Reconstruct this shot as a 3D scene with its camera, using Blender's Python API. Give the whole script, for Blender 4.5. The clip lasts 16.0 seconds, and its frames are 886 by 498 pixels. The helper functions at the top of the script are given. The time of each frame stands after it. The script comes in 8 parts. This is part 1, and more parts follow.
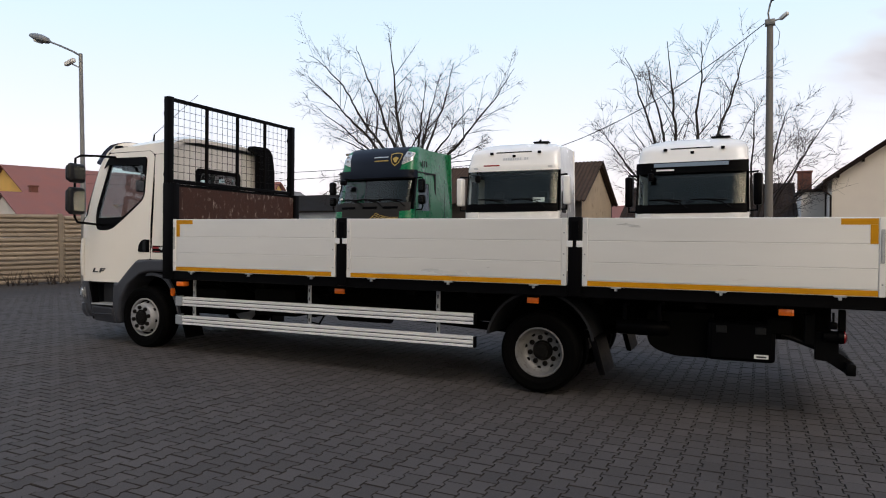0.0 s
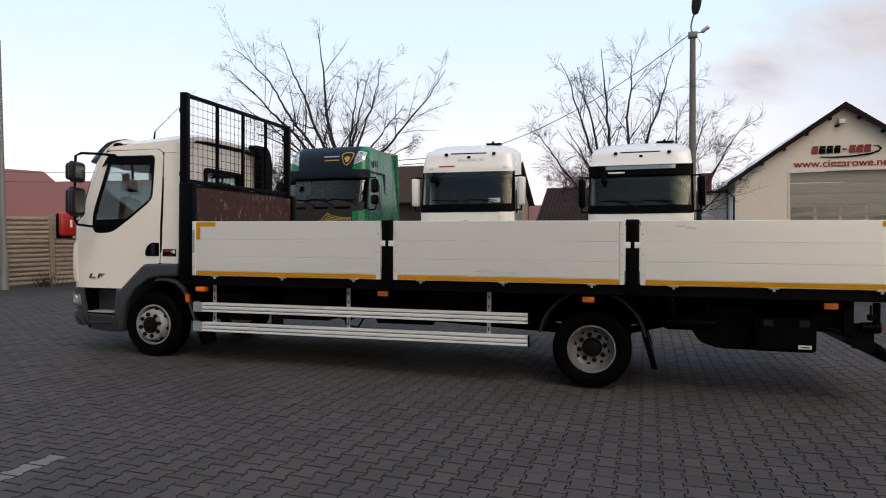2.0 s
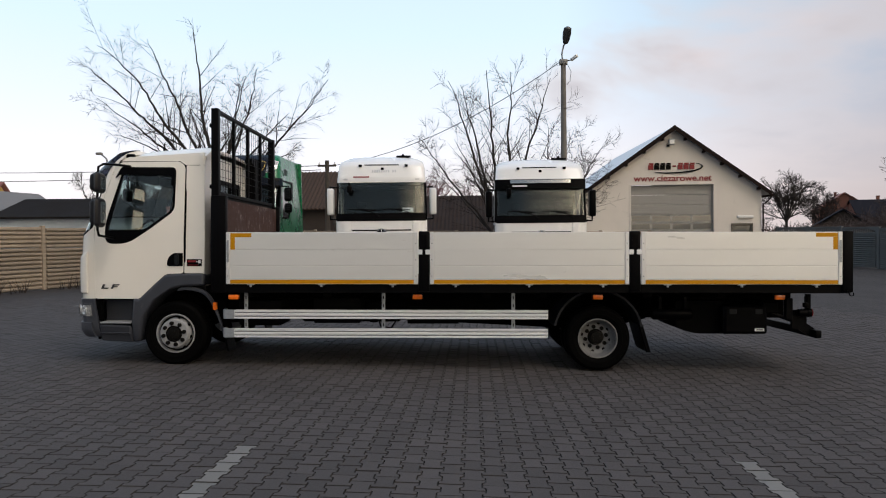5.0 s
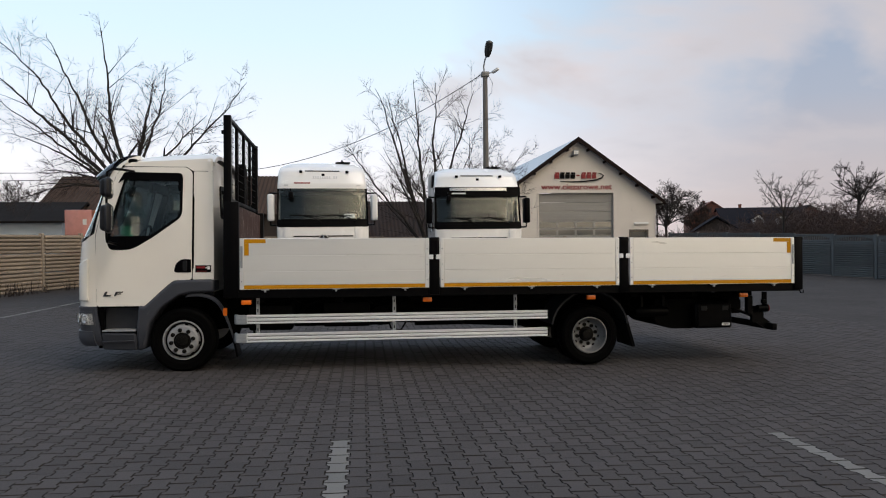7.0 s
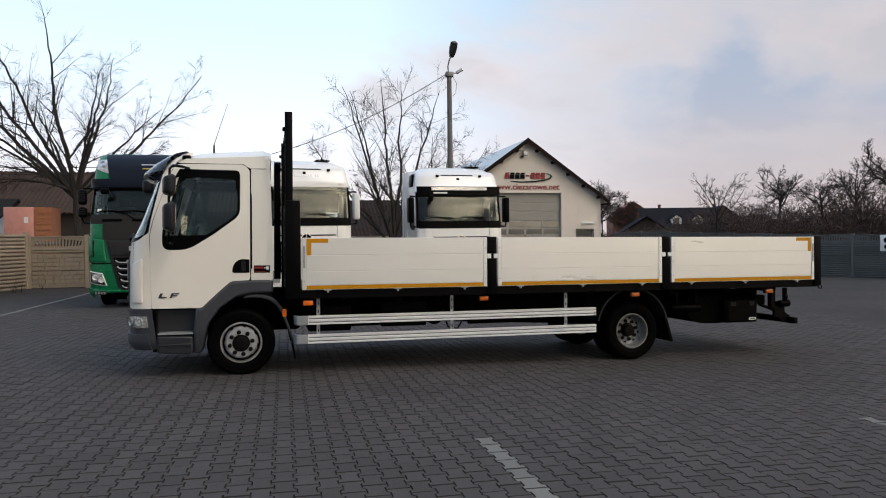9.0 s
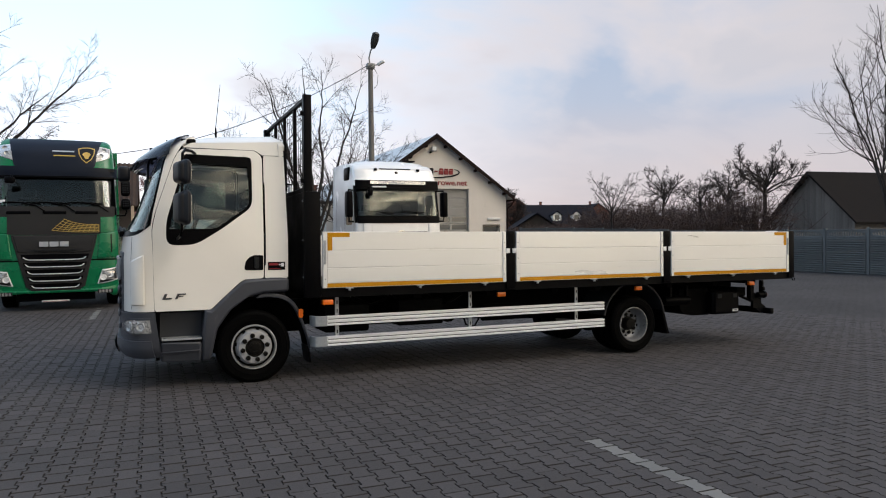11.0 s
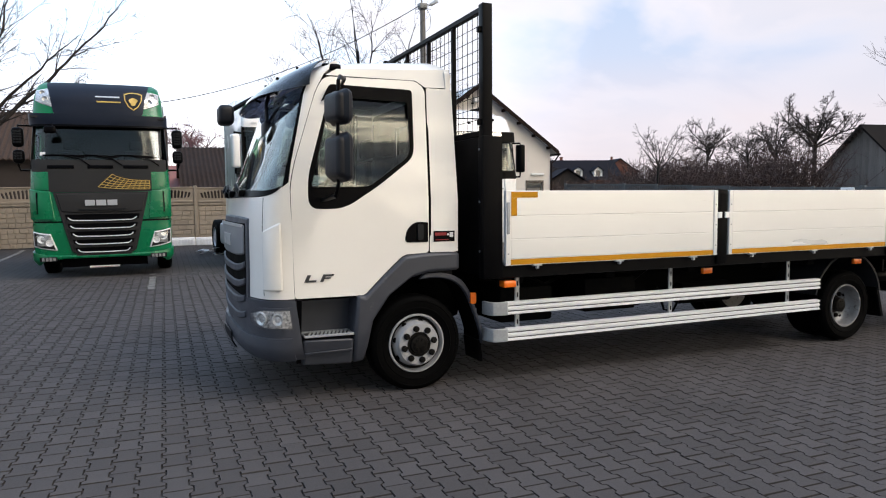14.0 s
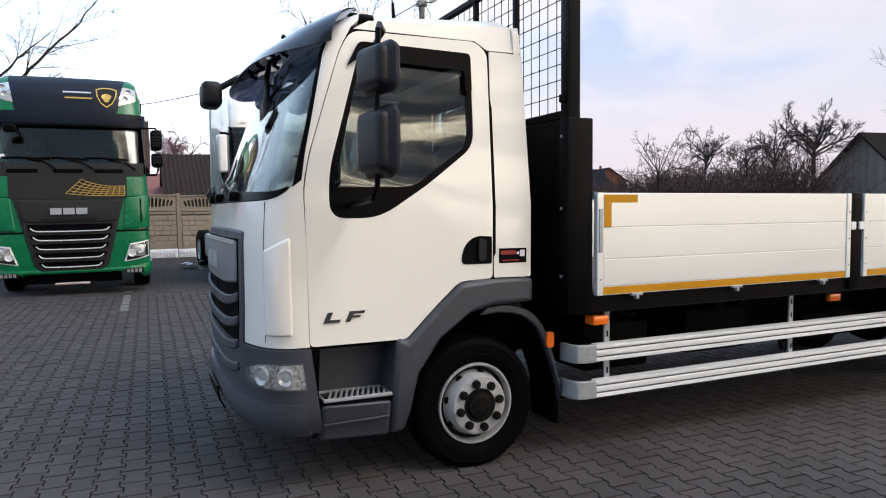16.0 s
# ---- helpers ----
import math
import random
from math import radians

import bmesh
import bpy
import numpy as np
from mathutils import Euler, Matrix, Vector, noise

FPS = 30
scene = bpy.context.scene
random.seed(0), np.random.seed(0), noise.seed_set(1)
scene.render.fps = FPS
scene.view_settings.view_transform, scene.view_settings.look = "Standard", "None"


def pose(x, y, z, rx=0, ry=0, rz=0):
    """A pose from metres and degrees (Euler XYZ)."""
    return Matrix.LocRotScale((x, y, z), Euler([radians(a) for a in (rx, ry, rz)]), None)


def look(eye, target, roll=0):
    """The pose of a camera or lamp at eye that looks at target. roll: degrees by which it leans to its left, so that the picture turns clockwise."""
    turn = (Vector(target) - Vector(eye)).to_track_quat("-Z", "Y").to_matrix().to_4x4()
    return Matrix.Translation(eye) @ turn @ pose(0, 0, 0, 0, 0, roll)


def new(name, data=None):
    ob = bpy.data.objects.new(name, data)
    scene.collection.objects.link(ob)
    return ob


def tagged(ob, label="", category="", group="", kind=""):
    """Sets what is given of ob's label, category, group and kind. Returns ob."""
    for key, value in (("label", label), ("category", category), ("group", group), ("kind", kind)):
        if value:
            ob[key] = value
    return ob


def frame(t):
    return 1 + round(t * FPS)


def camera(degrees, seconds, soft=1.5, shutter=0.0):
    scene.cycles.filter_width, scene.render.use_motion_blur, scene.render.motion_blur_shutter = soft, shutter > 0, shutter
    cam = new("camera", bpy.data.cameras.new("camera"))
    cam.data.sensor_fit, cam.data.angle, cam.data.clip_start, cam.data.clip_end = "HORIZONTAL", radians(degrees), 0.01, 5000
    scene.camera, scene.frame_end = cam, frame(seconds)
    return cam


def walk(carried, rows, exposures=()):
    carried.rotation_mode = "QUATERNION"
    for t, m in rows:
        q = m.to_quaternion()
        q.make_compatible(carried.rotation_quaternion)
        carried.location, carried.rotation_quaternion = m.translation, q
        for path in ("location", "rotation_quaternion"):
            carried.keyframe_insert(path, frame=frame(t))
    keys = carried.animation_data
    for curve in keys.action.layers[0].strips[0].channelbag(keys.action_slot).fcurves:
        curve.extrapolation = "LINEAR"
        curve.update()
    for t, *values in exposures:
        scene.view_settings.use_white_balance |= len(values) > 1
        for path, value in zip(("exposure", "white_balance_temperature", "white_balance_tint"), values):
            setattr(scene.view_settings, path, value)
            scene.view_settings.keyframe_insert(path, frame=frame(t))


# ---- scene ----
cam = camera(66.2, 16.0, 1.1)
PATH = [
    (0, (-0.089, 0.117, 1.555), (-0.943, 1.926, 1.504), -0.3),
    (0.5, (-0.436, -0.027, 1.552), (-1.176, 1.831, 1.497), -0.5),
    (1, (-0.785, -0.26, 1.545), (-1.449, 1.626, 1.493), -0.5),
    (1.5, (-1.148, -0.465, 1.562), (-1.759, 1.439, 1.51), -0.5),
    (2, (-1.566, -0.545, 1.599), (-2.139, 1.37, 1.543), -0.5),
    (2.5, (-1.938, -0.747, 1.584), (-2.401, 1.198, 1.533), -0.5),
    (3, (-2.333, -1.027, 1.581), (-2.679, 0.942, 1.532), -0.6),
    (3.5, (-2.689, -1.225, 1.61), (-2.945, 0.758, 1.562), -0.7),
    (6, (-4.368, -2.299, 1.674), (-4.322, -0.3, 1.64), -0.6),
    (6.5, (-4.772, -2.353, 1.666), (-4.625, -0.359, 1.641), -0.7),
    (7, (-5.199, -2.377, 1.686), (-4.963, -0.392, 1.657), -0.7),
    (7.5, (-5.624, -2.309, 1.69), (-5.332, -0.331, 1.663), -0.6),
    (8, (-6.098, -2.308, 1.685), (-5.728, -0.343, 1.664), -0.7),
    (8.5, (-6.53, -2.257, 1.681), (-6.131, -0.298, 1.652), -0.6),
    (9, (-6.939, -2.16, 1.714), (-6.481, -0.213, 1.679), -0.7),
    (11.5, (-8.823, -0.937, 1.712), (-8.008, 0.889, 1.66), -0.6),
    (12, (-9.079, -0.592, 1.714), (-8.317, 1.256, 1.661), -0.7),
    (12.5, (-9.194, -0.206, 1.695), (-8.365, 1.613, 1.632), -0.7),
    (13, (-9.29, 0.268, 1.705), (-8.436, 2.075, 1.626), -0.6),
    (13.5, (-9.392, 0.712, 1.744), (-8.594, 2.541, 1.6), -0.7),
    (14, (-9.385, 1.195, 1.757), (-8.63, 3.038, 1.577), -0.6),
    (14.5, (-9.398, 1.654, 1.756), (-8.688, 3.515, 1.575), -0.5),
    (15, (-9.352, 2.144, 1.736), (-8.613, 3.993, 1.552), -0.6),
    (15.5, (-9.262, 2.554, 1.724), (-8.502, 4.397, 1.555), -0.7),
    (16, (-9.249, 2.848, 1.711), (-8.457, 4.678, 1.558), -0.6),
]
walk(cam, [(t, look(eye, target, roll)) for t, eye, target, roll in PATH],
     [(0, -0.43, 6600, 14), (4, -0.41, 6600, 13), (7, -0.44, 6550, 12), (9, -0.31, 6500, 12), (12, -0.13, 6400, 11), (13, 0.0, 6350, 11), (13.7, 0.21, 6300, 12), (15, 0.26, 6250, 13), (16, 0.23, 6200, 13)])
# ---------------------------------------------------------------- sky and sun
SUN_DIR = Vector((0.40, -0.46, 0.79)).normalized()          # towards the veiled evening sun, behind the camera
world = bpy.data.worlds.new("evening_sky")
scene.world = world
world.use_nodes = True
wn, wl = world.node_tree.nodes, world.node_tree.links
wn.clear()
w_out = wn.new("ShaderNodeOutputWorld")
w_bg = wn.new("ShaderNodeBackground")
w_sky = wn.new("ShaderNodeTexSky")
w_sky.sky_type, w_sky.sun_disc = "NISHITA", False
w_sky.sun_elevation, w_sky.sun_rotation = math.asin(SUN_DIR.z), math.atan2(SUN_DIR.x, SUN_DIR.y)
w_sky.air_density, w_sky.dust_density = 1.0, 1.5
w_co = wn.new("ShaderNodeTexCoord")
w_sep = wn.new("ShaderNodeSeparateXYZ")
wl.new(w_co.outputs["Generated"], w_sep.inputs[0])


def wmath(op, a, b=None):
    n = wn.new("ShaderNodeMath")
    n.operation = op
    for i, v in enumerate((a, b)):
        if v is None:
            continue
        if isinstance(v, (int, float)):
            n.inputs[i].default_value = v
        else:
            wl.new(v, n.inputs[i])
    return n.outputs[0]


def wramp(value, stops):
    r = wn.new("ShaderNodeValToRGB")
    wl.new(value, r.inputs[0])
    e = r.color_ramp.elements
    while len(e) < len(stops):
        e.new(0.5)
    for k, (p, c) in zip(e, stops):
        k.position, k.color = p, (*c, 1)
    return r.outputs[0]


def wmix(f, a, b):
    n = wn.new("ShaderNodeMix")
    n.data_type = "RGBA"
    if isinstance(f, float):
        n.inputs[0].default_value = f
    else:
        wl.new(f, n.inputs[0])
    for i, v in ((6, a), (7, b)):
        if isinstance(v, tuple):
            n.inputs[i].default_value = (*v, 1)
        else:
            wl.new(v, n.inputs[i])
    return n.outputs[2]


# a cloud layer on a flat plane overhead
w_z = wmath("MAXIMUM", w_sep.outputs[2], 0.0)
w_den = wmath("ADD", w_z, 0.26)
w_px, w_py = wmath("DIVIDE", w_sep.outputs[0], w_den), wmath("DIVIDE", w_sep.outputs[1], w_den)
w_comb = wn.new("ShaderNodeCombineXYZ")
wl.new(w_px, w_comb.inputs[0]), wl.new(w_py, w_comb.inputs[1])
w_map = wn.new("ShaderNodeMapping")
wl.new(w_comb.outputs[0], w_map.inputs[0])
w_map.inputs["Location"].default_value, w_map.inputs["Scale"].default_value = (4.3, 2.2, 0), (0.80, 0.95, 1)
w_map.inputs["Rotation"].default_value = (0, 0, radians(-28))
w_noise = wn.new("ShaderNodeTexNoise")
w_noise.inputs["Scale"].default_value, w_noise.inputs["Detail"].default_value, w_noise.inputs["Roughness"].default_value = 1.45, 5, 0.52
w_noise.inputs["Distortion"].default_value = 0.35
wl.new(w_map.outputs[0], w_noise.inputs["Vector"])
# more cloud towards the east (+x), clear and bright to the north-west
w_east = wmath("ADD", wmath("MULTIPLY", w_sep.outputs[0], 0.15), wmath("MINIMUM", wmath("SUBTRACT", w_sep.outputs[0], 0.14), 0.0))
w_cover = wmath("ADD", w_noise.outputs[0], w_east)
w_mask = wramp(w_cover, [(0.50, (0, 0, 0)), (0.65, (1, 1, 1))])
w_tone = wramp(w_cover, [(0.50, (0.64, 0.615, 0.63)), (0.58, (0.66, 0.615, 0.62)), (0.70, (0.50, 0.51, 0.56))])
# rosy crests where the clouds are thin
w_crest = wn.new("ShaderNodeTexNoise")
w_crest.inputs["Scale"].default_value, w_crest.inputs["Detail"].default_value, w_crest.inputs["Roughness"].default_value, w_crest.inputs["Distortion"].default_value = 2.6, 5, 0.5, 0.3
wl.new(w_map.outputs[0], w_crest.inputs["Vector"])
w_tone = wmix(wmath("MULTIPLY", wramp(w_crest.outputs[0], [(0.50, (0, 0, 0)), (0.66, (1, 1, 1))]), 0.60), w_tone, (0.70, 0.645, 0.655))
w_tone = wmix(wmath("MULTIPLY", wramp(w_sep.outputs[0], [(0.42, (0, 0, 0)), (0.80, (1, 1, 1))]), 0.7), w_tone, (0.47, 0.45, 0.465))
w_blue = wramp(w_z, [(0.0, (0.80, 0.71, 0.71)), (0.10, (0.80, 0.78, 0.81)), (0.28, (0.615, 0.775, 0.87)), (0.7, (0.42, 0.58, 0.80))])
w_clear = wn.new("ShaderNodeMix")
w_clear.data_type, w_clear.blend_type = "RGBA", "ADD"
w_clear.inputs[0].default_value = 0.03
wl.new(w_blue, w_clear.inputs[6]), wl.new(w_sky.outputs[0], w_clear.inputs[7])
# the sky behind the walk is duller, with golden cloud banks
w_back = wramp(wmath("MULTIPLY", w_sep.outputs[1], -1.0), [(0.05, (0, 0, 0)), (0.55, (1, 1, 1))])
w_map2 = wn.new("ShaderNodeMapping")
wl.new(w_co.outputs["Generated"], w_map2.inputs[0])
w_map2.inputs["Scale"].default_value = (2.6, 2.6, 15)
w_bank = wn.new("ShaderNodeTexNoise")
w_bank.inputs["Scale"].default_value, w_bank.inputs["Detail"].default_value, w_bank.inputs["Roughness"].default_value, w_bank.inputs["Distortion"].default_value = 1.0, 7, 0.6, 0.5
wl.new(w_map2.outputs[0], w_bank.inputs["Vector"])
w_lit = wramp(w_bank.outputs[0], [(0.40, (0.14, 0.15, 0.17)), (0.49, (0.45, 0.42, 0.36)), (0.565, (4.4, 3.7, 2.6)), (0.635, (0.80, 0.72, 0.58))])
w_dull = wramp(w_bank.outputs[0], [(0.35, (0.10, 0.135, 0.165)), (0.6, (0.19, 0.235, 0.27))])
w_side = wramp(w_sep.outputs[0], [(0.06, (0, 0, 0)), (0.34, (1, 1, 1))])
w_dull = wmix(wramp(wmath("MULTIPLY", w_sep.outputs[0], -1.0), [(0.35, (0, 0, 0)), (0.80, (1, 1, 1))]), w_dull, (0.50, 0.56, 0.62))
w_gold = wmix(w_side, w_dull, w_lit)
w_low = wmath("MULTIPLY", w_mask, wramp(w_z, [(0.03, (0.10, 0.10, 0.10)), (0.22, (1, 1, 1))]))
w_far = wramp(w_sep.outputs[0], [(0.12, (0, 0, 0)), (0.56, (1, 1, 1))])          # hazier and dimmer towards the east
w_haze = wmix(w_far, w_clear.outputs[2], wramp(w_z, [(0.0, (0.50, 0.445, 0.445)), (0.09, (0.51, 0.465, 0.475)), (0.18, (0.385, 0.435, 0.525)), (0.36, (0.29, 0.395, 0.54))]))
wl.new(wmix(w_back, wmix(w_low, w_haze, w_tone), w_gold), w_bg.inputs[0])
w_bg.inputs[1].default_value = 1.5
wl.new(w_bg.outputs[0], w_out.inputs[0])

sun = new("sun", bpy.data.lights.new("sun", "SUN"))
sun.data.energy, sun.data.angle, sun.data.color = 1.30, radians(28), (1.0, 0.945, 0.89)
sun.matrix_world = look(SUN_DIR * 60, (0, 0, 0))

# ---------------------------------------------------------------- materials


def material(name):
    m = bpy.data.materials.new(name)
    m.use_nodes = True
    return m, m.node_tree.nodes, m.node_tree.links, m.node_tree.nodes["Principled BSDF"]


def noise_tex(n, l, co, scale, detail=4, rough=0.55, stretch=None):
    if stretch:
        mp = n.new("ShaderNodeMapping")
        mp.inputs["Scale"].default_value = stretch
        l.new(co, mp.inputs[0])
        co = mp.outputs[0]
    t = n.new("ShaderNodeTexNoise")
    t.inputs["Scale"].default_value, t.inputs["Detail"].default_value, t.inputs["Roughness"].default_value = scale, detail, rough
    l.new(co, t.inputs["Vector"])
    return t.outputs[0]


def ramp(n, l, value, stops):
    r = n.new("ShaderNodeValToRGB")
    l.new(value, r.inputs[0])
    e = r.color_ramp.elements
    while len(e) < len(stops):
        e.new(0.5)
    for k, (p, c) in zip(e, stops):
        c = c if isinstance(c, tuple) else (c, c, c)
        k.position, k.color = p, (*c, 1)
    return r.outputs[0]


def blend(n, l, f, a, b, mode="MIX"):
    m = n.new("ShaderNodeMix")
    m.data_type, m.blend_type = "RGBA", mode
    if isinstance(f, (int, float)):
        m.inputs[0].default_value = f
    else:
        l.new(f, m.inputs[0])
    for i, v in ((6, a), (7, b)):
        if isinstance(v, tuple):
            m.inputs[i].default_value = (*v, 1)
        else:
            l.new(v, m.inputs[i])
    return m.outputs[2]


def surf(name, base, rough=0.5, metal=0.0, var=0.12, scale=3.0, grain=60.0, bump=0.0, coat=0.0, dirt=None, dirt_at=0.6, stretch=None, piece=0.0, island=0.0, spec=None):
    """A painted, plastic or mineral surface: colour that drifts at two scales, fine relief, stains of the colour dirt."""
    m, n, l, p = material(name)
    co = n.new("ShaderNodeTexCoord").outputs["Object"]
    big, fine = noise_tex(n, l, co, scale, 5, 0.6, stretch), noise_tex(n, l, co, grain, 3, 0.6, stretch)
    lo = tuple(c * (1 - var) for c in base)
    hi = tuple(min(1, c * (1 + var)) for c in base)
    col = ramp(n, l, big, [(0.3, lo), (0.7, hi)])
    col = blend(n, l, min(0.6, var * 2), col, ramp(n, l, fine, [(0.3, lo), (0.7, hi)]))
    if piece or island:
        src = n.new("ShaderNodeObjectInfo").outputs["Random"] if piece else n.new("ShaderNodeNewGeometry").outputs["Random Per Island"]
        k = piece or island
        col = blend(n, l, 1.0, col, ramp(n, l, src, [(0, 1 - k), (1, 1.0)]), "MULTIPLY")
    if dirt:
        spots = ramp(n, l, noise_tex(n, l, co, scale * 2.3, 8, 0.7, stretch), [(dirt_at, 0.0), (dirt_at + 0.16, 1.0)])
        col = blend(n, l, spots, col, dirt)
    l.new(col, p.inputs["Base Color"])
    p.inputs["Metallic"].default_value = metal
    l.new(ramp(n, l, big, [(0.25, max(0.02, rough * 0.8)), (0.75, min(1, rough * 1.2))]), p.inputs["Roughness"])
    if spec is not None:
        p.inputs["Specular IOR Level"].default_value = spec
    if coat:
        p.inputs["Coat Weight"].default_value, p.inputs["Coat Roughness"].default_value = coat, 0.06
    if bump:
        b = n.new("ShaderNodeBump")
        b.inputs["Strength"].default_value, b.inputs["Distance"].default_value = min(1.0, bump), 0.004
        l.new(fine, b.inputs["Height"]), l.new(b.outputs[0], p.inputs["Normal"])
    return m


def glass(name, tint=(0.9, 0.95, 0.95)):
    m, n, l, p = material(name)
    p.inputs["Base Color"].default_value = (*tint, 1)
    p.inputs["Roughness"].default_value, p.inputs["IOR"].default_value = 0.0, 1.58
    p.inputs["Transmission Weight"].default_value = 1.0
    return m


WHITE = surf("cream_white_paint", (0.83, 0.80, 0.75), 0.34, var=0.02, scale=1.2, coat=0.75, grain=200, dirt=(0.77, 0.73, 0.655), dirt_at=0.66)
WHITE_B = surf("white_truck_paint", (0.80, 0.80, 0.80), 0.25, var=0.02, scale=1.2, coat=0.6, grain=200)
SILVER = surf("silver_paint", (0.55, 0.56, 0.58), 0.35, 0.6, var=0.05)
GREEN = surf("green_metallic_paint", (0.0, 0.145, 0.055), 0.28, 0.0, var=0.08, scale=1.5, coat=0.2, grain=300)
NAVY = surf("dark_navy_wrap", (0.006, 0.010, 0.022), 0.4, var=0.15, spec=0.25)
ANTHRACITE = surf("anthracite_panel", (0.010, 0.011, 0.013), 0.5, var=0.15, spec=0.2)
GREY_PLASTIC = surf("grey_bumper_plastic", (0.039, 0.043, 0.056), 0.48, var=0.12, scale=4, bump=0.25, grain=260, dirt=(0.10, 0.10, 0.10), dirt_at=0.62)
BLACK_PLASTIC = surf("black_plastic", (0.0020, 0.0020, 0.0026), 0.34, var=0.2, bump=0.15, grain=240, spec=0.05)
MIRROR_BLACK = surf("blue_black_mirror_plastic", (0.007, 0.0075, 0.0105), 0.50, var=0.12, bump=0.15, grain=240, spec=0.3)
BLACK_STEEL = surf("black_steel_paint", (0.0022, 0.0022, 0.0028), 0.45, var=0.25, scale=3, bump=0.1, dirt=(0.012, 0.010, 0.009), dirt_at=0.70, spec=0.06)
DARK_UNDER = surf("dirty_chassis_and_shade_black", (0.0035, 0.0035, 0.0035), 0.7, var=0.3, scale=5, dirt=(0.008, 0.007, 0.006), dirt_at=0.6, spec=0.02)
RUBBER = surf("tyre_rubber", (0.0018, 0.0018, 0.0019), 0.6, var=0.25, scale=6, bump=0.15, grain=120, dirt=(0.004, 0.0037, 0.0034), dirt_at=0.64, spec=0.03)
RIM = surf("silver_wheel_rim", (0.40, 0.405, 0.42), 0.40, 0.35, var=0.12, scale=9, dirt=(0.16, 0.13, 0.10), dirt_at=0.63)
# RIM with the deep dish's shade put into a darker base, plus dirt spots
RIM_SHADED = surf("shaded_dirty_rear_rim", (0.23, 0.23, 0.235), 0.45, 0.4, var=0.2, scale=9, dirt=(0.07, 0.06, 0.05), dirt_at=0.55)
RIM_DARK = surf("dirty_hub_and_rim_shade", (0.006, 0.0055, 0.005), 0.5, 0.0, var=0.3, scale=12, spec=0.1)
ALU = surf("white_coated_alu_board", (0.77, 0.77, 0.765), 0.32, 0.30, var=0.03, scale=2, grain=150, dirt=(0.60, 0.58, 0.55), dirt_at=0.64, stretch=(0.35, 1, 2.0))
ALU_BARE = surf("bare_aluminium", (0.83, 0.84, 0.86), 0.40, 0.25, var=0.08, scale=6, stretch=(0.1, 1, 4))
STEEL = surf("galvanised_steel", (0.36, 0.38, 0.40), 0.5, 0.5, var=0.2, scale=14)
CHROME = surf("bright_chrome", (0.75, 0.76, 0.78), 0.12, 1.0, var=0.03)
YELLOW = surf("amber_reflective_tape", (0.52, 0.235, 0.002), 0.45, var=0.10, scale=8, grain=90, dirt=(0.30, 0.15, 0.02), dirt_at=0.64, spec=0.2)
ORANGE = surf("orange_lamp_lens", (0.85, 0.17, 0.01), 0.2, var=0.08, scale=40, coat=0.5)
RED_LENS = surf("red_lamp_lens", (0.22, 0.005, 0.005), 0.2, var=0.08, scale=40, coat=0.5)
CLEAR_LENS = surf("clear_lamp_lens", (0.50, 0.52, 0.54), 0.15, 0.5, var=0.4, scale=22, coat=0.6)
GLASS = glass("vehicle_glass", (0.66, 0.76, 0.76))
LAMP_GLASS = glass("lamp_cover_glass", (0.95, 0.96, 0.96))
# for the far cab window only: a darker glass than GLASS
DARK_PANE = glass("dark_far_pane", (0.30, 0.36, 0.36))
SMOKED = glass("smoked_visor_acrylic", (0.030, 0.036, 0.060))
# bright trim: the sky it mirrors is put into the pale base colour
SLAT = surf("bright_trim_sky_reflection", (0.80, 0.81, 0.83), 0.3, 0.3, var=0.04)
MATT_WRAP = surf("matt_charcoal_wrap", (0.020, 0.020, 0.021), 0.7, var=0.12, scale=2, spec=0.25)
BRICK_LENS = surf("ribbed_lamp_glass", (0.60, 0.62, 0.64), 0.12, 0.6, var=0.75, scale=30, coat=0.8)
PLY = surf("worn_brown_plywood", (0.052, 0.024, 0.018), 0.6, var=0.3, scale=5.5, grain=60, bump=0.3, dirt=(0.36, 0.31, 0.28), dirt_at=0.565, stretch=(1, 1.3, 0.6), spec=0.2)
SEAT = surf("dark_seat_fabric", (0.012, 0.012, 0.014), 0.9, var=0.2, bump=0.4)
TRIM_IN = surf("grey_cab_trim", (0.012, 0.012, 0.014), 0.75, var=0.1)
RED = surf("red_sign_paint", (0.23, 0.008, 0.012), 0.45, var=0.12)
BADGE = surf("dark_badge_grey", (0.07, 0.07, 0.075), 0.3, 0.6, var=0.1)
GOLD = surf("gold_decal", (0.55, 0.38, 0.10), 0.4, 0.3, var=0.1)
PAPER = surf("white_card", (0.75, 0.75, 0.74), 0.6, var=0.03)
PAVER = surf("dark_grey_concrete_paver", (0.073, 0.0665, 0.066), 0.88, spec=0.17, var=0.24, scale=1.1, grain=150, bump=0.7, island=0.24, dirt=(0.066, 0.066, 0.069), dirt_at=0.65)
PAVER_ONE = surf("grey_concrete_paver", (0.073, 0.0665, 0.066), 0.88, spec=0.17, var=0.24, scale=1.1, grain=150, bump=0.7, piece=0.24, dirt=(0.066, 0.066, 0.069), dirt_at=0.65)
JOINT = surf("dirt_filled_joint", (0.035, 0.0315, 0.030), 0.95, var=0.35, scale=2.0, grain=90, spec=0.1)
PAVER_LIGHT = surf("light_grey_paver", (0.17, 0.165, 0.155), 0.85, var=0.18, scale=3, grain=160, bump=0.5, island=0.25, dirt=(0.14, 0.14, 0.13), dirt_at=0.55)

# ---------------------------------------------------------------- building blocks


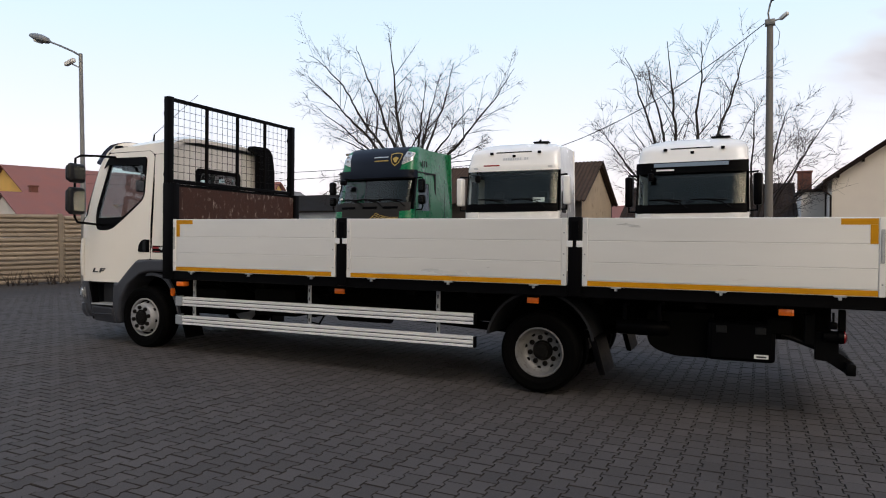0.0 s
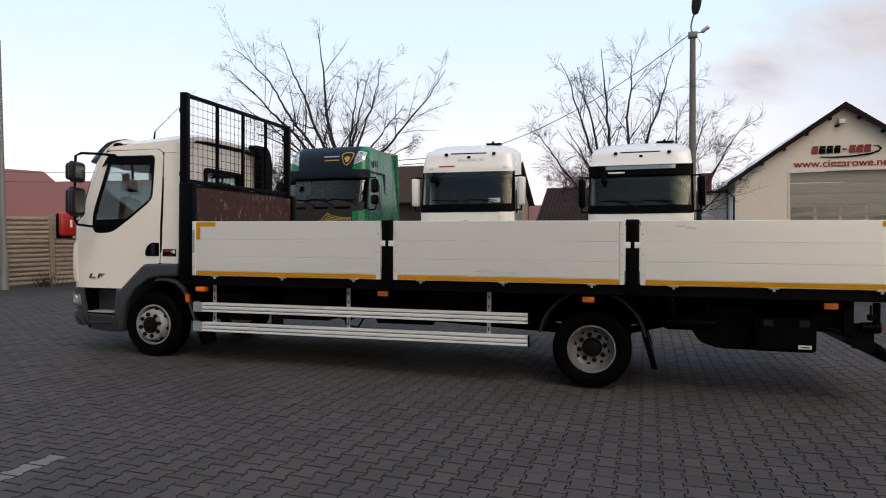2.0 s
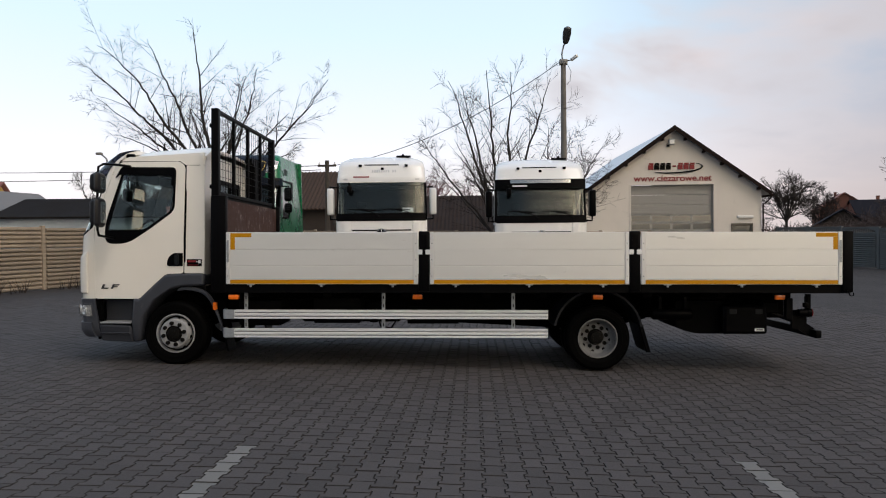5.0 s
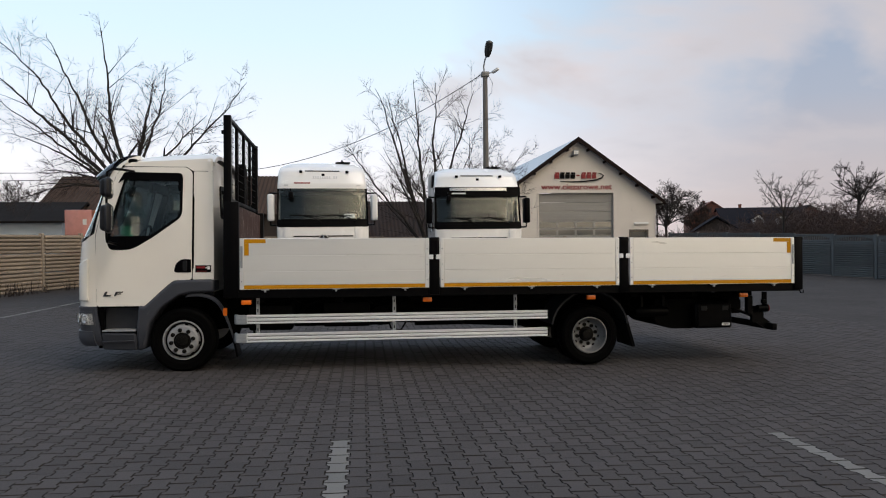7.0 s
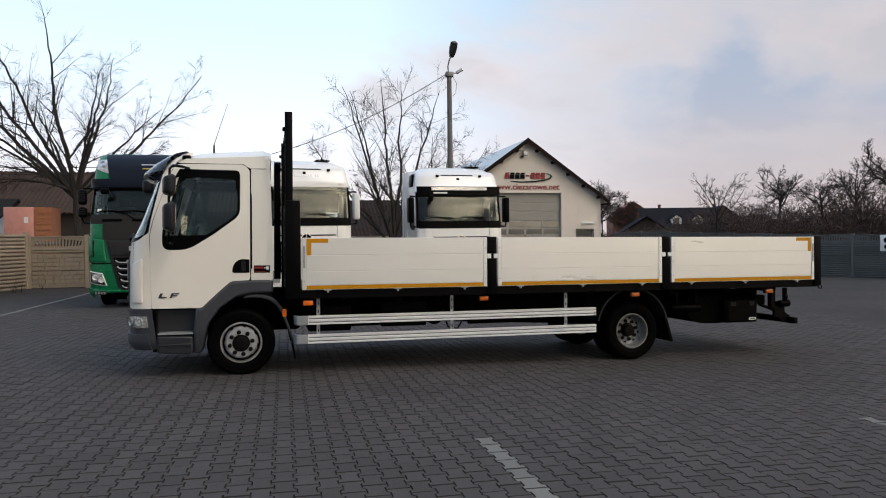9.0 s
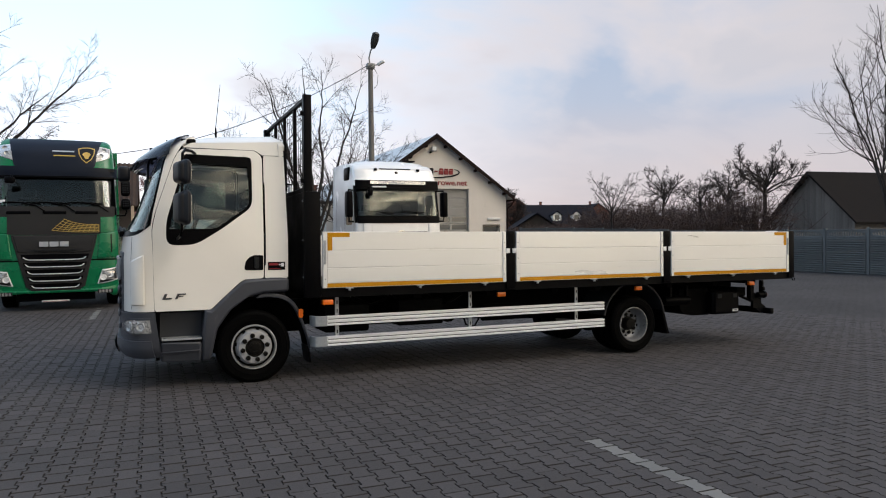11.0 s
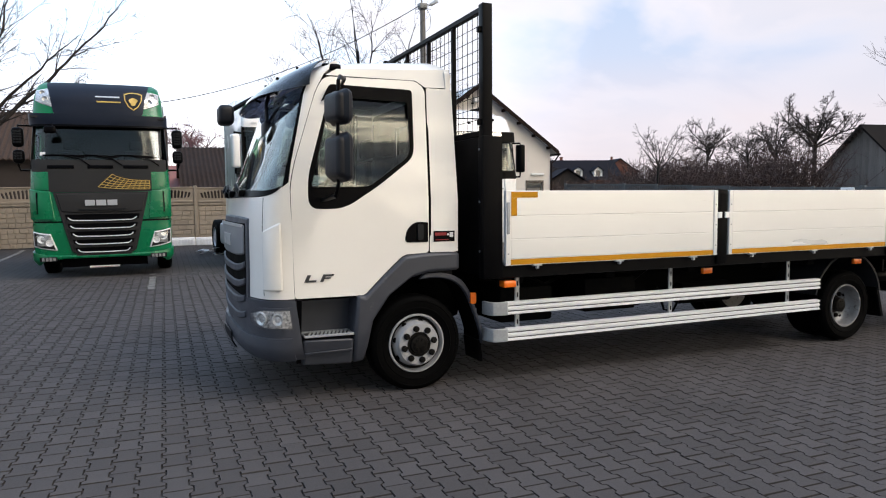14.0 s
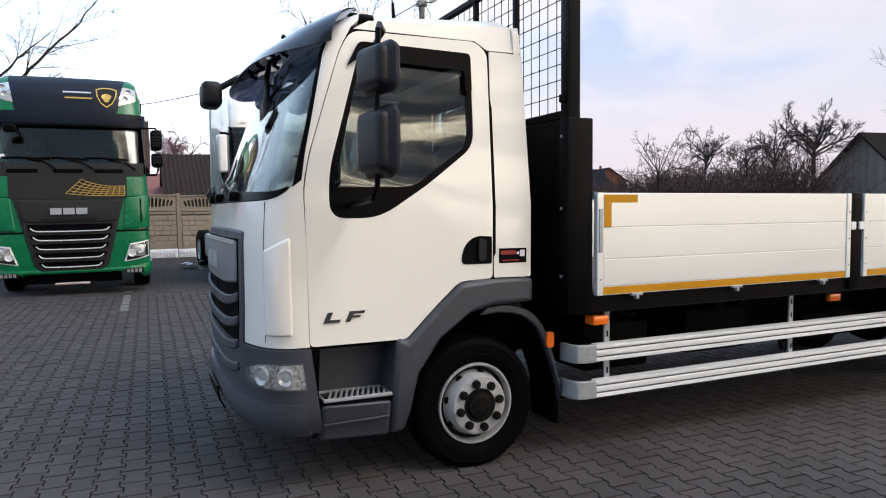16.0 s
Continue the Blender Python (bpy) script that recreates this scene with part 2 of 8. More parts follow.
def mesh_of(name, bm, mat, smooth=35):
    me = bpy.data.meshes.new(name)
    bmesh.ops.recalc_face_normals(bm, faces=bm.faces)
    if smooth:
        lim = radians(smooth)
        for f in bm.faces:
            f.smooth = True
        for e in bm.edges:
            e.smooth = len(e.link_faces) != 2 or e.calc_face_angle(0) < lim
    bm.to_mesh(me)
    bm.free()
    for m in mat if isinstance(mat, (list, tuple)) else [mat]:
        me.materials.append(m)
    return me


def part(name, bm, mat, parent=None, label="", smooth=35):
    ob = new(name, mesh_of(name, bm, mat, smooth))
    if parent:
        ob.parent = parent
    if label:
        ob["label"] = label
    return ob


def thing(name, m, label, category, group="", kind=""):
    ob = new(name)
    ob.empty_display_size = 0.2
    ob.matrix_basis = m
    return tagged(ob, label, category, group, kind)


def B():
    return bmesh.new()


def box(bm, x0, x1, y0, y1, z0, z1, bevel=0.0, seg=2, m=None):
    r = bmesh.ops.create_cube(bm, size=1)
    vs = r["verts"]
    for v in vs:
        v.co = Vector(((x0 + x1) / 2 + v.co.x * (x1 - x0), (y0 + y1) / 2 + v.co.y * (y1 - y0), (z0 + z1) / 2 + v.co.z * (z1 - z0)))
    if bevel:
        es = list({e for v in vs for e in v.link_edges})
        g = bmesh.ops.bevel(bm, geom=es, offset=bevel, segments=seg, affect="EDGES", profile=0.5)
        vs = [v for v in {v for f in g["faces"] for v in f.verts} | {v for v in vs if v.is_valid}]
    if m is not None:
        bmesh.ops.transform(bm, matrix=m, verts=vs)
    return bm


def rod(bm, a, b, r, seg=8, r2=None):
    a, b = Vector(a), Vector(b)
    d = b - a
    g = bmesh.ops.create_cone(bm, cap_ends=True, segments=seg, radius1=r, radius2=r if r2 is None else r2, depth=d.length)
    bmesh.ops.transform(bm, matrix=Matrix.Translation((a + b) / 2) @ d.to_track_quat("Z", "Y").to_matrix().to_4x4(), verts=g["verts"])
    return bm


def tube(bm, pts, r, seg=8):
    """A pipe through the points; r is a number or one per point."""
    pts = [Vector(p) for p in pts]
    rs = r if isinstance(r, (list, tuple)) else [r] * len(pts)
    rings, up = [], None
    for i, p in enumerate(pts):
        d = (pts[min(i + 1, len(pts) - 1)] - pts[max(i - 1, 0)]).normalized()
        if up is None:
            up = d.orthogonal().normalized()
        side = d.cross(up).normalized()
        up = side.cross(d).normalized()
        rings.append([bm.verts.new(p + (side * math.cos(a) + up * math.sin(a)) * rs[i]) for a in (2 * math.pi * k / seg for k in range(seg))])
    for a, b in zip(rings, rings[1:]):
        for k in range(seg):
            bm.faces.new((a[k], a[(k + 1) % seg], b[(k + 1) % seg], b[k]))
    bm.faces.new(rings[0][::-1]), bm.faces.new(rings[-1])
    return bm


def lathe(bm, profile, seg=48, axis="y", centre=(0, 0, 0), closed=False):
    """Turns a profile of (radius, along) round an axis."""
    c = Vector(centre)
    rings = []
    for r, a in profile:
        ring = []
        for k in range(seg):
            t = 2 * math.pi * k / seg
            u, w = r * math.cos(t), r * math.sin(t)
            ring.append(bm.verts.new(c + Vector({"y": (u, a, w), "x": (a, u, w), "z": (u, w, a)}[axis])))
        rings.append(ring)
    pairs = list(zip(rings, rings[1:])) + ([(rings[-1], rings[0])] if closed else [])
    for a, b in pairs:
        for k in range(seg):
            bm.faces.new((a[k], a[(k + 1) % seg], b[(k + 1) % seg], b[k]))
    if not closed:
        for ring in (rings[0], rings[-1]):
            bm.faces.new(ring)
    return bm


def plate(bm, outline, holes=(), thick=0.03, place=None, into=1):
    """A sheet cut to an outline of (u, w), with holes, made solid; place(u, w, depth) gives the point."""
    place = place or (lambda u, w, d: (u, d, w))
    edges = []
    for loop in (outline, *holes):
        vs = [bm.verts.new((u, w, 0)) for u, w in loop]
        edges += [bm.edges.new((a, b)) for a, b in zip(vs, vs[1:] + vs[:1])]
    g = bmesh.ops.triangle_fill(bm, use_beauty=True, use_dissolve=False, edges=edges)
    faces = [f for f in g["geom"] if isinstance(f, bmesh.types.BMFace)]
    front = list({v for f in faces for v in f.verts})
    back = {v: bm.verts.new(v.co) for v in front}
    for f in faces:
        bm.faces.new([back[v] for v in reversed(f.verts)])
    for e in edges:
        a, b = e.verts
        bm.faces.new((a, b, back[b], back[a]))
    for v in front:
        u, w = v.co.x, v.co.y
        v.co, back[v].co = Vector(place(u, w, 0)), Vector(place(u, w, thick * into))
    return bm


def rounded(points, r, seg=5):
    """The outline with its corners rounded; r is a number or one per corner."""
    out, n = [], len(points)
    for i, p in enumerate(points):
        p, a, b = Vector(p), Vector(points[i - 1]), Vector(points[(i + 1) % n])
        k = r[i] if isinstance(r, (list, tuple)) else r
        k = min(k, (a - p).length * 0.48, (b - p).length * 0.48)
        if k < 1e-4:
            out.append(tuple(p))
            continue
        s, e = p + (a - p).normalized() * k, p + (b - p).normalized() * k
        for j in range(seg + 1):
            t = j / seg
            out.append(tuple(s * (1 - t) ** 2 + p * 2 * t * (1 - t) + e * t * t))
    return out


def smooth_line(points, n):
    """The open line through the points, drawn as a smooth curve."""
    p = [Vector(q) for q in points]
    p = [p[0] * 2 - p[1]] + p + [p[-1] * 2 - p[-2]]
    out = []
    for a, b, c, d in zip(p, p[1:], p[2:], p[3:]):
        for k in range(n):
            t = k / n
            out.append(tuple(0.5 * (2 * b + (c - a) * t + (2 * a - 5 * b + 4 * c - d) * t * t + (3 * b - a - 3 * c + d) * t ** 3)))
    return out + [tuple(p[-2])]


def extrude(bm, profile, a0, a1, axis="x"):
    """A closed profile drawn out between a0 and a1 along an axis."""
    def at(u, w, a):
        return {"x": (a, u, w), "y": (u, a, w), "z": (u, w, a)}[axis]
    r0, r1 = [bm.verts.new(at(u, w, a0)) for u, w in profile], [bm.verts.new(at(u, w, a1)) for u, w in profile]
    n = len(profile)
    for i in range(n):
        bm.faces.new((r0[i], r0[(i + 1) % n], r1[(i + 1) % n], r1[i]))
    bm.faces.new(r0[::-1]), bm.faces.new(r1)
    return bm


class Loft:
    """The nose of a cab: at each height a half width, how far the middle and the sides reach forward, and a roundness."""

    def __init__(self, keys, place):
        self.keys, self.place = keys, place

    def at(self, z):
        k = self.keys
        if z <= k[0][0]:
            return k[0][1:]
        for a, b in zip(k, k[1:]):
            if z <= b[0]:
                t = (z - a[0]) / (b[0] - a[0])
                return [p + (q - p) * t for p, q in zip(a[1:], b[1:])]
        return k[-1][1:]

    def flat(self, v, z):
        half, front, side, n = self.at(z)
        s, c = math.sin(v * math.pi / 2), math.cos(v * math.pi / 2)
        return Vector((half * math.copysign(abs(s) ** (2 / n), s), side + (front - side) * max(c, 0) ** (2 / n), z))

    def v_of(self, across, z):
        half, front, side, n = self.at(z)
        r = max(-1, min(1, across / half))
        return math.copysign(math.asin(abs(r) ** (n / 2)) / (math.pi / 2), r)

    def patch(self, bm, a0, a1, z0, z1, nv=16, nz=8, off=0.0, thick=0.03, use_v=False, bow=0.0):
        """A curved panel between two places across and two heights (numbers, or functions of the height), off proud of the nose; the heights may follow the share across."""
        grid, back = [], []
        for j in range(nz + 1):
            t = j / nz
            row, rb = [], []
            for i in range(nv + 1):
                b, c = [f(i / nv) if callable(f) else f for f in (z0, z1)]
                zz = b + (c - b) * t
                lo, hi = [f(zz) if callable(f) else f for f in (a0, a1)]
                if not use_v:
                    lo, hi = self.v_of(lo, zz), self.v_of(hi, zz)
                v = lo + (hi - lo) * i / nv
                e = 1e-3
                p = self.flat(v, zz)
                du, dz = self.flat(min(v + e, 1), zz) - self.flat(max(v - e, -1), zz), self.flat(v, zz + 0.01) - self.flat(v, zz - 0.01)
                nrm = dz.cross(du)
                nrm = nrm.normalized() if nrm.length > 1e-9 else Vector((0, 1, 0))
                q = p + nrm * (off + bow * math.sin(math.pi * i / nv) * math.sin(math.pi * t))
                row.append(bm.verts.new(self.place(q)))
                rb.append(bm.verts.new(self.place(q - nrm * thick)))
            grid.append(row), back.append(rb)
        for j in range(nz):
            for i in range(nv):
                bm.faces.new((grid[j][i], grid[j][i + 1], grid[j + 1][i + 1], grid[j + 1][i]))
                bm.faces.new((back[j][i], back[j + 1][i], back[j + 1][i + 1], back[j][i + 1]))
        rim = [(j, 0) for j in range(nz + 1)] + [(nz, i) for i in range(1, nv + 1)] + [(j, nv) for j in range(nz - 1, -1, -1)] + [(0, i) for i in range(nv - 1, 0, -1)]
        for (j, i), (k, m) in zip(rim, rim[1:] + rim[:1]):
            bm.faces.new((grid[j][i], grid[k][m], back[k][m], back[j][i]))
        return bm


def lettering(text, size, mat, name="lettering", depth=0.01, bold=0.0):
    """Raised letters in the built-in font, centred, facing -y."""
    cu = bpy.data.curves.new(name, "FONT")
    cu.offset = bold
    cu.body, cu.size, cu.extrude, cu.align_x, cu.align_y = text, size, depth, "CENTER", "CENTER"
    tmp = new(name, cu)
    me = bpy.data.meshes.new_from_object(tmp.evaluated_get(bpy.context.evaluated_depsgraph_get()))
    bpy.data.objects.remove(tmp)
    me.transform(pose(0, 0, 0, 90, 0, 0))
    me.materials.clear()
    me.materials.append(mat)
    return me


def soft(v, w):
    return w * math.tanh(v / w)


def ground_z(x, y):
    u = min(max((y - 24) / 12, 0), 1)
    d, e = min(max((x + 5.5) / 4.5, 0), 1), min(max((14 - y) / 5, 0), 1)       # the yard dips under the tail of the truck
    return 0.008 - 0.015 * soft(x + 4, 11) - 0.018 * soft(y - 6.4, 14) + 0.30 * u * u * (3 - 2 * u) - 0.055 * d * d * (3 - 2 * d) * e * e * (3 - 2 * e)

# ---------------------------------------------------------------- the yard
PX, PY = 0.1425, 0.20            # pitch of the interlocking pavers
X0, X1, Y0, Y1 = -16.434, 5.5, 0.6, 17.5     # the stretch of yard laid in single pavers


def axis_steps(stops):
    out = []
    for (a, b, n) in stops:
        out += [a + (b - a) * i / n for i in range(n)]
    return out + [stops[-1][1]]


xs = axis_steps([(-900, -120, 6), (-120, -40, 8), (-40, 40, 80), (40, 120, 8), (120, 900, 6)])
ys = axis_steps([(-700, -80, 5), (-80, -20, 6), (-20, 45, 65), (45, 120, 8), (120, 1500, 8)])
bm = B()
grid = [[bm.verts.new((x, y, ground_z(x, y) - (0.012 if X0 + 1 < x < X1 - 1 and Y0 + 1 < y < Y1 - 1 else 0.0))) for x in xs] for y in ys]
for j in range(len(ys) - 1):
    for i in range(len(xs) - 1):
        bm.faces.new((grid[j][i], grid[j][i + 1], grid[j + 1][i + 1], grid[j + 1][i]))


def yard_material():
    """Paver joints and tone for the yard where it stays far from the camera; earth and dry grass beyond the fences."""
    m, n, l, p = material("paved_yard")
    co = n.new("ShaderNodeTexCoord").outputs["Object"]
    br = n.new("ShaderNodeTexBrick")
    mp = n.new("ShaderNodeMapping")
    mp.inputs["Rotation"].default_value = (0, 0, radians(90))
    l.new(co, mp.inputs[0]), l.new(mp.outputs[0], br.inputs["Vector"])
    br.offset, br.squash = 0.5, 1.0
    for k, v in (("Scale", 1.0), ("Mortar Size", 0.006), ("Brick Width", PY), ("Row Height", PX), ("Bias", 0.0), ("Mortar Smooth", 0.2)):
        br.inputs[k].default_value = v
    br.inputs["Color1"].default_value, br.inputs["Color2"].default_value, br.inputs["Mortar"].default_value = (0.048, 0.0445, 0.0445, 1), (0.060, 0.056, 0.0555, 1), (0.022, 0.020, 0.020, 1)
    stain = ramp(n, l, noise_tex(n, l, co, 0.35, 6, 0.6), [(0.35, 0.82), (0.7, 1.12)])
    col = blend(n, l, 1.0, br.outputs["Color"], stain, "MULTIPLY")
    earth = ramp(n, l, noise_tex(n, l, co, 0.8, 8, 0.65), [(0.3, (0.05, 0.042, 0.03)), (0.7, (0.11, 0.10, 0.06))])
    sep = n.new("ShaderNodeSeparateXYZ")
    l.new(co, sep.inputs[0])
    far = n.new("ShaderNodeMath")
    far.operation = "GREATER_THAN"
    l.new(sep.outputs[1], far.inputs[0])
    far.inputs[1].default_value = 46
    l.new(blend(n, l, far.outputs[0], col, earth), p.inputs["Base Color"])
    p.inputs["Roughness"].default_value, p.inputs["Specular IOR Level"].default_value = 0.86, 0.15
    b = n.new("ShaderNodeBump")
    b.inputs["Strength"].default_value, b.inputs["Distance"].default_value = 0.6, 0.006
    l.new(br.outputs["Fac"], b.inputs["Height"])
    b.invert = True
    l.new(b.outputs[0], p.inputs["Normal"])
    return m


ground = part("ground", bm, yard_material(), smooth=0)
tagged(ground, "dark grey interlocking paver yard with bay lines", "pavement", kind="structure")

# ---------------------------------------------------------------- concrete panel fences
CONC = surf("weathered_fence_concrete", (0.346, 0.284, 0.218), 0.9, var=0.22, scale=1.6, grain=70, bump=0.6, piece=0.25, dirt=(0.20, 0.165, 0.125), dirt_at=0.56)
CONC_GREY = surf("grey_fence_concrete", (0.115, 0.122, 0.126), 0.9, var=0.2, scale=1.4, grain=70, bump=0.6, piece=0.2, dirt=(0.085, 0.095, 0.10), dirt_at=0.55)


def fence_run(name, a, b, height, mat, label, lattice=False, bay=2.05, planks=3, stones=False):
    """Slotted concrete posts with stacked moulded panels between them."""
    a, b = Vector((*a, 0)), Vector((*b, 0))
    run = b - a
    n = max(1, round(run.length / bay))
    ang = math.degrees(math.atan2(run.y, run.x))
    root = thing(name, pose(a.x, a.y, ground_z(a.x, a.y), 0, 0, ang), label, "fence", kind="structure")
    step = run.length / n
    bm = B()
    box(bm, -0.06, 0.06, -0.07, 0.07, -0.3, height + 0.06, 0.008, 1)
    post_me = mesh_of("post", bm, mat)
    ph = height / planks
    metas = []
    for solid in (True, False):
        bm = B()
        box(bm, 0.05, step - 0.05, -0.022, 0.022, 0.005, ph - 0.004, 0.004, 1)
        if solid and stones:
            rs = random.Random(9)
            for i in range(4):      # courses of cast stone blocks
                z0, z1, u = 0.012 + (ph - 0.02) * i / 4, 0.004 + (ph - 0.02) * (i + 1) / 4, 0.09
                while u < step - 0.12:
                    w = min(rs.uniform(0.16, 0.34), step - 0.09 - u)
                    box(bm, u + 0.005, u + w - 0.005, -0.048 - rs.uniform(0, 0.016), 0.0, z0, z1 - 0.006, 0.008, 1)
                    u += w
        elif solid:
            k = 5
            for i in range(k):      # ribs like stacked half-logs
                z = ph * (i + 0.5) / k
                box(bm, 0.10, step - 0.10, -0.085, 0.0, z - ph * 0.32 / k, z + ph * 0.32 / k, 0.018, 1)
        else:
            bm.free()
            bm = B()
            k, holes = 15, []
            for i in range(k):      # slots that fan out under a shallow arch
                f = 2 * i / (k - 1) - 1
                x, lean = step / 2 + f * (step / 2 - 0.24), 0.05 * f
                z0, z1 = ph * 0.40 + 0.03 * f * f, ph * 0.86 - 0.09 * f * f
                holes.append([(x - 0.034, z0), (x + 0.034, z0), (x + 0.036 + lean, z1 - 0.03), (x + lean, z1), (x - 0.036 + lean, z1 - 0.03)])
            plate(bm, [(0.05, 0.005), (step - 0.05, 0.005), (step - 0.05, ph - 0.004), (0.05, ph - 0.004)], holes, 0.05, lambda u, w, d: (u, d - 0.03, w))
            for z in (0.03, 0.12):
                box(bm, 0.10, step - 0.10, -0.062, -0.028, z, z + 0.07, 0.010, 1)
            box(bm, 0.06, step - 0.06, -0.055, -0.028, ph - 0.05, ph - 0.006, 0.008, 1)
        metas.append(mesh_of("panel", bm, mat))
    for i in range(n + 1):
        ob = new("post", post_me)
        x = run.x * i / n + a.x
        y = run.y * i / n + a.y
        dz = ground_z(x, y) - ground_z(a.x, a.y)
        ob.parent, ob.matrix_basis = root, pose(step * i, 0, dz)
        if i < n:
            for k in range(planks):
                pn = new("panel", metas[1 if lattice and k == planks - 1 else 0])
                pn.parent, pn.matrix_basis = root, pose(step * i, 0, dz + k * ph)
    return root


fence_run("fence", (-22.2, 6.0), (-16.4, 26.4), 2.09, CONC, "weathered beige concrete panel fence with posts")
fence_run("fence", (-16.3, 26.5), (3.6, 26.5), 1.98, CONC, "weathered stone-patterned concrete fence with pierced top panels", lattice=True, stones=True)
fence_run("fence", (13.2, 36.6), (19.6, 22.4), 1.96, CONC_GREY, "grey-blue concrete panel fence behind the yard", lattice=True, planks=4)
fence_run("fence", (19.7, 22.3), (19.9, 4.0), 1.96, CONC_GREY, "grey-blue concrete panel fence along the yard", lattice=True, planks=4)

# ---------------------------------------------------------------- the white workshop
PLASTER = surf("cream_white_render", (0.70, 0.65, 0.60), 0.85, var=0.05, scale=0.7, grain=90, bump=0.3, dirt=(0.52, 0.49, 0.44), dirt_at=0.60)
TIN = surf("pale_sheet_metal_roof", (0.50, 0.52, 0.55), 0.4, 0.3, var=0.08, scale=0.8)
BROWN_TRIM = surf("dark_brown_trim", (0.016, 0.010, 0.009), 0.8, spec=0.1, var=0.2)
SHUTTER = surf("pale_grey_door_panel", (0.30, 0.29, 0.275), 0.5, var=0.05, scale=1.0)
DARK_GLASS = surf("dark_window_glass", (0.045, 0.05, 0.055), 0.08, var=0.2, scale=0.6, coat=0.5)

WX, WY, WG = 7.88, 37.9, -0.06        # middle of the gable, its face, its ground
shop = thing("workshop", pose(WX, WY, WG), "cream rendered gabled workshop with a tall sectional door", "building")
HW, EAVE, RIDGE, DEEP = 5.0, 4.10, 7.60, 16.0
bm = B()
door_hole = [(-2.42, 0.02), (2.30, 0.02), (2.30, 4.47), (-2.42, 4.47)]
side_hole = [(3.35, 0.02), (4.45, 0.02), (4.45, 2.12), (3.35, 2.12)]
plate(bm, [(-HW, -0.4), (HW, -0.4), (HW, EAVE), (0, RIDGE), (-HW, EAVE)], [door_hole, side_hole], 0.30)
part("wall", bm, PLASTER, shop, smooth=0)
for s in (-1, 1):
    bm = B()
    box(bm, min(s * HW, s * (HW - 0.3)), max(s * HW, s * (HW - 0.3)), 0.302, DEEP, -0.4, EAVE)
    part("wall", bm, PLASTER, shop, smooth=0)
    bm = B()
    over, th = 0.42, 0.16
    dx, dz = HW + over, (HW + over) * (RIDGE - EAVE) / HW
    prof = [(0, RIDGE + 0.02), (s * dx, RIDGE - dz + 0.02), (s * dx, RIDGE - dz + th), (0, RIDGE + th + 0.04)]
    extrude(bm, prof, -0.35, DEEP + 0.3, "y")
    roof = part("roof", bm, TIN, shop, smooth=0)
    bm = B()
    prof = [(s * 0.0, RIDGE - 0.06), (s * dx, RIDGE - dz - 0.06), (s * dx, RIDGE - dz + th + 0.03), (0, RIDGE + th + 0.08)]
    extrude(bm, prof, -0.40, -0.352, "y")
    part("bargeboard", bm, BROWN_TRIM, roof, "dark brown bargeboard", smooth=0)
    bm = B()
    tube(bm, [(s * (dx + 0.05), -0.38, RIDGE - dz - 0.02), (s * (dx + 0.05), DEEP, RIDGE - dz - 0.02)], 0.07, 8)
    tube(bm, [(s * (dx + 0.05), -0.25, RIDGE - dz - 0.05), (s * (dx - 0.1), -0.15, RIDGE - dz - 0.35), (s * (HW + 0.06), -0.08, RIDGE - dz - 0.55), (s * (HW + 0.06), -0.08, 0.1)], 0.045, 8)
    part("gutter", bm, BROWN_TRIM, roof, "brown gutter and downpipe")
    for k in range(5):
        bm = B()
        t = 0.12 + 0.19 * k
        box(bm, s * dx * t - 0.05, s * dx * t + 0.05, -0.36, 0.0, RIDGE - dz * t - 0.16, RIDGE - dz * t + 0.0)
        part("purlin_end", bm, BROWN_TRIM, roof, smooth=0)
bm = B()
box(bm, -HW + 0.31, HW - 0.31, DEEP - 0.3, DEEP - 0.002, -0.4, EAVE)
part("wall", bm, PLASTER, shop, smooth=0)
gate = thing("sectional_door", Matrix.Identity(4), "", "")
for k in list(gate.keys()):
    del gate[k]
gate.parent = shop
gate.matrix_basis = pose(-0.06, 0.16, 0.02)
zs = [0.0, 0.62, 1.24, 1.80, 2.27, 2.74, 3.30, 3.87, 4.43]
for i, (z0, z1) in enumerate(zip(zs, zs[1:])):
    if i in (3, 4):         # the two glazed sections
        bm = B()
        holes = [[(-2.33 + 1.165 * k + 0.07, z0 + 0.08), (-2.33 + 1.165 * (k + 1) - 0.07, z0 + 0.08), (-2.33 + 1.165 * (k + 1) - 0.07, z1 - 0.08), (-2.33 + 1.165 * k + 0.07, z1 - 0.08)] for k in range(4)]
        plate(bm, [(-2.34, z0 + 0.006), (2.34, z0 + 0.006), (2.34, z1 - 0.006), (-2.34, z1 - 0.006)], holes, 0.05)
        sec = part("door_section", bm, SHUTTER, gate, smooth=0)
        for k in range(4):
            bm = B()
            box(bm, -2.33 + 1.165 * k + 0.072, -2.33 + 1.165 * (k + 1) - 0.072, 0.015, 0.03, z0 + 0.082, z1 - 0.082)
            part("pane", bm, DARK_GLASS, sec, smooth=0)
    else:
        bm = B()
        box(bm, -2.34, 2.34, 0, 0.05, z0 + 0.006, z1 - 0.006, 0.006, 1)
        for k in range(1, 4):
            z = z0 + (z1 - z0) * k / 4
            box(bm, -2.335, 2.335, -0.008, 0.001, z - 0.06, z + 0.05, 0.004, 1)
        part("door_section", bm, SHUTTER, gate, smooth=0)
bm = B()
plate(bm, [(-2.50, 0.02), (2.38, 0.02), (2.38, 4.55), (-2.50, 4.55)], [[(-2.41, 0.0 + 0.03), (2.29, 0.03), (2.29, 4.46), (-2.41, 4.46)]], 0.03, lambda u, w, d: (u, d - 0.03, w))
part("door_frame", bm, PLASTER, shop, smooth=0)
bm = B()
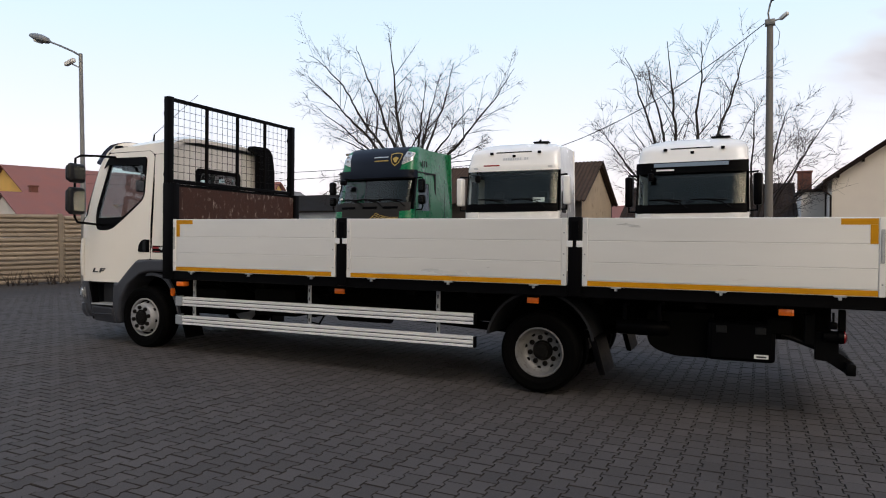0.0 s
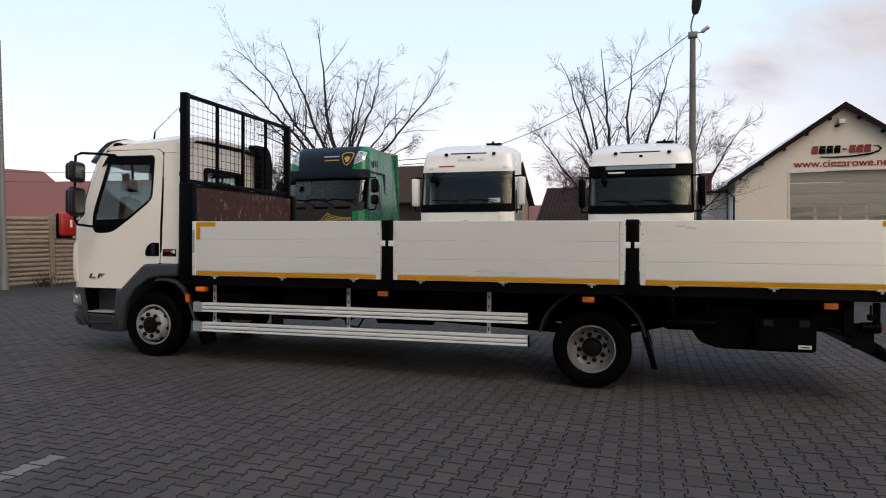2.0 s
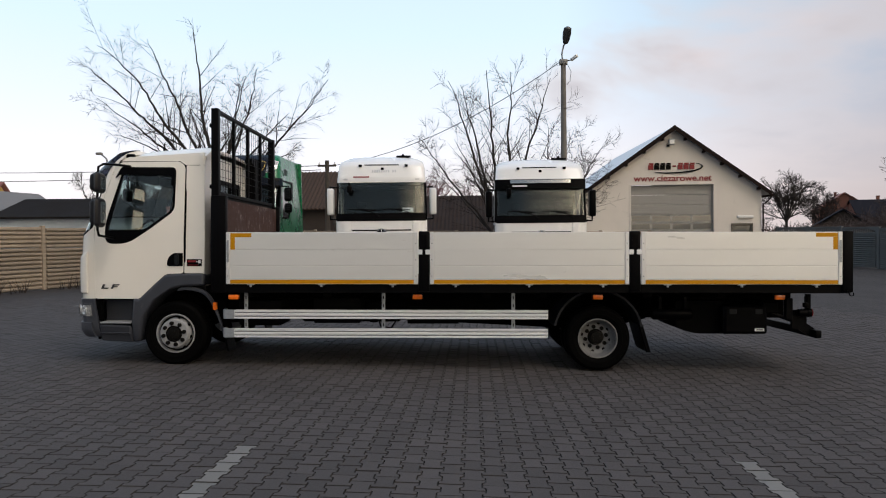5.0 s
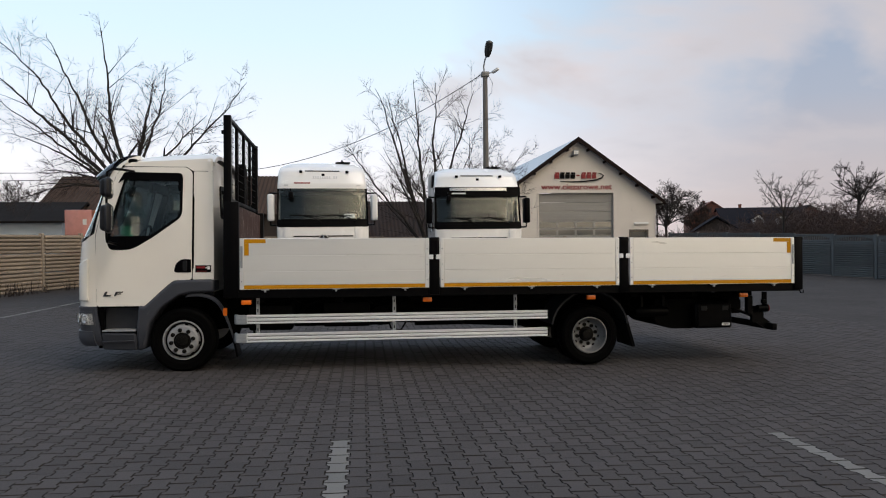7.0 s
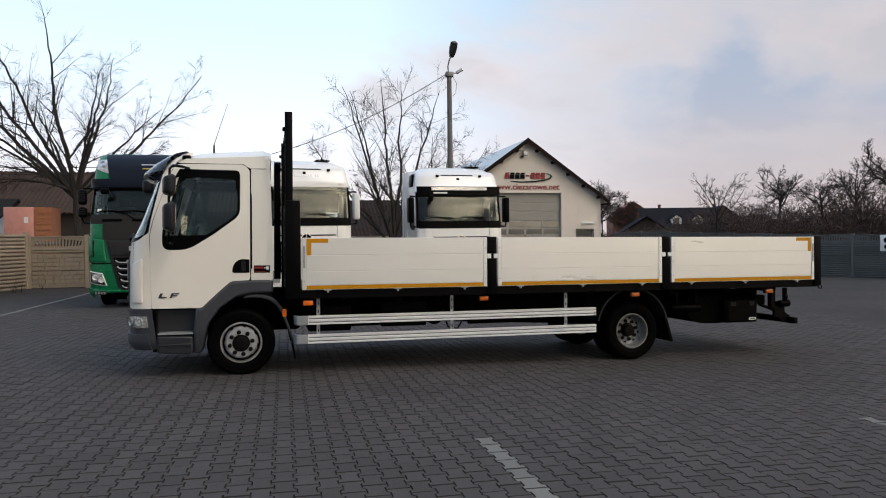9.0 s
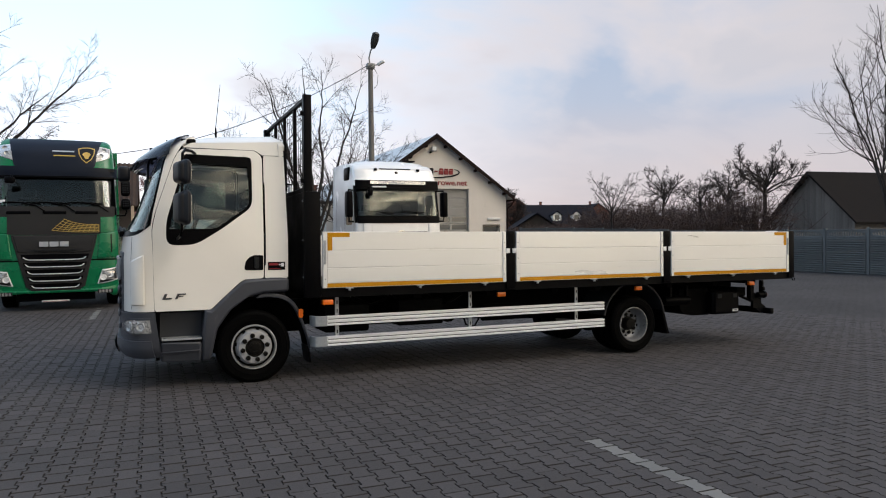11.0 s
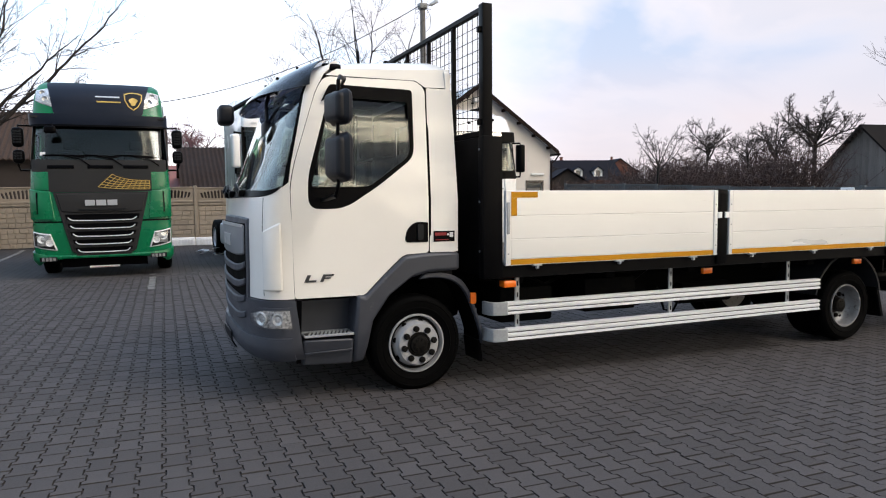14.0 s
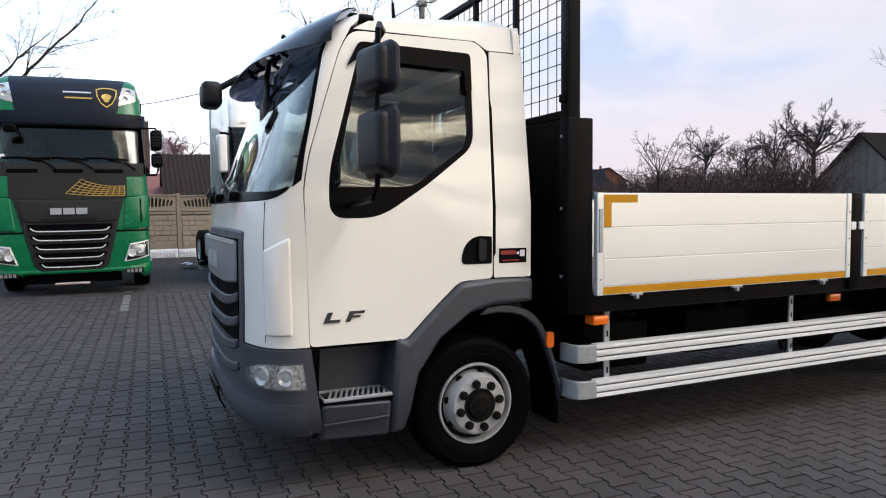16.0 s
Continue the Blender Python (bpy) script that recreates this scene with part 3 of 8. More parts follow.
box(bm, 3.36, 4.44, 0.10, 0.16, 0.03, 2.11, 0.01, 1)
office = part("door", bm, surf("brown_grey_door", (0.17, 0.15, 0.13), 0.5, var=0.12), shop)
bm = B()
box(bm, 3.42, 4.38, 0.085, 0.099, 1.75, 2.05)
part("pane", bm, DARK_GLASS, office, smooth=0)
bm = B()
plate(bm, [(3.28, 0.02), (4.52, 0.02), (4.52, 2.20), (3.28, 2.20)], [[(3.36, 0.03), (4.44, 0.03), (4.44, 2.11), (3.36, 2.11)]], 0.03, lambda u, w, d: (u, d - 0.03, w))
part("door_frame", bm, surf("brown_frame", (0.10, 0.085, 0.07), 0.55), shop, smooth=0)
bm = B()
box(bm, 3.62, 4.52, -0.10, -0.002, 2.50, 2.64, 0.02, 2)
part("wall_light", bm, PAPER, shop, "white wall light over the door")
lamp = thing("flood_light", pose(WX - 0.12, WY - 0.14, WG + 6.90), "small grey flood light under the gable", "lamp")
bm = B()
box(bm, -0.16, 0.16, -0.10, 0.06, -0.15, 0.15, 0.02, 2)
part("housing", bm, STEEL, lamp)
bm = B()
box(bm, -0.12, 0.12, -0.112, -0.101, -0.10, 0.10, 0.004, 1)
part("lens", bm, PAPER, lamp)
bm = B()
box(bm, -0.25, -0.12, -0.02, 0.135, -0.24, -0.16, 0.01, 1)
part("bracket", bm, BLACK_STEEL, lamp)
# the sign: a red and black block row with a swoosh under it, and the web address
sign = thing("wall_sign", pose(WX, WY - 0.03, WG + 0.24), "red and black company sign fixed on the gable", "sign")
for i in range(8):
    c = -1.28 + i * 0.335
    bm = B()
    if i != 4:
        box(bm, c - 0.14, c + 0.14, -0.02, 0.028, 5.10, 5.36, 0.006, 1)
        box(bm, c - 0.10, c + 0.155, -0.02, 0.027, 5.372, 5.48, 0.006, 1)
    else:
        box(bm, c - 0.10, c + 0.10, -0.02, 0.028, 5.25, 5.33, 0.006, 1)
    part("sign_block", bm, RED if i in (0, 4, 5, 6, 7) else BLACK_PLASTIC, sign)
bm = B()
pts = [(-1.05, 0.0, 4.94), (-0.4, 0, 4.90), (0.5, 0, 4.93), (1.2, 0, 5.02), (1.55, 0, 5.14), (1.66, 0, 5.27), (1.55, 0, 5.38), (1.30, 0, 5.44)]
tube(bm, pts, [0.02, 0.035, 0.04, 0.045, 0.045, 0.04, 0.03, 0.015], 8)
part("swoosh", bm, BLACK_PLASTIC, sign, "black swoosh line")
url = new("web_address", lettering("www.ciezarowe.net", 0.50, RED, "web_address", 0.012, 0.007))
url.matrix_basis = pose(WX - 0.03, WY - 0.016, WG + 4.83)
bb = max(v.co.x for v in url.data.vertices) - min(v.co.x for v in url.data.vertices)
for v in url.data.vertices:
    v.co.x *= 4.45 / bb
tagged(url, "dark red raised web address lettering on the gable", "lettering")

# ---------------------------------------------------------------- barns, sheds and houses beyond the fence


def gable_house(name, label, x, y, ang, length, width, eave, ridge, wall_mat, roof_mat, over=0.35, chimney=None, windows=(), dormers=0, z=None, ribs=0, gable_mat=None):
    """A house with its ridge along its own x axis; windows are (along, sill, width, height) on the front (-y) wall."""
    z = ground_z(x, y) if z is None else z
    root = thing(name, pose(x, y, z, 0, 0, ang), label, "building")
    hl, hw = length / 2, width / 2
    for s in (-1, 1):
        bm = B()
        holes = []
        if s < 0:
            holes = [[(a - w / 2, b), (a + w / 2, b), (a + w / 2, b + h), (a - w / 2, b + h)] for a, b, w, h in windows]
        plate(bm, [(-hl, -0.5), (hl, -0.5), (hl, eave), (-hl, eave)], holes, 0.25, lambda u, w, d, s=s: (u, s * (hw - d), w))
        part("wall", bm, wall_mat, root, smooth=0)
        bm = B()
        plate(bm, [(-hw + 0.252, -0.5), (hw - 0.252, -0.5), (hw - 0.252, eave), (0, ridge - 0.1), (-hw + 0.252, eave)], [], 0.25, lambda u, w, d, s=s: (s * (hl - d), u, w))
        part("gable", bm, gable_mat or wall_mat, root, smooth=0)
        bm = B()
        slope = (ridge - eave) / hw
        dy = hw + over
        th = 0.12
        prof = [(0, ridge + 0.02), (s * dy, ridge - slope * dy + 0.02), (s * dy, ridge - slope * dy + th), (0, ridge + th + 0.03)]
        if ribs:        # one corrugated sheet
            n = int((length + 2 * over) / ribs) * 4
            edge = []
            for i in range(n + 1):
                u = -hl - over + (length + 2 * over) * i / n
                w = 0.035 * (1, 0, -1, 0)[i % 4]
                col = []
                for j in range(9):
                    v = j / 8
                    sag = -0.05 * math.sin(math.pi * v) * (0.6 + 0.4 * math.sin(u * 0.9))
                    zz = ridge - slope * dy * v + th + w + sag
                    col.append((bm.verts.new((u, s * dy * v, zz)), bm.verts.new((u, s * dy * v, zz - 0.06))))
                edge.append(col)
            for a, b in zip(edge, edge[1:]):
                for j in range(8):
                    bm.faces.new((a[j][0], b[j][0], b[j + 1][0], a[j + 1][0])), bm.faces.new((a[j][1], a[j + 1][1], b[j + 1][1], b[j][1]))
                bm.faces.new((a[8][0], b[8][0], b[8][1], a[8][1]))
            for col in (edge[0], edge[-1]):
                for j in range(8):
                    bm.faces.new((col[j][0], col[j + 1][0], col[j + 1][1], col[j][1]))
        else:
            extrude(bm, prof, -hl - over, hl + over, "x")
        roof = part("roof", bm, roof_mat, root, smooth=0)
        if chimney and s < 0:
            bm = B()
            cx, cy, ch = chimney
            box(bm, cx - 0.3, cx + 0.3, cy - 0.25, cy + 0.25, ridge - 1.0, ridge + ch, 0.02, 1)
            box(bm, cx - 0.36, cx + 0.36, cy - 0.31, cy + 0.31, ridge + ch - 0.15, ridge + ch - 0.02, 0.02, 1)
            part("chimney", bm, BRICK_FAR, roof)
    for a, b, w, h in windows:
        bm = B()
        plate(bm, [(a - w / 2, b), (a + w / 2, b), (a + w / 2, b + h), (a - w / 2, b + h)], [[(a - w / 2 + 0.09, b + 0.09), (a + w / 2 - 0.09, b + 0.09), (a + w / 2 - 0.09, b + h - 0.09), (a - w / 2 + 0.09, b + h - 0.09)]], 0.08, lambda u, v, d: (u, -hw - 0.02 + d, v))
        win = part("window", bm, PAPER, root, "white framed window", smooth=0)
        bm = B()
        box(bm, a - w / 2 + 0.092, a + w / 2 - 0.092, -hw + 0.01, -hw + 0.03, b + 0.092, b + h - 0.092)
        part("pane", bm, DARK_GLASS, win, smooth=0)
    for i in range(dormers):
        a = (i - (dormers - 1) / 2) * 5.2 + 0.6
        zc = eave + 1.5
        bm = B()
        plate(bm, [(a - 1.1, zc - 1.1), (a + 1.1, zc - 1.1), (a + 1.1, zc + 0.7), (a, zc + 1.5), (a - 1.1, zc + 0.7)], [[(a - 0.6, zc - 0.6), (a + 0.6, zc - 0.6), (a + 0.6, zc + 0.7), (a - 0.6, zc + 0.7)]], 2.2, lambda u, v, d: (u, -hw + 0.9 + d, v))
        dm = part("dormer", bm, PAPER, root, "white dormer", smooth=0)
        bm = B()
        box(bm, a - 0.59, a + 0.59, -hw + 1.0, -hw + 1.05, zc - 0.59, zc + 0.69)
        part("pane", bm, DARK_GLASS, dm, smooth=0)
        bm = B()
        extrude(bm, [(a - 1.4, zc + 0.55), (a, zc + 1.62), (a + 1.4, zc + 0.55), (a + 1.4, zc + 0.72), (a, zc + 1.8), (a - 1.4, zc + 0.72)], -hw + 0.6, -hw + 3.6, "y")
        part("dormer_roof", bm, roof_mat, dm, smooth=0)
    return root


BRICK_FAR = surf("dull_red_brick", (0.15, 0.058, 0.042), 0.85, var=0.2, scale=1.2, grain=30, dirt=(0.12, 0.07, 0.05))
ASBESTOS = surf("old_brown_corrugated_roof", (0.058, 0.040, 0.032), 0.9, var=0.28, scale=0.7, grain=16, bump=0.5, dirt=(0.085, 0.070, 0.055), dirt_at=0.60, spec=0.1)
BROWN_SHEET = surf("brown_trapezoid_sheet", (0.030, 0.021, 0.018), 0.85, var=0.12, scale=0.8, dirt=(0.022, 0.017, 0.015), spec=0.1)
SLATE = surf("dark_slate_roof", (0.015, 0.0155, 0.021), 0.9, var=0.2, scale=0.6, spec=0.05)
TILE_RED = surf("dark_red_tile_roof", (0.22, 0.085, 0.07), 0.75, var=0.2, scale=0.8)
YELLOW_WALL = surf("warm_yellow_render", (0.74, 0.45, 0.12), 0.85, var=0.08, scale=0.8)
CREAM_WALL = surf("stained_cream_render", (0.42, 0.33, 0.23), 0.9, var=0.15, scale=0.9, dirt=(0.22, 0.17, 0.12), dirt_at=0.55)
OLD_WOOD = surf("grey_weathered_boards", (0.19, 0.17, 0.155), 0.9, var=0.4, scale=3, grain=26, bump=0.5, stretch=(6, 6, 0.25), piece=0.35)
DARK_ROOF = surf("dark_tar_roof", (0.016, 0.014, 0.0135), 0.95, var=0.2, scale=0.7, spec=0.05)
TENT = surf("pale_blue_white_sheeting", (0.52, 0.58, 0.64), 0.6, var=0.08, scale=0.6)
DARK_WALL = surf("dark_brown_shed_wall", (0.035, 0.026, 0.022), 0.85, var=0.25, scale=1.0)

gable_house("barn", "long barn with an old brown corrugated roof", -16.3, 42.3, 0, 13.8, 8.6, 3.35, 5.75, DARK_WALL, ASBESTOS, ribs=0.24, gable_mat=CREAM_WALL, z=0)
gable_house("metal_shed", "low shed with a brown ribbed sheet roof", -3.4, 49.0, 0, 9.4, 12.0, 1.7, 4.45, DARK_WALL, BROWN_SHEET, ribs=0.26, z=0)
gable_house("outbuilding", "low dark red roofed lean-to beside the barn", -10.8, 55.0, 0, 6.5, 6.0, 2.0, 3.4, DARK_WALL, TILE_RED, z=0)
annex = thing("annex", pose(1.70, 41.0, -0.2), "low white rendered annex beside the workshop", "building")
part("wall", box(B(), 0, 1.1, 0, 6, -0.3, 3.75), PLASTER, annex, smooth=0)
part("roof", box(B(), -0.12, 1.12, -0.15, 6.1, 3.754, 3.90, 0.01, 1), BROWN_TRIM, annex, smooth=0)
stack = thing("chimney", pose(2.15, 47.5, 0), "square red brick chimney on the shed roof", "chimney")
part("shaft", box(B(), -0.38, 0.38, -0.38, 0.38, 2.0, 5.05, 0.01, 1), BRICK_FAR, stack)
part("cap", box(B(), -0.44, 0.44, -0.44, 0.44, 5.054, 5.16, 0.01, 1), BRICK_FAR, stack)

gable_house("house", "yellow rendered house with a dark red roof", -66, 50, 80, 16, 12, 4.6, 8.2, YELLOW_WALL, TILE_RED, z=0)
gable_house("house", "long yellow house with a dark red roof", -55, 54, 12, 20, 11, 3.0, 6.6, YELLOW_WALL, TILE_RED, windows=[(-4, 1.0, 1.2, 1.3), (2, 1.0, 1.2, 1.3)], chimney=(4, 0.6, 0.9), z=0)
gable_house("house", "low house with a dark roof and white gable", -57, 40, 78, 8, 7, 3.0, 5.0, PLASTER, TILE_RED, chimney=(-1.5, 0.5, 0.8), z=0)
gable_house("greenhouse", "long shed roofed in pale blue-white sheeting", -41, 62, 6, 24, 20, 0.9, 5.2, CREAM_WALL, TENT, z=0)
gable_house("outbuilding", "low grey sheeted outbuilding with small windows", -38, 44, 82, 10, 8, 2.6, 5.0, DARK_WALL, surf("grey_roof_felt", (0.16, 0.16, 0.165), 0.8, var=0.15, scale=0.8), z=0)
gable_house("outbuilding", "low pale-walled outbuilding with a dark tarred roof", -25.5, 38, 6, 9, 7, 2.85, 3.9, TENT, DARK_ROOF, z=0)
gable_house("house", "large house with a dark slate roof and white dormers", 88.8, 150, -12, 19, 14, 3.5, 8.3, BRICK_FAR, SLATE, dormers=2, chimney=(-4, 0.6, 1.0), z=-0.1)
gable_house("house", "brick house with a red gable", 81.4, 160, 70, 14, 10, 7.2, 10.6, BRICK_FAR, TILE_RED, chimney=(1, 0.8, 0.6), z=-0.6)
gable_house("house", "brick house behind the slate roof", 103.0, 154, 68, 14, 9, 6.0, 9.3, BRICK_FAR, SLATE, chimney=(-1, 0.8, 0.8), z=-0.6)
gable_house("outbuilding", "small dark shed with a felt roof in the scrub", 35.2, 72, 66, 9, 5, 2.4, 4.0, DARK_WALL, SLATE, z=-0.3)

# the old wooden barn
wb = thing("wooden_barn", pose(44.0, 40.25, -0.1, 0, 0, -97), "old grey wooden barn with a dark tarred roof", "building")
for i in range(30):
    x = -4.5 + 0.3 * i
    top = 6.4 - abs(x + 0.15) * (6.4 - 2.4) / 4.6
    bm = B()
    box(bm, x + 0.006, x + 0.294, 0.0 + 0.012 * (i % 3), 0.06, -0.4, top)
    part("plank", bm, OLD_WOOD, wb, smooth=0)
for s in (-1, 1):
    bm = B()
    extrude(bm, [(0, 6.45), (s * 5.0, 2.05), (s * 5.0, 2.22), (0, 6.66)], -0.4, 22, "y")
    part("roof", bm, DARK_ROOF, wb, smooth=0)
    bm = B()
    box(bm, min(s * 4.5, s * 4.4), max(s * 4.5, s * 4.4), 0.07, 21.5, -0.4, 2.45)
    part("wall", bm, OLD_WOOD, wb, smooth=0)

# ---------------------------------------------------------------- the flatbed truck
truck = thing("flatbed_truck", pose(-7.46, 6.39, 0.058, -1.0, 0.86, 1.15), "cream white cab flatbed truck with aluminium drop sides", "truck")
YC, YW = 1.20, 2.40        # middle of the cab, width of the bed


def bevelled(ob, w, seg=2):
    md = ob.modifiers.new("bevel", "BEVEL")
    md.width, md.segments, md.limit_method, md.angle_limit = w, seg, "ANGLE", radians(35)
    return ob


def nose_place(q):
    return Vector((-q.y, YC + q.x, q.z))


nose = Loft([(0.30, 1.04, 1.39, 1.00, 3.0), (0.42, 1.10, 1.46, 1.05, 3.0), (0.86, 1.11, 1.475, 1.115, 3.2), (1.40, 1.11, 1.475, 1.125, 3.2), (1.62, 1.11, 1.45, 1.137, 3.2), (1.72, 1.11, 1.405, 1.137, 3.0),
             (1.88, 1.10, 1.315, 1.100, 3.0), (2.46, 1.05, 1.085, 0.895, 3.2), (2.60, 1.03, 0.97, 0.81, 3.0), (2.69, 1.00, 0.86, 0.70, 3.0), (2.76, 0.95, 0.66, 0.48, 3.0)], nose_place)


def side_y(z):
    return YC - nose.at(z)[0]


def near_side(u, w, d):
    return (u, side_y(w) + d, w)


def far_side(u, w, d):
    return (u, 2 * YC - side_y(w) - d, w)


DOOR = [(-1.110, 0.832), (-1.132, 1.69), (-1.098, 1.87), (-0.890, 2.46), (-0.815, 2.575), (0.02, 2.587), (0.10, 2.53), (0.105, 1.60), (0.105, 1.160), (-0.13, 1.150), (-0.30, 1.010), (-0.50, 0.832)]
WIN = rounded([(-0.985, 1.53), (-0.67, 1.53), (-0.35, 1.72), (-0.015, 1.955), (-0.015, 2.512), (-0.755, 2.512), (-0.985, 1.78)], [0.10, 0.12, 0.1, 0.09, 0.07, 0.08, 0.1])
PANE = rounded([(-0.955, 1.70), (-0.44, 1.71), (-0.052, 1.968), (-0.052, 2.425), (-0.755, 2.44)], [0.03, 0.06, 0.07, 0.05, 0.05])
for place, far in ((near_side, False), (far_side, True)):
    bm = plate(B(), rounded(DOOR, [0.03, 0.05, 0.1, 0.1, 0.1, 0.03, 0.1, 0.0, 0.03, 0.05, 0.05, 0.03], 4), [WIN], 0.045, place)
    door = part("door", bm, WHITE, truck)
    wide = [(-1.128, 0.815), (-1.15, 1.69), (-1.115, 1.88), (-0.905, 2.47), (-0.825, 2.60), (0.03, 2.61), (0.125, 2.55), (0.13, 1.60), (0.13, 1.15), (-0.13, 1.14), (-0.30, 0.995), (-0.50, 0.815)]
    slim = [(-1.09, 0.85), (-1.11, 1.69), (-1.08, 1.86), (-0.875, 2.45), (-0.80, 2.555), (0.01, 2.565), (0.08, 2.51), (0.085, 1.60), (0.085, 1.18), (-0.12, 1.17), (-0.29, 1.03), (-0.49, 0.85)]
    bm = plate(B(), wide, [slim], 0.01, lambda u, w, d, place=place: place(u, w, d + 0.006))
    part("door_seal", bm, BLACK_PLASTIC, truck, "black door seal", 0)
    bm = plate(B(), [(u * 0.999, w) for u, w in WIN], [PANE], 0.03, lambda u, w, d, place=place: place(u, w, d + 0.006))
    part("window_surround", bm, BLACK_PLASTIC, door, "glossy black window surround")
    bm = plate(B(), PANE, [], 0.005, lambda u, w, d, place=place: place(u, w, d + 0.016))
    # the far pane gets the darker glass, the near one the lighter
    pane = part("window", bm, DARK_PANE if far else GLASS, door, "side window glass")
    pane.visible_shadow = False
    # wind deflector over the window
    bm = plate(B(), rounded([(-0.86, 2.36), (-0.79, 2.415), (-0.07, 2.40), (-0.07, 2.27), (-0.025, 2.27), (-0.025, 2.505), (-0.775, 2.512)], 0.03), [], 0.012, lambda u, w, d, place=place: place(u, w, d - 0.022))
    part("wind_deflector", bm, BLACK_PLASTIC, door, "dark smoked wind deflector")
    # handle recess
    bm = plate(B(), rounded([(-0.12, 1.25), (0.098, 1.25), (0.098, 1.415), (-0.02, 1.42), (-0.10, 1.36)], [0.04, 0.01, 0.01, 0.05, 0.05]), [], 0.012, lambda u, w, d, place=place: place(u, w, d - 0.004))
    handle = part("door_handle", bm, BLACK_PLASTIC, door, "black recessed door handle")
    bm = plate(B(), rounded([(0.0, 1.27), (0.05, 1.27), (0.05, 1.40), (0.0, 1.40)], 0.02), [], 0.02, lambda u, w, d, place=place: place(u, w, d - 0.025))
    part("grip", bm, ANTHRACITE, handle)
    # rear quarter
    bm = plate(B(), rounded([(0.117, 1.162), (0.375, 1.162), (0.375, 1.60), (0.345, 2.535), (0.117, 2.535)], 0.01, 2), [], 0.045, place)
    part("rear_quarter", bm, WHITE, truck)
    def upper(u, w, d, far=far):
        half = 1.038 - 0.17 * (w - 2.545) - d
        return (u, YC + half if far else YC - half, w)
    bm = plate(B(), [(-0.80, 2.586), (0.025, 2.5915), (0.106, 2.540), (0.345, 2.545), (0.335, 2.705), (-0.70, 2.640)], [], 0.05, upper)
    part("roof_side", bm, WHITE, truck)
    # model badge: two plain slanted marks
    for k in range(2):
        u = -0.965 + 0.108 * k
        bm = B()
        if k == 0:
            shape = [(u, 0.985), (u + 0.078, 0.985), (u + 0.084, 1.001), (u + 0.030, 1.001), (u + 0.046, 1.045), (u + 0.022, 1.045)]
        else:
            shape = [(u, 0.985), (u + 0.022, 0.985), (u + 0.030, 1.008), (u + 0.070, 1.008), (u + 0.075, 1.020), (u + 0.035, 1.020), (u + 0.039, 1.031), (u + 0.092, 1.031), (u + 0.097, 1.046), (u + 0.022, 1.046)]
        plate(bm, shape, [], 0.008, lambda a, w, d, place=place: place(-1.030 + (a + 0.965) * 1.26, 0.958 + (w - 0.985) * 0.95, d - 0.008))
        part("badge", bm, BADGE, door, "dark grey raised badge", smooth=0)
    # sticker: red, black and white bars
    for (u0, u1, w0, w1, mt) in ((0.150, 0.342, 1.250, 1.340, BLACK_PLASTIC), (0.160, 0.265, 1.301, 1.326, RED), (0.165, 0.288, 1.262, 1.269, RED), (0.295, 0.328, 1.288, 1.328, PAPER), (0.272, 0.289, 1.302, 1.317, PAPER)):
        bm = plate(B(), [(u0, w0), (u1, w0), (u1, w1), (u0, w1)], [], 0.003, lambda a, w, d, place=place, mt=mt: place(a, w, d - (0.003 if mt is BLACK_PLASTIC else 0.005)))
        part("sticker", bm, mt, truck, "small sticker in red, black and white", smooth=0)
    # wheel arch fender and step block
    arch = [(-0.50, 0.824), (-0.30, 1.002), (-0.13, 1.140), (0.02, 1.155), (0.380, 1.155), (0.380, 1.005), (0.10, 0.995), (-0.07, 0.955), (-0.27, 0.825), (-0.42, 0.63), (-0.475, 0.40), (-0.50, 0.285), (-0.60, 0.27), (-0.60, 0.55), (-0.57, 0.845)]
    bm = plate(B(), arch, [], 0.38, lambda u, w, d, place=place: place(u, min(w, 1.15) * 0 + w, d - 0.035))
    bevelled(part("fender", bm, GREY_PLASTIC, truck, "dark grey plastic wheel arch"), 0.03, 3)
    bm = plate(B(), [(-1.050, 0.29), (-0.602, 0.272), (-0.602, 0.49), (-1.050, 0.505)], [], 0.36, lambda u, w, d, place=place: place(u, w, d - 0.03))
    step = bevelled(part("step_block", bm, GREY_PLASTIC, truck, "dark grey step housing"), 0.025, 3)
    bm = plate(B(), [(-1.04, 0.375), (-0.62, 0.385), (-0.62, 0.41), (-1.04, 0.40)], [], 0.02, lambda u, w, d, place=place: place(u, w, d - 0.042))
    bevelled(part("step_ridge", bm, GREY_PLASTIC, step), 0.006)
    bm = plate(B(), [(-1.07, 0.50), (-0.50, 0.50), (-0.50, 0.90), (-1.07, 0.90)], [], 0.03, lambda u, w, d, place=place: place(u, w, d + 0.20))
    part("step_well", bm, GREY_PLASTIC, truck)
    bm = B()
    plate(bm, [(-1.04, 0.505), (-0.60, 0.505), (-0.60, 0.525), (-1.04, 0.525)], [], 0.20, lambda u, w, d, place=place: place(u, w, d - 0.022))
    part("step_plate", bm, BLACK_PLASTIC, step)
    bm = B()
    for i in range(11):
        u = -1.0 + 0.035 * i
        a, b = Vector(place(u, 0.53, 0.0)), Vector(place(u + 0.06, 0.53, 0.16))
        rod(bm, a, b, 0.0095, 6)
    for d in (-0.016, 0.17):
        rod(bm, place(-1.035, 0.527, d), place(-0.605, 0.527, d), 0.012, 6)
    for u in (-1.03, -0.61):
        rod(bm, place(u, 0.527, -0.016), place(u, 0.527, 0.17), 0.010, 6)
    part("step_tread", bm, STEEL, step, "ribbed metal step tread")
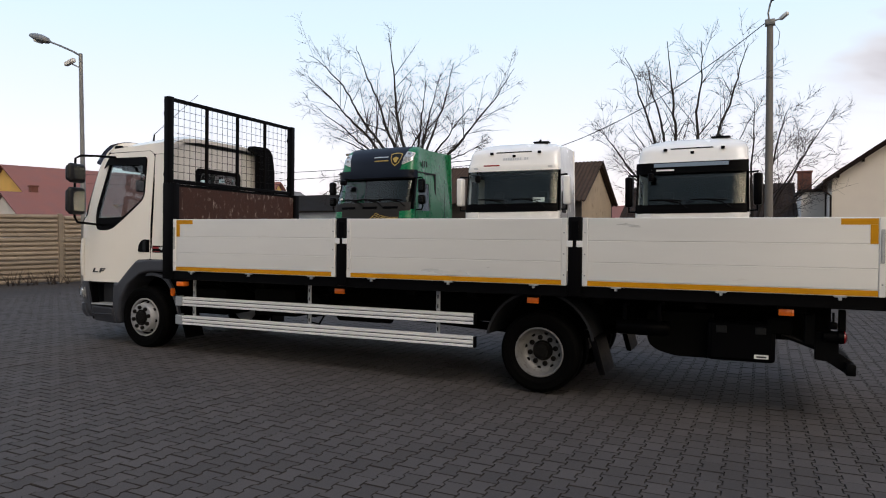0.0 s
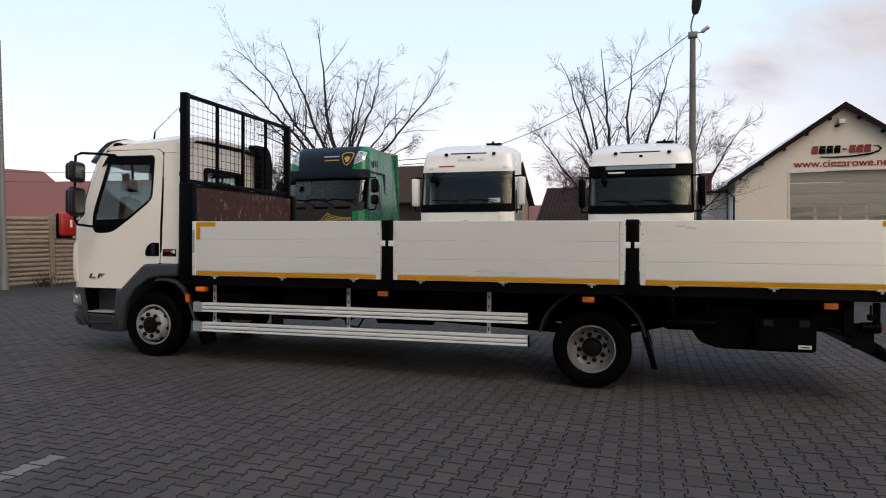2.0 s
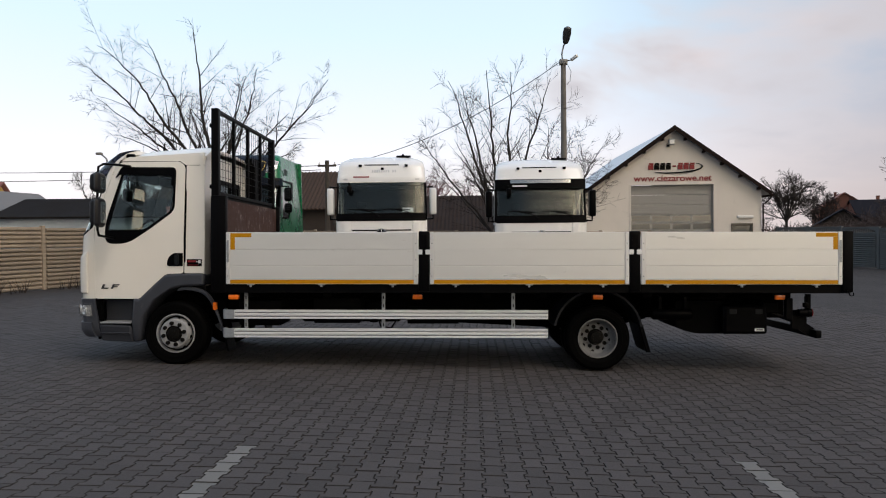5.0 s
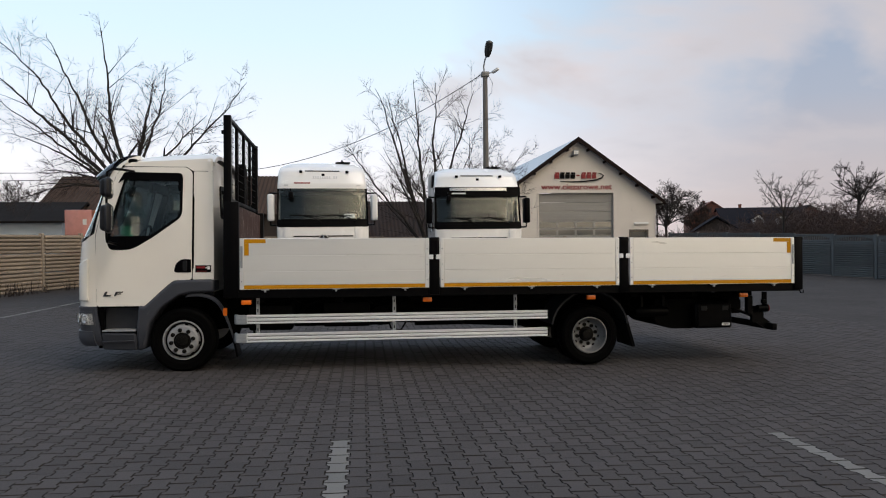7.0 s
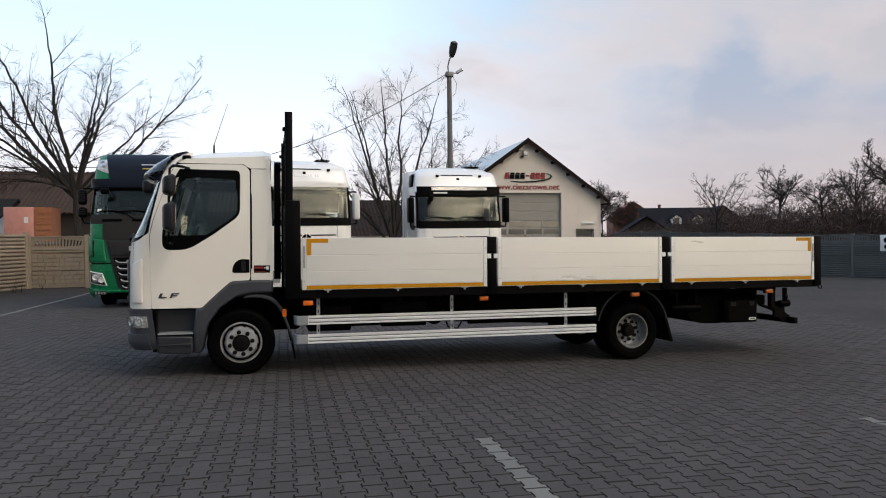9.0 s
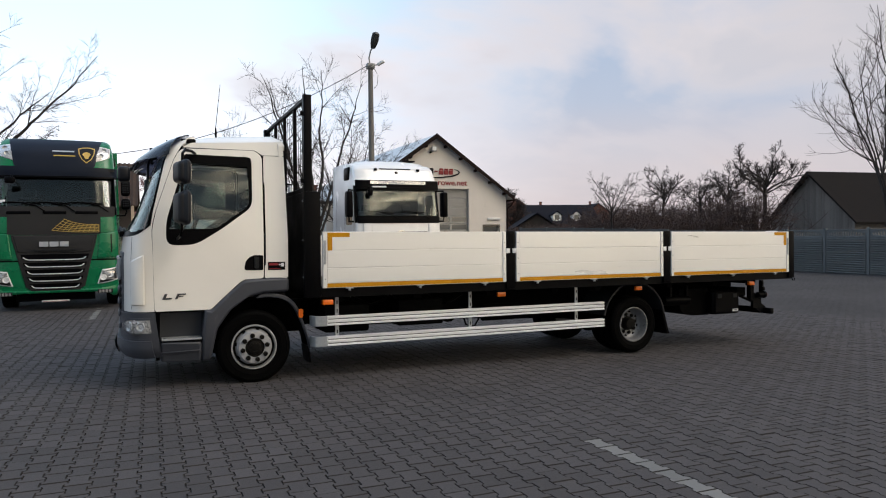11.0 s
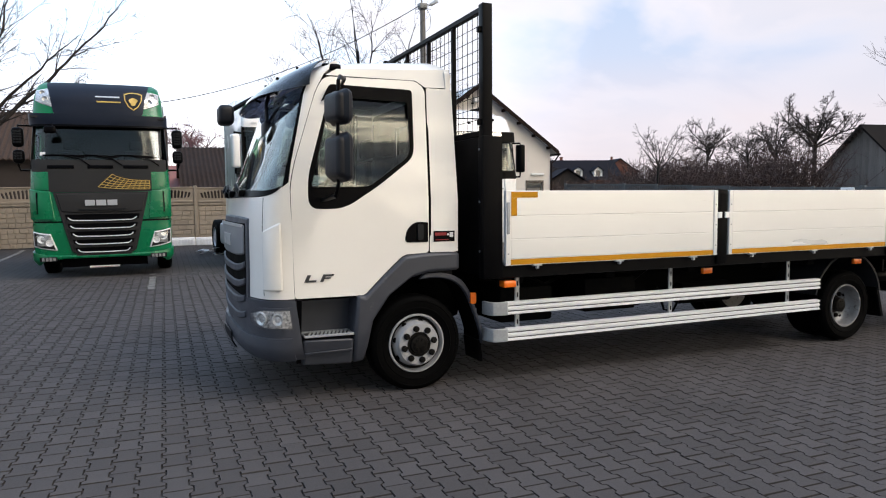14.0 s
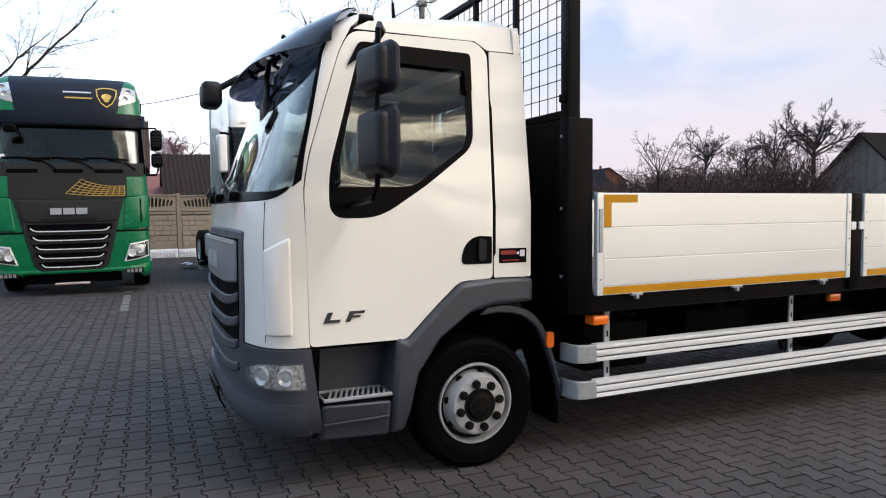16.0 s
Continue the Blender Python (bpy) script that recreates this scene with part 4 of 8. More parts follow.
    # solid black strip that paints the shaded gap between bumper and step
    bm = plate(B(), [(-1.098, 0.31), (-1.056, 0.31), (-1.056, 0.82), (-1.098, 0.82)], [], 0.10, lambda u, w, d, place=place: place(u, w, d - 0.012))
    part("bumper_gap", bm, BLACK_PLASTIC, truck, "black strip painted as the shaded gap beside the bumper", 0)
    # mudguard behind the front wheel
    bm = B()
    pts = [(0.07, 0.985), (0.22, 0.985), (0.37, 0.94), (0.47, 0.84), (0.54, 0.68), (0.60, 0.50), (0.64, 0.33)]
    pts = smooth_line(pts, 5)
    outline = pts + [(u - 0.05 * (1 - i / (1.5 * len(pts))), w - 0.05 * (1 - i / (len(pts) - 1))) for i, (u, w) in reversed(list(enumerate(pts)))]
    plate(bm, outline, [], 0.05, lambda u, w, d, place=place: place(u, w, d + 0.0))
    # inner width of the mudguard, its shade painted in as black
    dark_inner = plate(B(), outline, [], 0.30, lambda u, w, d, place=place: place(u, w, d + 0.052))
    part("arch_liner", dark_inner, DARK_UNDER, truck, "inner mudguard painted black for its shade")
    flap = plate(B(), [(0.60, 0.36), (0.628, 0.36), (0.66, 0.16), (0.635, 0.16)], [], 0.30, lambda u, w, d, place=place: place(u, w, d + 0.03))
    part("mud_flap", flap, BLACK_PLASTIC, truck, "black rubber mud flap", 0)
    mud = bevelled(part("mudguard", bm, GREY_PLASTIC, truck, "dark grey rear mudguard"), 0.012)
    bm = plate(B(), rounded([(0.50, 0.70), (0.55, 0.70), (0.55, 0.80), (0.50, 0.80)], 0.02), [], 0.03, lambda u, w, d, place=place: place(u - 0.01, w, d - 0.02))
    part("side_lamp", bm, ORANGE, mud, "orange side lamp")
    # mirrors on their arms
    sgn = -1 if not far else 1
    y_out = -0.33 if not far else 2 * YC + 0.33
    y_in = place(0, 1.7, 0)[1]
    bm = B()
    tube(bm, [(-0.66, place(0, 2.5, 0)[1], 2.52), (-0.72, (y_in * 0.5 + y_out * 0.5), 2.51), (-0.80, y_out - sgn * 0.06, 2.50), (-0.83, y_out, 2.46), (-0.84, y_out, 2.2), (-0.84, y_out, 1.70), (-0.85, y_out - sgn * 0.05, 1.63), (-0.86, y_in - sgn * 0.02, 1.60)], 0.016, 8)
    arm = part("mirror_arm", bm, BLACK_PLASTIC, truck, "black tubular mirror arm")
    turn = Matrix.Translation((-0.84, y_out, 0)) @ pose(0, 0, 0, 0, 0, -sgn * 14) @ Matrix.Translation((0.84, -y_out, 0))
    for z0, z1 in ((2.140, 2.392), (1.728, 2.085)):
        w = 0.15
        bm = box(B(), -0.91, -0.77, y_out - w, y_out + w, z0, z1, 0.055, 4)
        for v in bm.verts:      # the back of the shell is narrower
            if v.co.x < -0.84:
                v.co.y = y_out + (v.co.y - y_out) * 0.80
                v.co.z = (z0 + z1) / 2 + (v.co.z - (z0 + z1) / 2) * 0.86
        bmesh.ops.transform(bm, matrix=turn, verts=bm.verts)
        part("mirror_housing", bm, MIRROR_BLACK, arm, "black plastic mirror housing")
        bm = box(B(), -0.7695, -0.768, y_out - w + 0.05, y_out + w - 0.05, z0 + 0.05, z1 - 0.05)
        bmesh.ops.transform(bm, matrix=turn, verts=bm.verts)
        part("mirror_glass", bm, CHROME, arm, "mirror glass", 0)
    bm = B()
    box(bm, -0.81, -0.645, (0.21 if not far else 2.12), (0.21 if not far else 2.12) + 0.07, 2.640, 2.690, 0.02, 3)
    part("roof_lamp", bm, BLACK_PLASTIC, truck, "small black roof marker lamp")

# front of the cab
pil = lambda z: min(0.992, 0.990 - 0.10 * (z - 1.78) - 0.24 * max(0, z - 1.78) ** 2)
brow = lambda v: 1.625 + 0.14 * abs(v) ** 8       # the lower edge of the windscreen climbs at the corners
part("front_panel", nose.patch(B(), -1, 1, 0.832, lambda f: brow(2 * f - 1), 48, 14, thick=0.04, use_v=True), WHITE, truck)
part("header", nose.patch(B(), -1, 1, 2.50, lambda f: 2.755 - 0.115 * abs(2 * f - 1) ** 5, 40, 6, thick=0.05, use_v=True), WHITE, truck)
for s in (-1, 1):
    part("pillar", nose.patch(B(), *((pil, 1.0) if s > 0 else (-1.0, lambda z: -pil(z))), lambda f, s=s: brow(0.97 + 0.03 * (f if s > 0 else 1 - f)) + 0.002, 2.50, 6, 12, thick=0.05, use_v=True), WHITE, truck)
    part("screen_edge", nose.patch(B(), *((lambda z: pil(z) - 0.06, pil) if s > 0 else (lambda z: -pil(z), lambda z: 0.06 - pil(z))), lambda f, s=s: brow(0.915 + 0.055 * (f if s > 0 else 1 - f)) + 0.002, 2.50, 3, 12, off=0.002, thick=0.03, use_v=True), BLACK_PLASTIC, truck, "black windscreen edge")
    rise = (lambda f: 1.36 + 0.07 * f) if s > 0 else (lambda f: 1.43 - 0.07 * f)
    bevelled(part("corner_deflector", nose.patch(B(), *sorted((s * 0.68, s * 0.925)), 0.90, rise, 10, 10, off=0.026, thick=0.03, use_v=True, bow=0.012), WHITE, truck), 0.018, 3)
    part("panel_seam", nose.patch(B(), *sorted((s * 0.662, s * 0.668)), 0.86, 1.62, 1, 10, off=0.0015, thick=0.01, use_v=True), BLACK_PLASTIC, truck, "thin seam in the front panel", 0)
    part("corner_glass", nose.patch(B(), *sorted((s * 0.86, s * 0.955)), 1.86, 1.868, 4, 1, off=0.0015, thick=0.01, use_v=True), BLACK_PLASTIC, truck, "thin seam in the pillar", 0)
    inner = (lambda f: max(0, (f - 0.55) / 0.45)) if s < 0 else (lambda f: max(0, (0.45 - f) / 0.45))
    low = lambda g: (lambda f: 0.612 - g + 0.050 * inner(f) ** 2)
    high = lambda g: (lambda f: 0.748 + g - 0.038 * inner(f) ** 2)
    hl = part("headlight", nose.patch(B(), *sorted((s * 0.50, s * 0.962)), low(0), high(0), 16, 6, off=0.030, thick=0.02, use_v=True), BRICK_LENS, truck, "headlight with a chrome reflector")
    for a, r in ((0.64, 0.056), (0.84, 0.050)):
        q = nose.flat(s * a, 0.679)
        e = nose.flat(s * (a + 0.02), 0.679) - nose.flat(s * (a - 0.02), 0.679)
        nrm = Vector((e.y, -e.x, 0)).normalized() * 1
        bm = lathe(B(), [(r, 0.0), (r, 0.016), (r * 0.86, 0.018), (r * 0.5, 0.006), (0.001, 0.010)], 22, "z")
        d = nose_place(q + nrm) - nose_place(q)
        if d.x > 0:
            d = -d
        bmesh.ops.transform(bm, matrix=Matrix.Translation(nose_place(q) + d.normalized() * 0.030) @ d.to_track_quat("Z", "Y").to_matrix().to_4x4(), verts=bm.verts)
        part("reflector", bm, CLEAR_LENS, hl, "round lamp reflector")
    cover = part("lamp_cover", nose.patch(B(), *sorted((s * 0.49, s * 0.966)), low(0.008), high(0.007), 16, 6, off=0.056, thick=0.004, use_v=True, bow=0.010), LAMP_GLASS, hl, "clear lamp cover")
    cover.visible_shadow = False
    part("headlight_frame", nose.patch(B(), *sorted((s * 0.475, s * 0.978)), low(0.024), high(0.022), 18, 5, off=0.026, thick=0.04, use_v=True), GREY_PLASTIC, truck)
screen = part("windscreen", nose.patch(B(), lambda z: 0.059 - pil(z), lambda z: pil(z) - 0.059, lambda f: brow(0.915 * (2 * f - 1)) + 0.022, 2.49, 36, 14, off=-0.004, thick=0.006, use_v=True), GLASS, truck, "large curved windscreen")
screen.visible_shadow = False
part("cowl", nose.patch(B(), -0.89, 0.89, lambda f: brow(0.89 * (2 * f - 1)) + 0.002, lambda f: brow(0.89 * (2 * f - 1)) + 0.055 - 0.03 * abs(2 * f - 1) ** 3, 36, 2, off=0.010, thick=0.05, use_v=True), BLACK_PLASTIC, truck)
part("bumper", nose.patch(B(), -1, 1, 0.355, 0.824, 40, 10, off=0.02, thick=0.06, use_v=True), GREY_PLASTIC, truck, "dark grey plastic bumper")
part("bumper_lip", nose.patch(B(), -0.95, 0.95, 0.365, 0.53, 40, 5, off=0.045, thick=0.05, use_v=True, bow=0.015), GREY_PLASTIC, truck)
sag = lambda top, deep: (lambda f: top - deep * (1 - (2 * f - 1) ** 2))
narrow = lambda w: ((lambda z: -w + 0.10 * max(0, 1.0 - z)), (lambda z: w - 0.10 * max(0, 1.0 - z)))
bevelled(part("grille", nose.patch(B(), *narrow(0.80), sag(0.56, 0.06), sag(1.46, -0.015), 26, 12, off=0.014, thick=0.04), GREY_PLASTIC, truck, "dark grey grille frame"), 0.02, 3)
part("grille_back", nose.patch(B(), *narrow(0.735), sag(0.62, 0.06), 1.415, 26, 12, off=0.018, thick=0.02), DARK_UNDER, truck, "black depth of the grille")
bevelled(part("grille_panel", nose.patch(B(), -0.72, 0.72, sag(1.17, 0.03), 1.40, 24, 5, off=0.032, thick=0.03, bow=0.012), surf("silver_grey_panel", (0.22, 0.23, 0.25), 0.4, 0.3, var=0.06), truck, "silver-grey badge panel in the grille"), 0.012)
part("panel_edge", nose.patch(B(), -0.70, 0.70, sag(1.385, -0.004), sag(1.405, -0.004), 24, 1, off=0.044, thick=0.02), SILVER, truck, "thin silver strip over the badge panel")
for k in range(3):
    part("grille_mark", nose.patch(B(), -0.24 + 0.17 * k, -0.10 + 0.17 * k, 1.215, 1.315, 2, 2, off=0.050, thick=0.02), SILVER, truck, "plain silver badge mark")
for k in range(4):
    z = 1.09 - 0.135 * k
    bevelled(part("grille_slat", nose.patch(B(), *narrow(0.735), sag(z - 0.030, 0.06), sag(z + 0.022, 0.05), 24, 2, off=0.034, thick=0.05), GREY_PLASTIC, truck, "dark grey curved grille slat"), 0.01)
part("plate", nose.patch(B(), -0.26, 0.26, 0.36, 0.47, 8, 2, off=0.085, thick=0.012), BLACK_PLASTIC, truck, "dark empty number plate holder")
# windscreen wipers
for a in (-0.55, 0.05, 0.5):
    bm = B()
    p0, p1 = nose_place(nose.flat(nose.v_of(a, 1.66), 1.66)) + Vector((-0.03, 0, 0)), nose_place(nose.flat(nose.v_of(a + 0.45 if a < 0.4 else a + 0.3, 1.71), 1.71)) + Vector((-0.025, 0, 0))
    tube(bm, [p0, (p0 + p1) / 2 + Vector((-0.02, 0, 0.03)), p1 + Vector((0, 0, 0.02))], 0.014, 6)
    tube(bm, [p0 + Vector((0, 0, -0.02)), p0 + Vector((-0.03, 0.05, 0.03)), (p0 + p1) / 2 + Vector((-0.03, 0, 0.05))], 0.018, 6)
    box(bm, p0.x - 0.03, p0.x + 0.03, p0.y - 0.05, p0.y + 0.05, p0.z - 0.03, p0.z + 0.03, 0.012, 2)
    part("wiper", bm, BLACK_PLASTIC, truck, "black wiper")
# smoked sun visor
visor = Loft([(2.40, 1.07, 1.36, 0.84, 3.0), (2.48, 1.08, 1.32, 0.81, 3.0), (2.60, 1.07, 1.16, 0.76, 3.0), (2.70, 1.04, 0.96, 0.72, 3.0), (2.765, 0.98, 0.72, 0.58, 3.0)], nose_place)
part("sun_visor", visor.patch(B(), lambda z: 0.72 * max(0, z - 2.50) - 0.90, lambda z: 0.90 - 0.72 * max(0, z - 2.50), lambda f: 2.45 + 0.05 * abs(2 * f - 1) ** 6, lambda f: 2.765 - 0.06 * abs(2 * f - 1) ** 8, 40, 8, thick=0.008, use_v=True), SMOKED, truck, "dark smoked acrylic sun visor")
for a in (-0.62, -0.2, 0.2, 0.62):
    for z in (2.60, 2.695):
        p = nose_place(visor.flat(visor.v_of(a, z), z))
        part("visor_bolt", rod(B(), p + Vector((-0.007, 0, 0.008)), p + Vector((0.06, 0, -0.02)), 0.014, 10), BLACK_PLASTIC, truck)
# hanging kerb mirror at the far front corner and a front mirror
for yy, sz in ((1.75, 0.10),):
    bm = B()
    tube(bm, [(-1.02, yy, 2.66), (-1.18, yy + 0.04, 2.60), (-1.38, yy + 0.09, 2.49)], 0.024, 8)
    box(bm, -1.52, -1.36, yy - 0.03, yy + 0.20, 2.34, 2.53, 0.045, 3)
    part("kerb_mirror", bm, MIRROR_BLACK, truck, "black kerb mirror on a short arm")
bm = B()
tube(bm, [(-1.06, 1.0, 2.58), (-1.13, 1.0, 2.54), (-1.155, 1.0, 2.45), (-1.155, 1.0, 2.28)], 0.018, 8)
box(bm, -1.20, -1.11, 0.91, 1.09, 2.115, 2.30, 0.035, 3)
part("inner_mirror", bm, MIRROR_BLACK, truck, "black mirror hanging before the windscreen")
# roof: a cambered skin
bm = B()
nx, ny = 10, 16
rows, rows2 = [], []
for i in range(nx + 1):
    x = -0.70 + (0.36 + 0.70) * i / nx
    r1, r2 = [], []
    for j in range(ny + 1):
        v = -1 + 2 * j / ny
        half = 1.010
        front_drop = 0.035 * max(0, (-0.40 - x) / 0.30) ** 2
        back_drop = 0.04 * max(0, (x - 0.26) / 0.10) ** 2
        z = 2.640 + 0.070 * (x + 0.62) - 0.008 + 0.120 * (1 - abs(v) ** 6) - front_drop - back_drop + 0.02 * (1 - v * v)
        r1.append(bm.verts.new((x, YC + v * half, z))), r2.append(bm.verts.new((x, YC + v * half * 0.97, z - 0.05)))
    rows.append(r1), rows2.append(r2)
for i in range(nx):
    for j in range(ny):
        bm.faces.new((rows[i][j], rows[i][j + 1], rows[i + 1][j + 1], rows[i + 1][j]))
        bm.faces.new((rows2[i][j], rows2[i + 1][j], rows2[i + 1][j + 1], rows2[i][j + 1]))
for i in range(nx):
    for j in (0, ny):
        bm.faces.new((rows[i][j], rows[i + 1][j], rows2[i + 1][j], rows2[i][j]))
for j in range(ny):
    for i in (0, nx):
        bm.faces.new((rows[i][j], rows[i][j + 1], rows2[i][j + 1], rows2[i][j]))
part("roof", bm, WHITE, truck)
# back wall with its window
bm = plate(B(), rounded([(0.145, 1.0), (2.255, 1.0), (2.24, 2.70), (0.16, 2.70)], 0.06), [rounded([(0.66, 1.98), (1.50, 1.98), (1.50, 2.38), (0.66, 2.38)], 0.06)], 0.04, lambda u, w, d: (0.372 - d - 0.045 * max(0, w - 1.6), u, w))
back = part("back_wall", bm, WHITE, truck)
bm = plate(B(), rounded([(0.64, 1.96), (1.52, 1.96), (1.52, 2.40), (0.64, 2.40)], 0.07), [rounded([(0.71, 2.02), (1.45, 2.02), (1.45, 2.34), (0.71, 2.34)], 0.05)], 0.03, lambda u, w, d: (0.360 - d, u, w))
part("window_seal", bm, BLACK_PLASTIC, back)
bm = plate(B(), rounded([(0.71, 2.02), (1.45, 2.02), (1.45, 2.34), (0.71, 2.34)], 0.05), [], 0.005, lambda u, w, d: (0.343 - d, u, w))
rw = part("rear_window", bm, GLASS, back, "rear cab window")
rw.visible_shadow = False
# air intake behind the cab
bm = B()
plate(bm, rounded([(1.80, 1.1), (2.16, 1.1), (2.13, 2.50), (2.08, 2.74), (1.98, 2.83), (1.62, 2.82), (1.60, 2.76), (1.78, 2.70)], 0.05), [], 0.095, lambda u, w, d: (0.405 + d, u, w))
bevelled(part("air_intake", bm, BLACK_PLASTIC, truck, "black upright air intake"), 0.02, 3)
# aerial
bm = B()
rod(bm, (-0.38, 0.55, 2.74), (-0.38, 0.57, 2.88), 0.016, 8, 0.010)
rod(bm, (-0.38, 0.57, 2.88), (-0.24, 1.25, 3.55), 0.005, 5, 0.003)
part("aerial", bm, BLACK_PLASTIC, truck, "thin whip aerial")
# cab interior
bm = B()
box(bm, -1.25, 0.36, 0.18, 2.22, 0.95, 1.05)
box(bm, -1.2, -0.55, 0.6, 1.8, 1.05, 1.25, 0.05, 2)
part("cab_floor", bm, TRIM_IN, truck)
bm = B()
box(bm, -1.22, -0.86, 0.22, 2.18, 1.25, 1.62, 0.08, 3)
box(bm, -1.02, -0.84, 0.30, 0.95, 1.56, 1.72, 0.05, 3)
part("dashboard", bm, TRIM_IN, truck, "grey dashboard")
for y0 in (0.32, 1.02, 1.60):
    bm = B()
    box(bm, -0.42, 0.06, y0, y0 + 0.50, 1.28, 1.46, 0.05, 3)
    box(bm, 0.04, 0.18, y0 + 0.02, y0 + 0.48, 1.42, 2.02, 0.05, 3)
    box(bm, 0.06, 0.16, y0 + 0.12, y0 + 0.38, 2.04, 2.24, 0.04, 3)
    box(bm, -0.3, 0.0, y0 + 0.1, y0 + 0.4, 1.04, 1.30)
    part("seat", bm, SEAT, truck, "dark fabric seat")
bm = B()
c = Vector((-0.68, 0.60, 1.66))
ring = [c + Vector((0.09 * math.sin(a), 0.21 * math.cos(a), 0.19 * math.sin(a))) for a in (2 * math.pi * k / 28 for k in range(29))]
tube(bm, ring, 0.016, 8)
for a in (0.2, math.pi - 0.2, -math.pi / 2):
    rod(bm, c, c + Vector((0.09 * math.sin(a), 0.21 * math.cos(a), 0.19 * math.sin(a))), 0.014, 6)
rod(bm, c, c + Vector((-0.20, 0, -0.30)), 0.03, 8)
part("steering_wheel", bm, BLACK_PLASTIC, truck, "black steering wheel")
bm = B()
for y0 in (0.35, 1.25):
    box(bm, -0.80, -0.70, y0, y0 + 0.75, 2.36, 2.50, 0.03, 2)
part("sun_shade", bm, TRIM_IN, truck)

# dark linings inside the cab
bm = box(B(), -0.70, 0.30, 0.22, 2.18, 2.612, 2.632, 0.008, 1)
part("headliner", bm, TRIM_IN, truck)
bm = plate(B(), [(0.20, 1.05), (2.20, 1.05), (2.20, 2.61), (0.20, 2.61)], [[(0.72, 2.03), (1.44, 2.03), (1.44, 2.33), (0.72, 2.33)]], 0.01, lambda u, w, d: (0.300 - d, u, w))
part("back_lining", bm, TRIM_IN, truck)
for place in (near_side, far_side):
    bm = plate(B(), [(-1.08, 1.0), (-1.09, 1.72), (-0.80, 2.55), (0.09, 2.57), (0.09, 1.2), (-0.3, 1.07)], [PANE], 0.006, lambda u, w, d, place=place: place(u, w, d + 0.05))
    part("door_lining", bm, TRIM_IN, truck)

# the cab as drawn above, brought to its true length and height
CAB_X, CAB_Z = 0.92, 1.0
for ob in truck.children_recursive:
    for v in ob.data.vertices:
        if v.co.x < 0:
            v.co.x *= CAB_X
        if v.co.z > 0.4:
            v.co.z = 0.4 + (v.co.z - 0.4) * CAB_Z

# ---- wheels
TYRE = [(0.246, -0.100), (0.285, -0.116), (0.296, -0.1185), (0.299, -0.1225), (0.304, -0.1225), (0.307, -0.119), (0.335, -0.122), (0.352, -0.121), (0.355, -0.1245), (0.360, -0.124), (0.363, -0.1185), (0.372, -0.116), (0.392, -0.100), (0.399, -0.085), (0.402, -0.062), (0.390, -0.060), (0.390, -0.050), (0.402, -0.048), (0.403, -0.006),
        (0.391, -0.005), (0.391, 0.005), (0.403, 0.006), (0.402, 0.048), (0.390, 0.050), (0.390, 0.060), (0.402, 0.062), (0.399, 0.085), (0.392, 0.100), (0.372, 0.116), (0.335, 0.122), (0.285, 0.116), (0.246, 0.100)]
FRONT_RIM = [(0.244, 0.10), (0.250, -0.104), (0.246, -0.114), (0.236, -0.114), (0.229, -0.100), (0.222, -0.045), (0.208, -0.038), (0.196, -0.085), (0.184, -0.140), (0.172, -0.158), (0.100, -0.160), (0.090, -0.150), (0.088, 0.06)]
REAR_RIM = [(0.244, 0.10), (0.250, -0.104), (0.246, -0.114), (0.236, -0.114), (0.229, -0.100), (0.224, -0.030), (0.205, 0.012), (0.185, 0.030), (0.165, 0.040), (0.095, 0.040), (0.088, 0.06)]
tyre_me = mesh_of("tyre", lathe(B(), [(r + 0.004 * max(0, (r - 0.246) / 0.157), a) for r, a in TYRE], 64, "y", closed=True), RUBBER, 30)


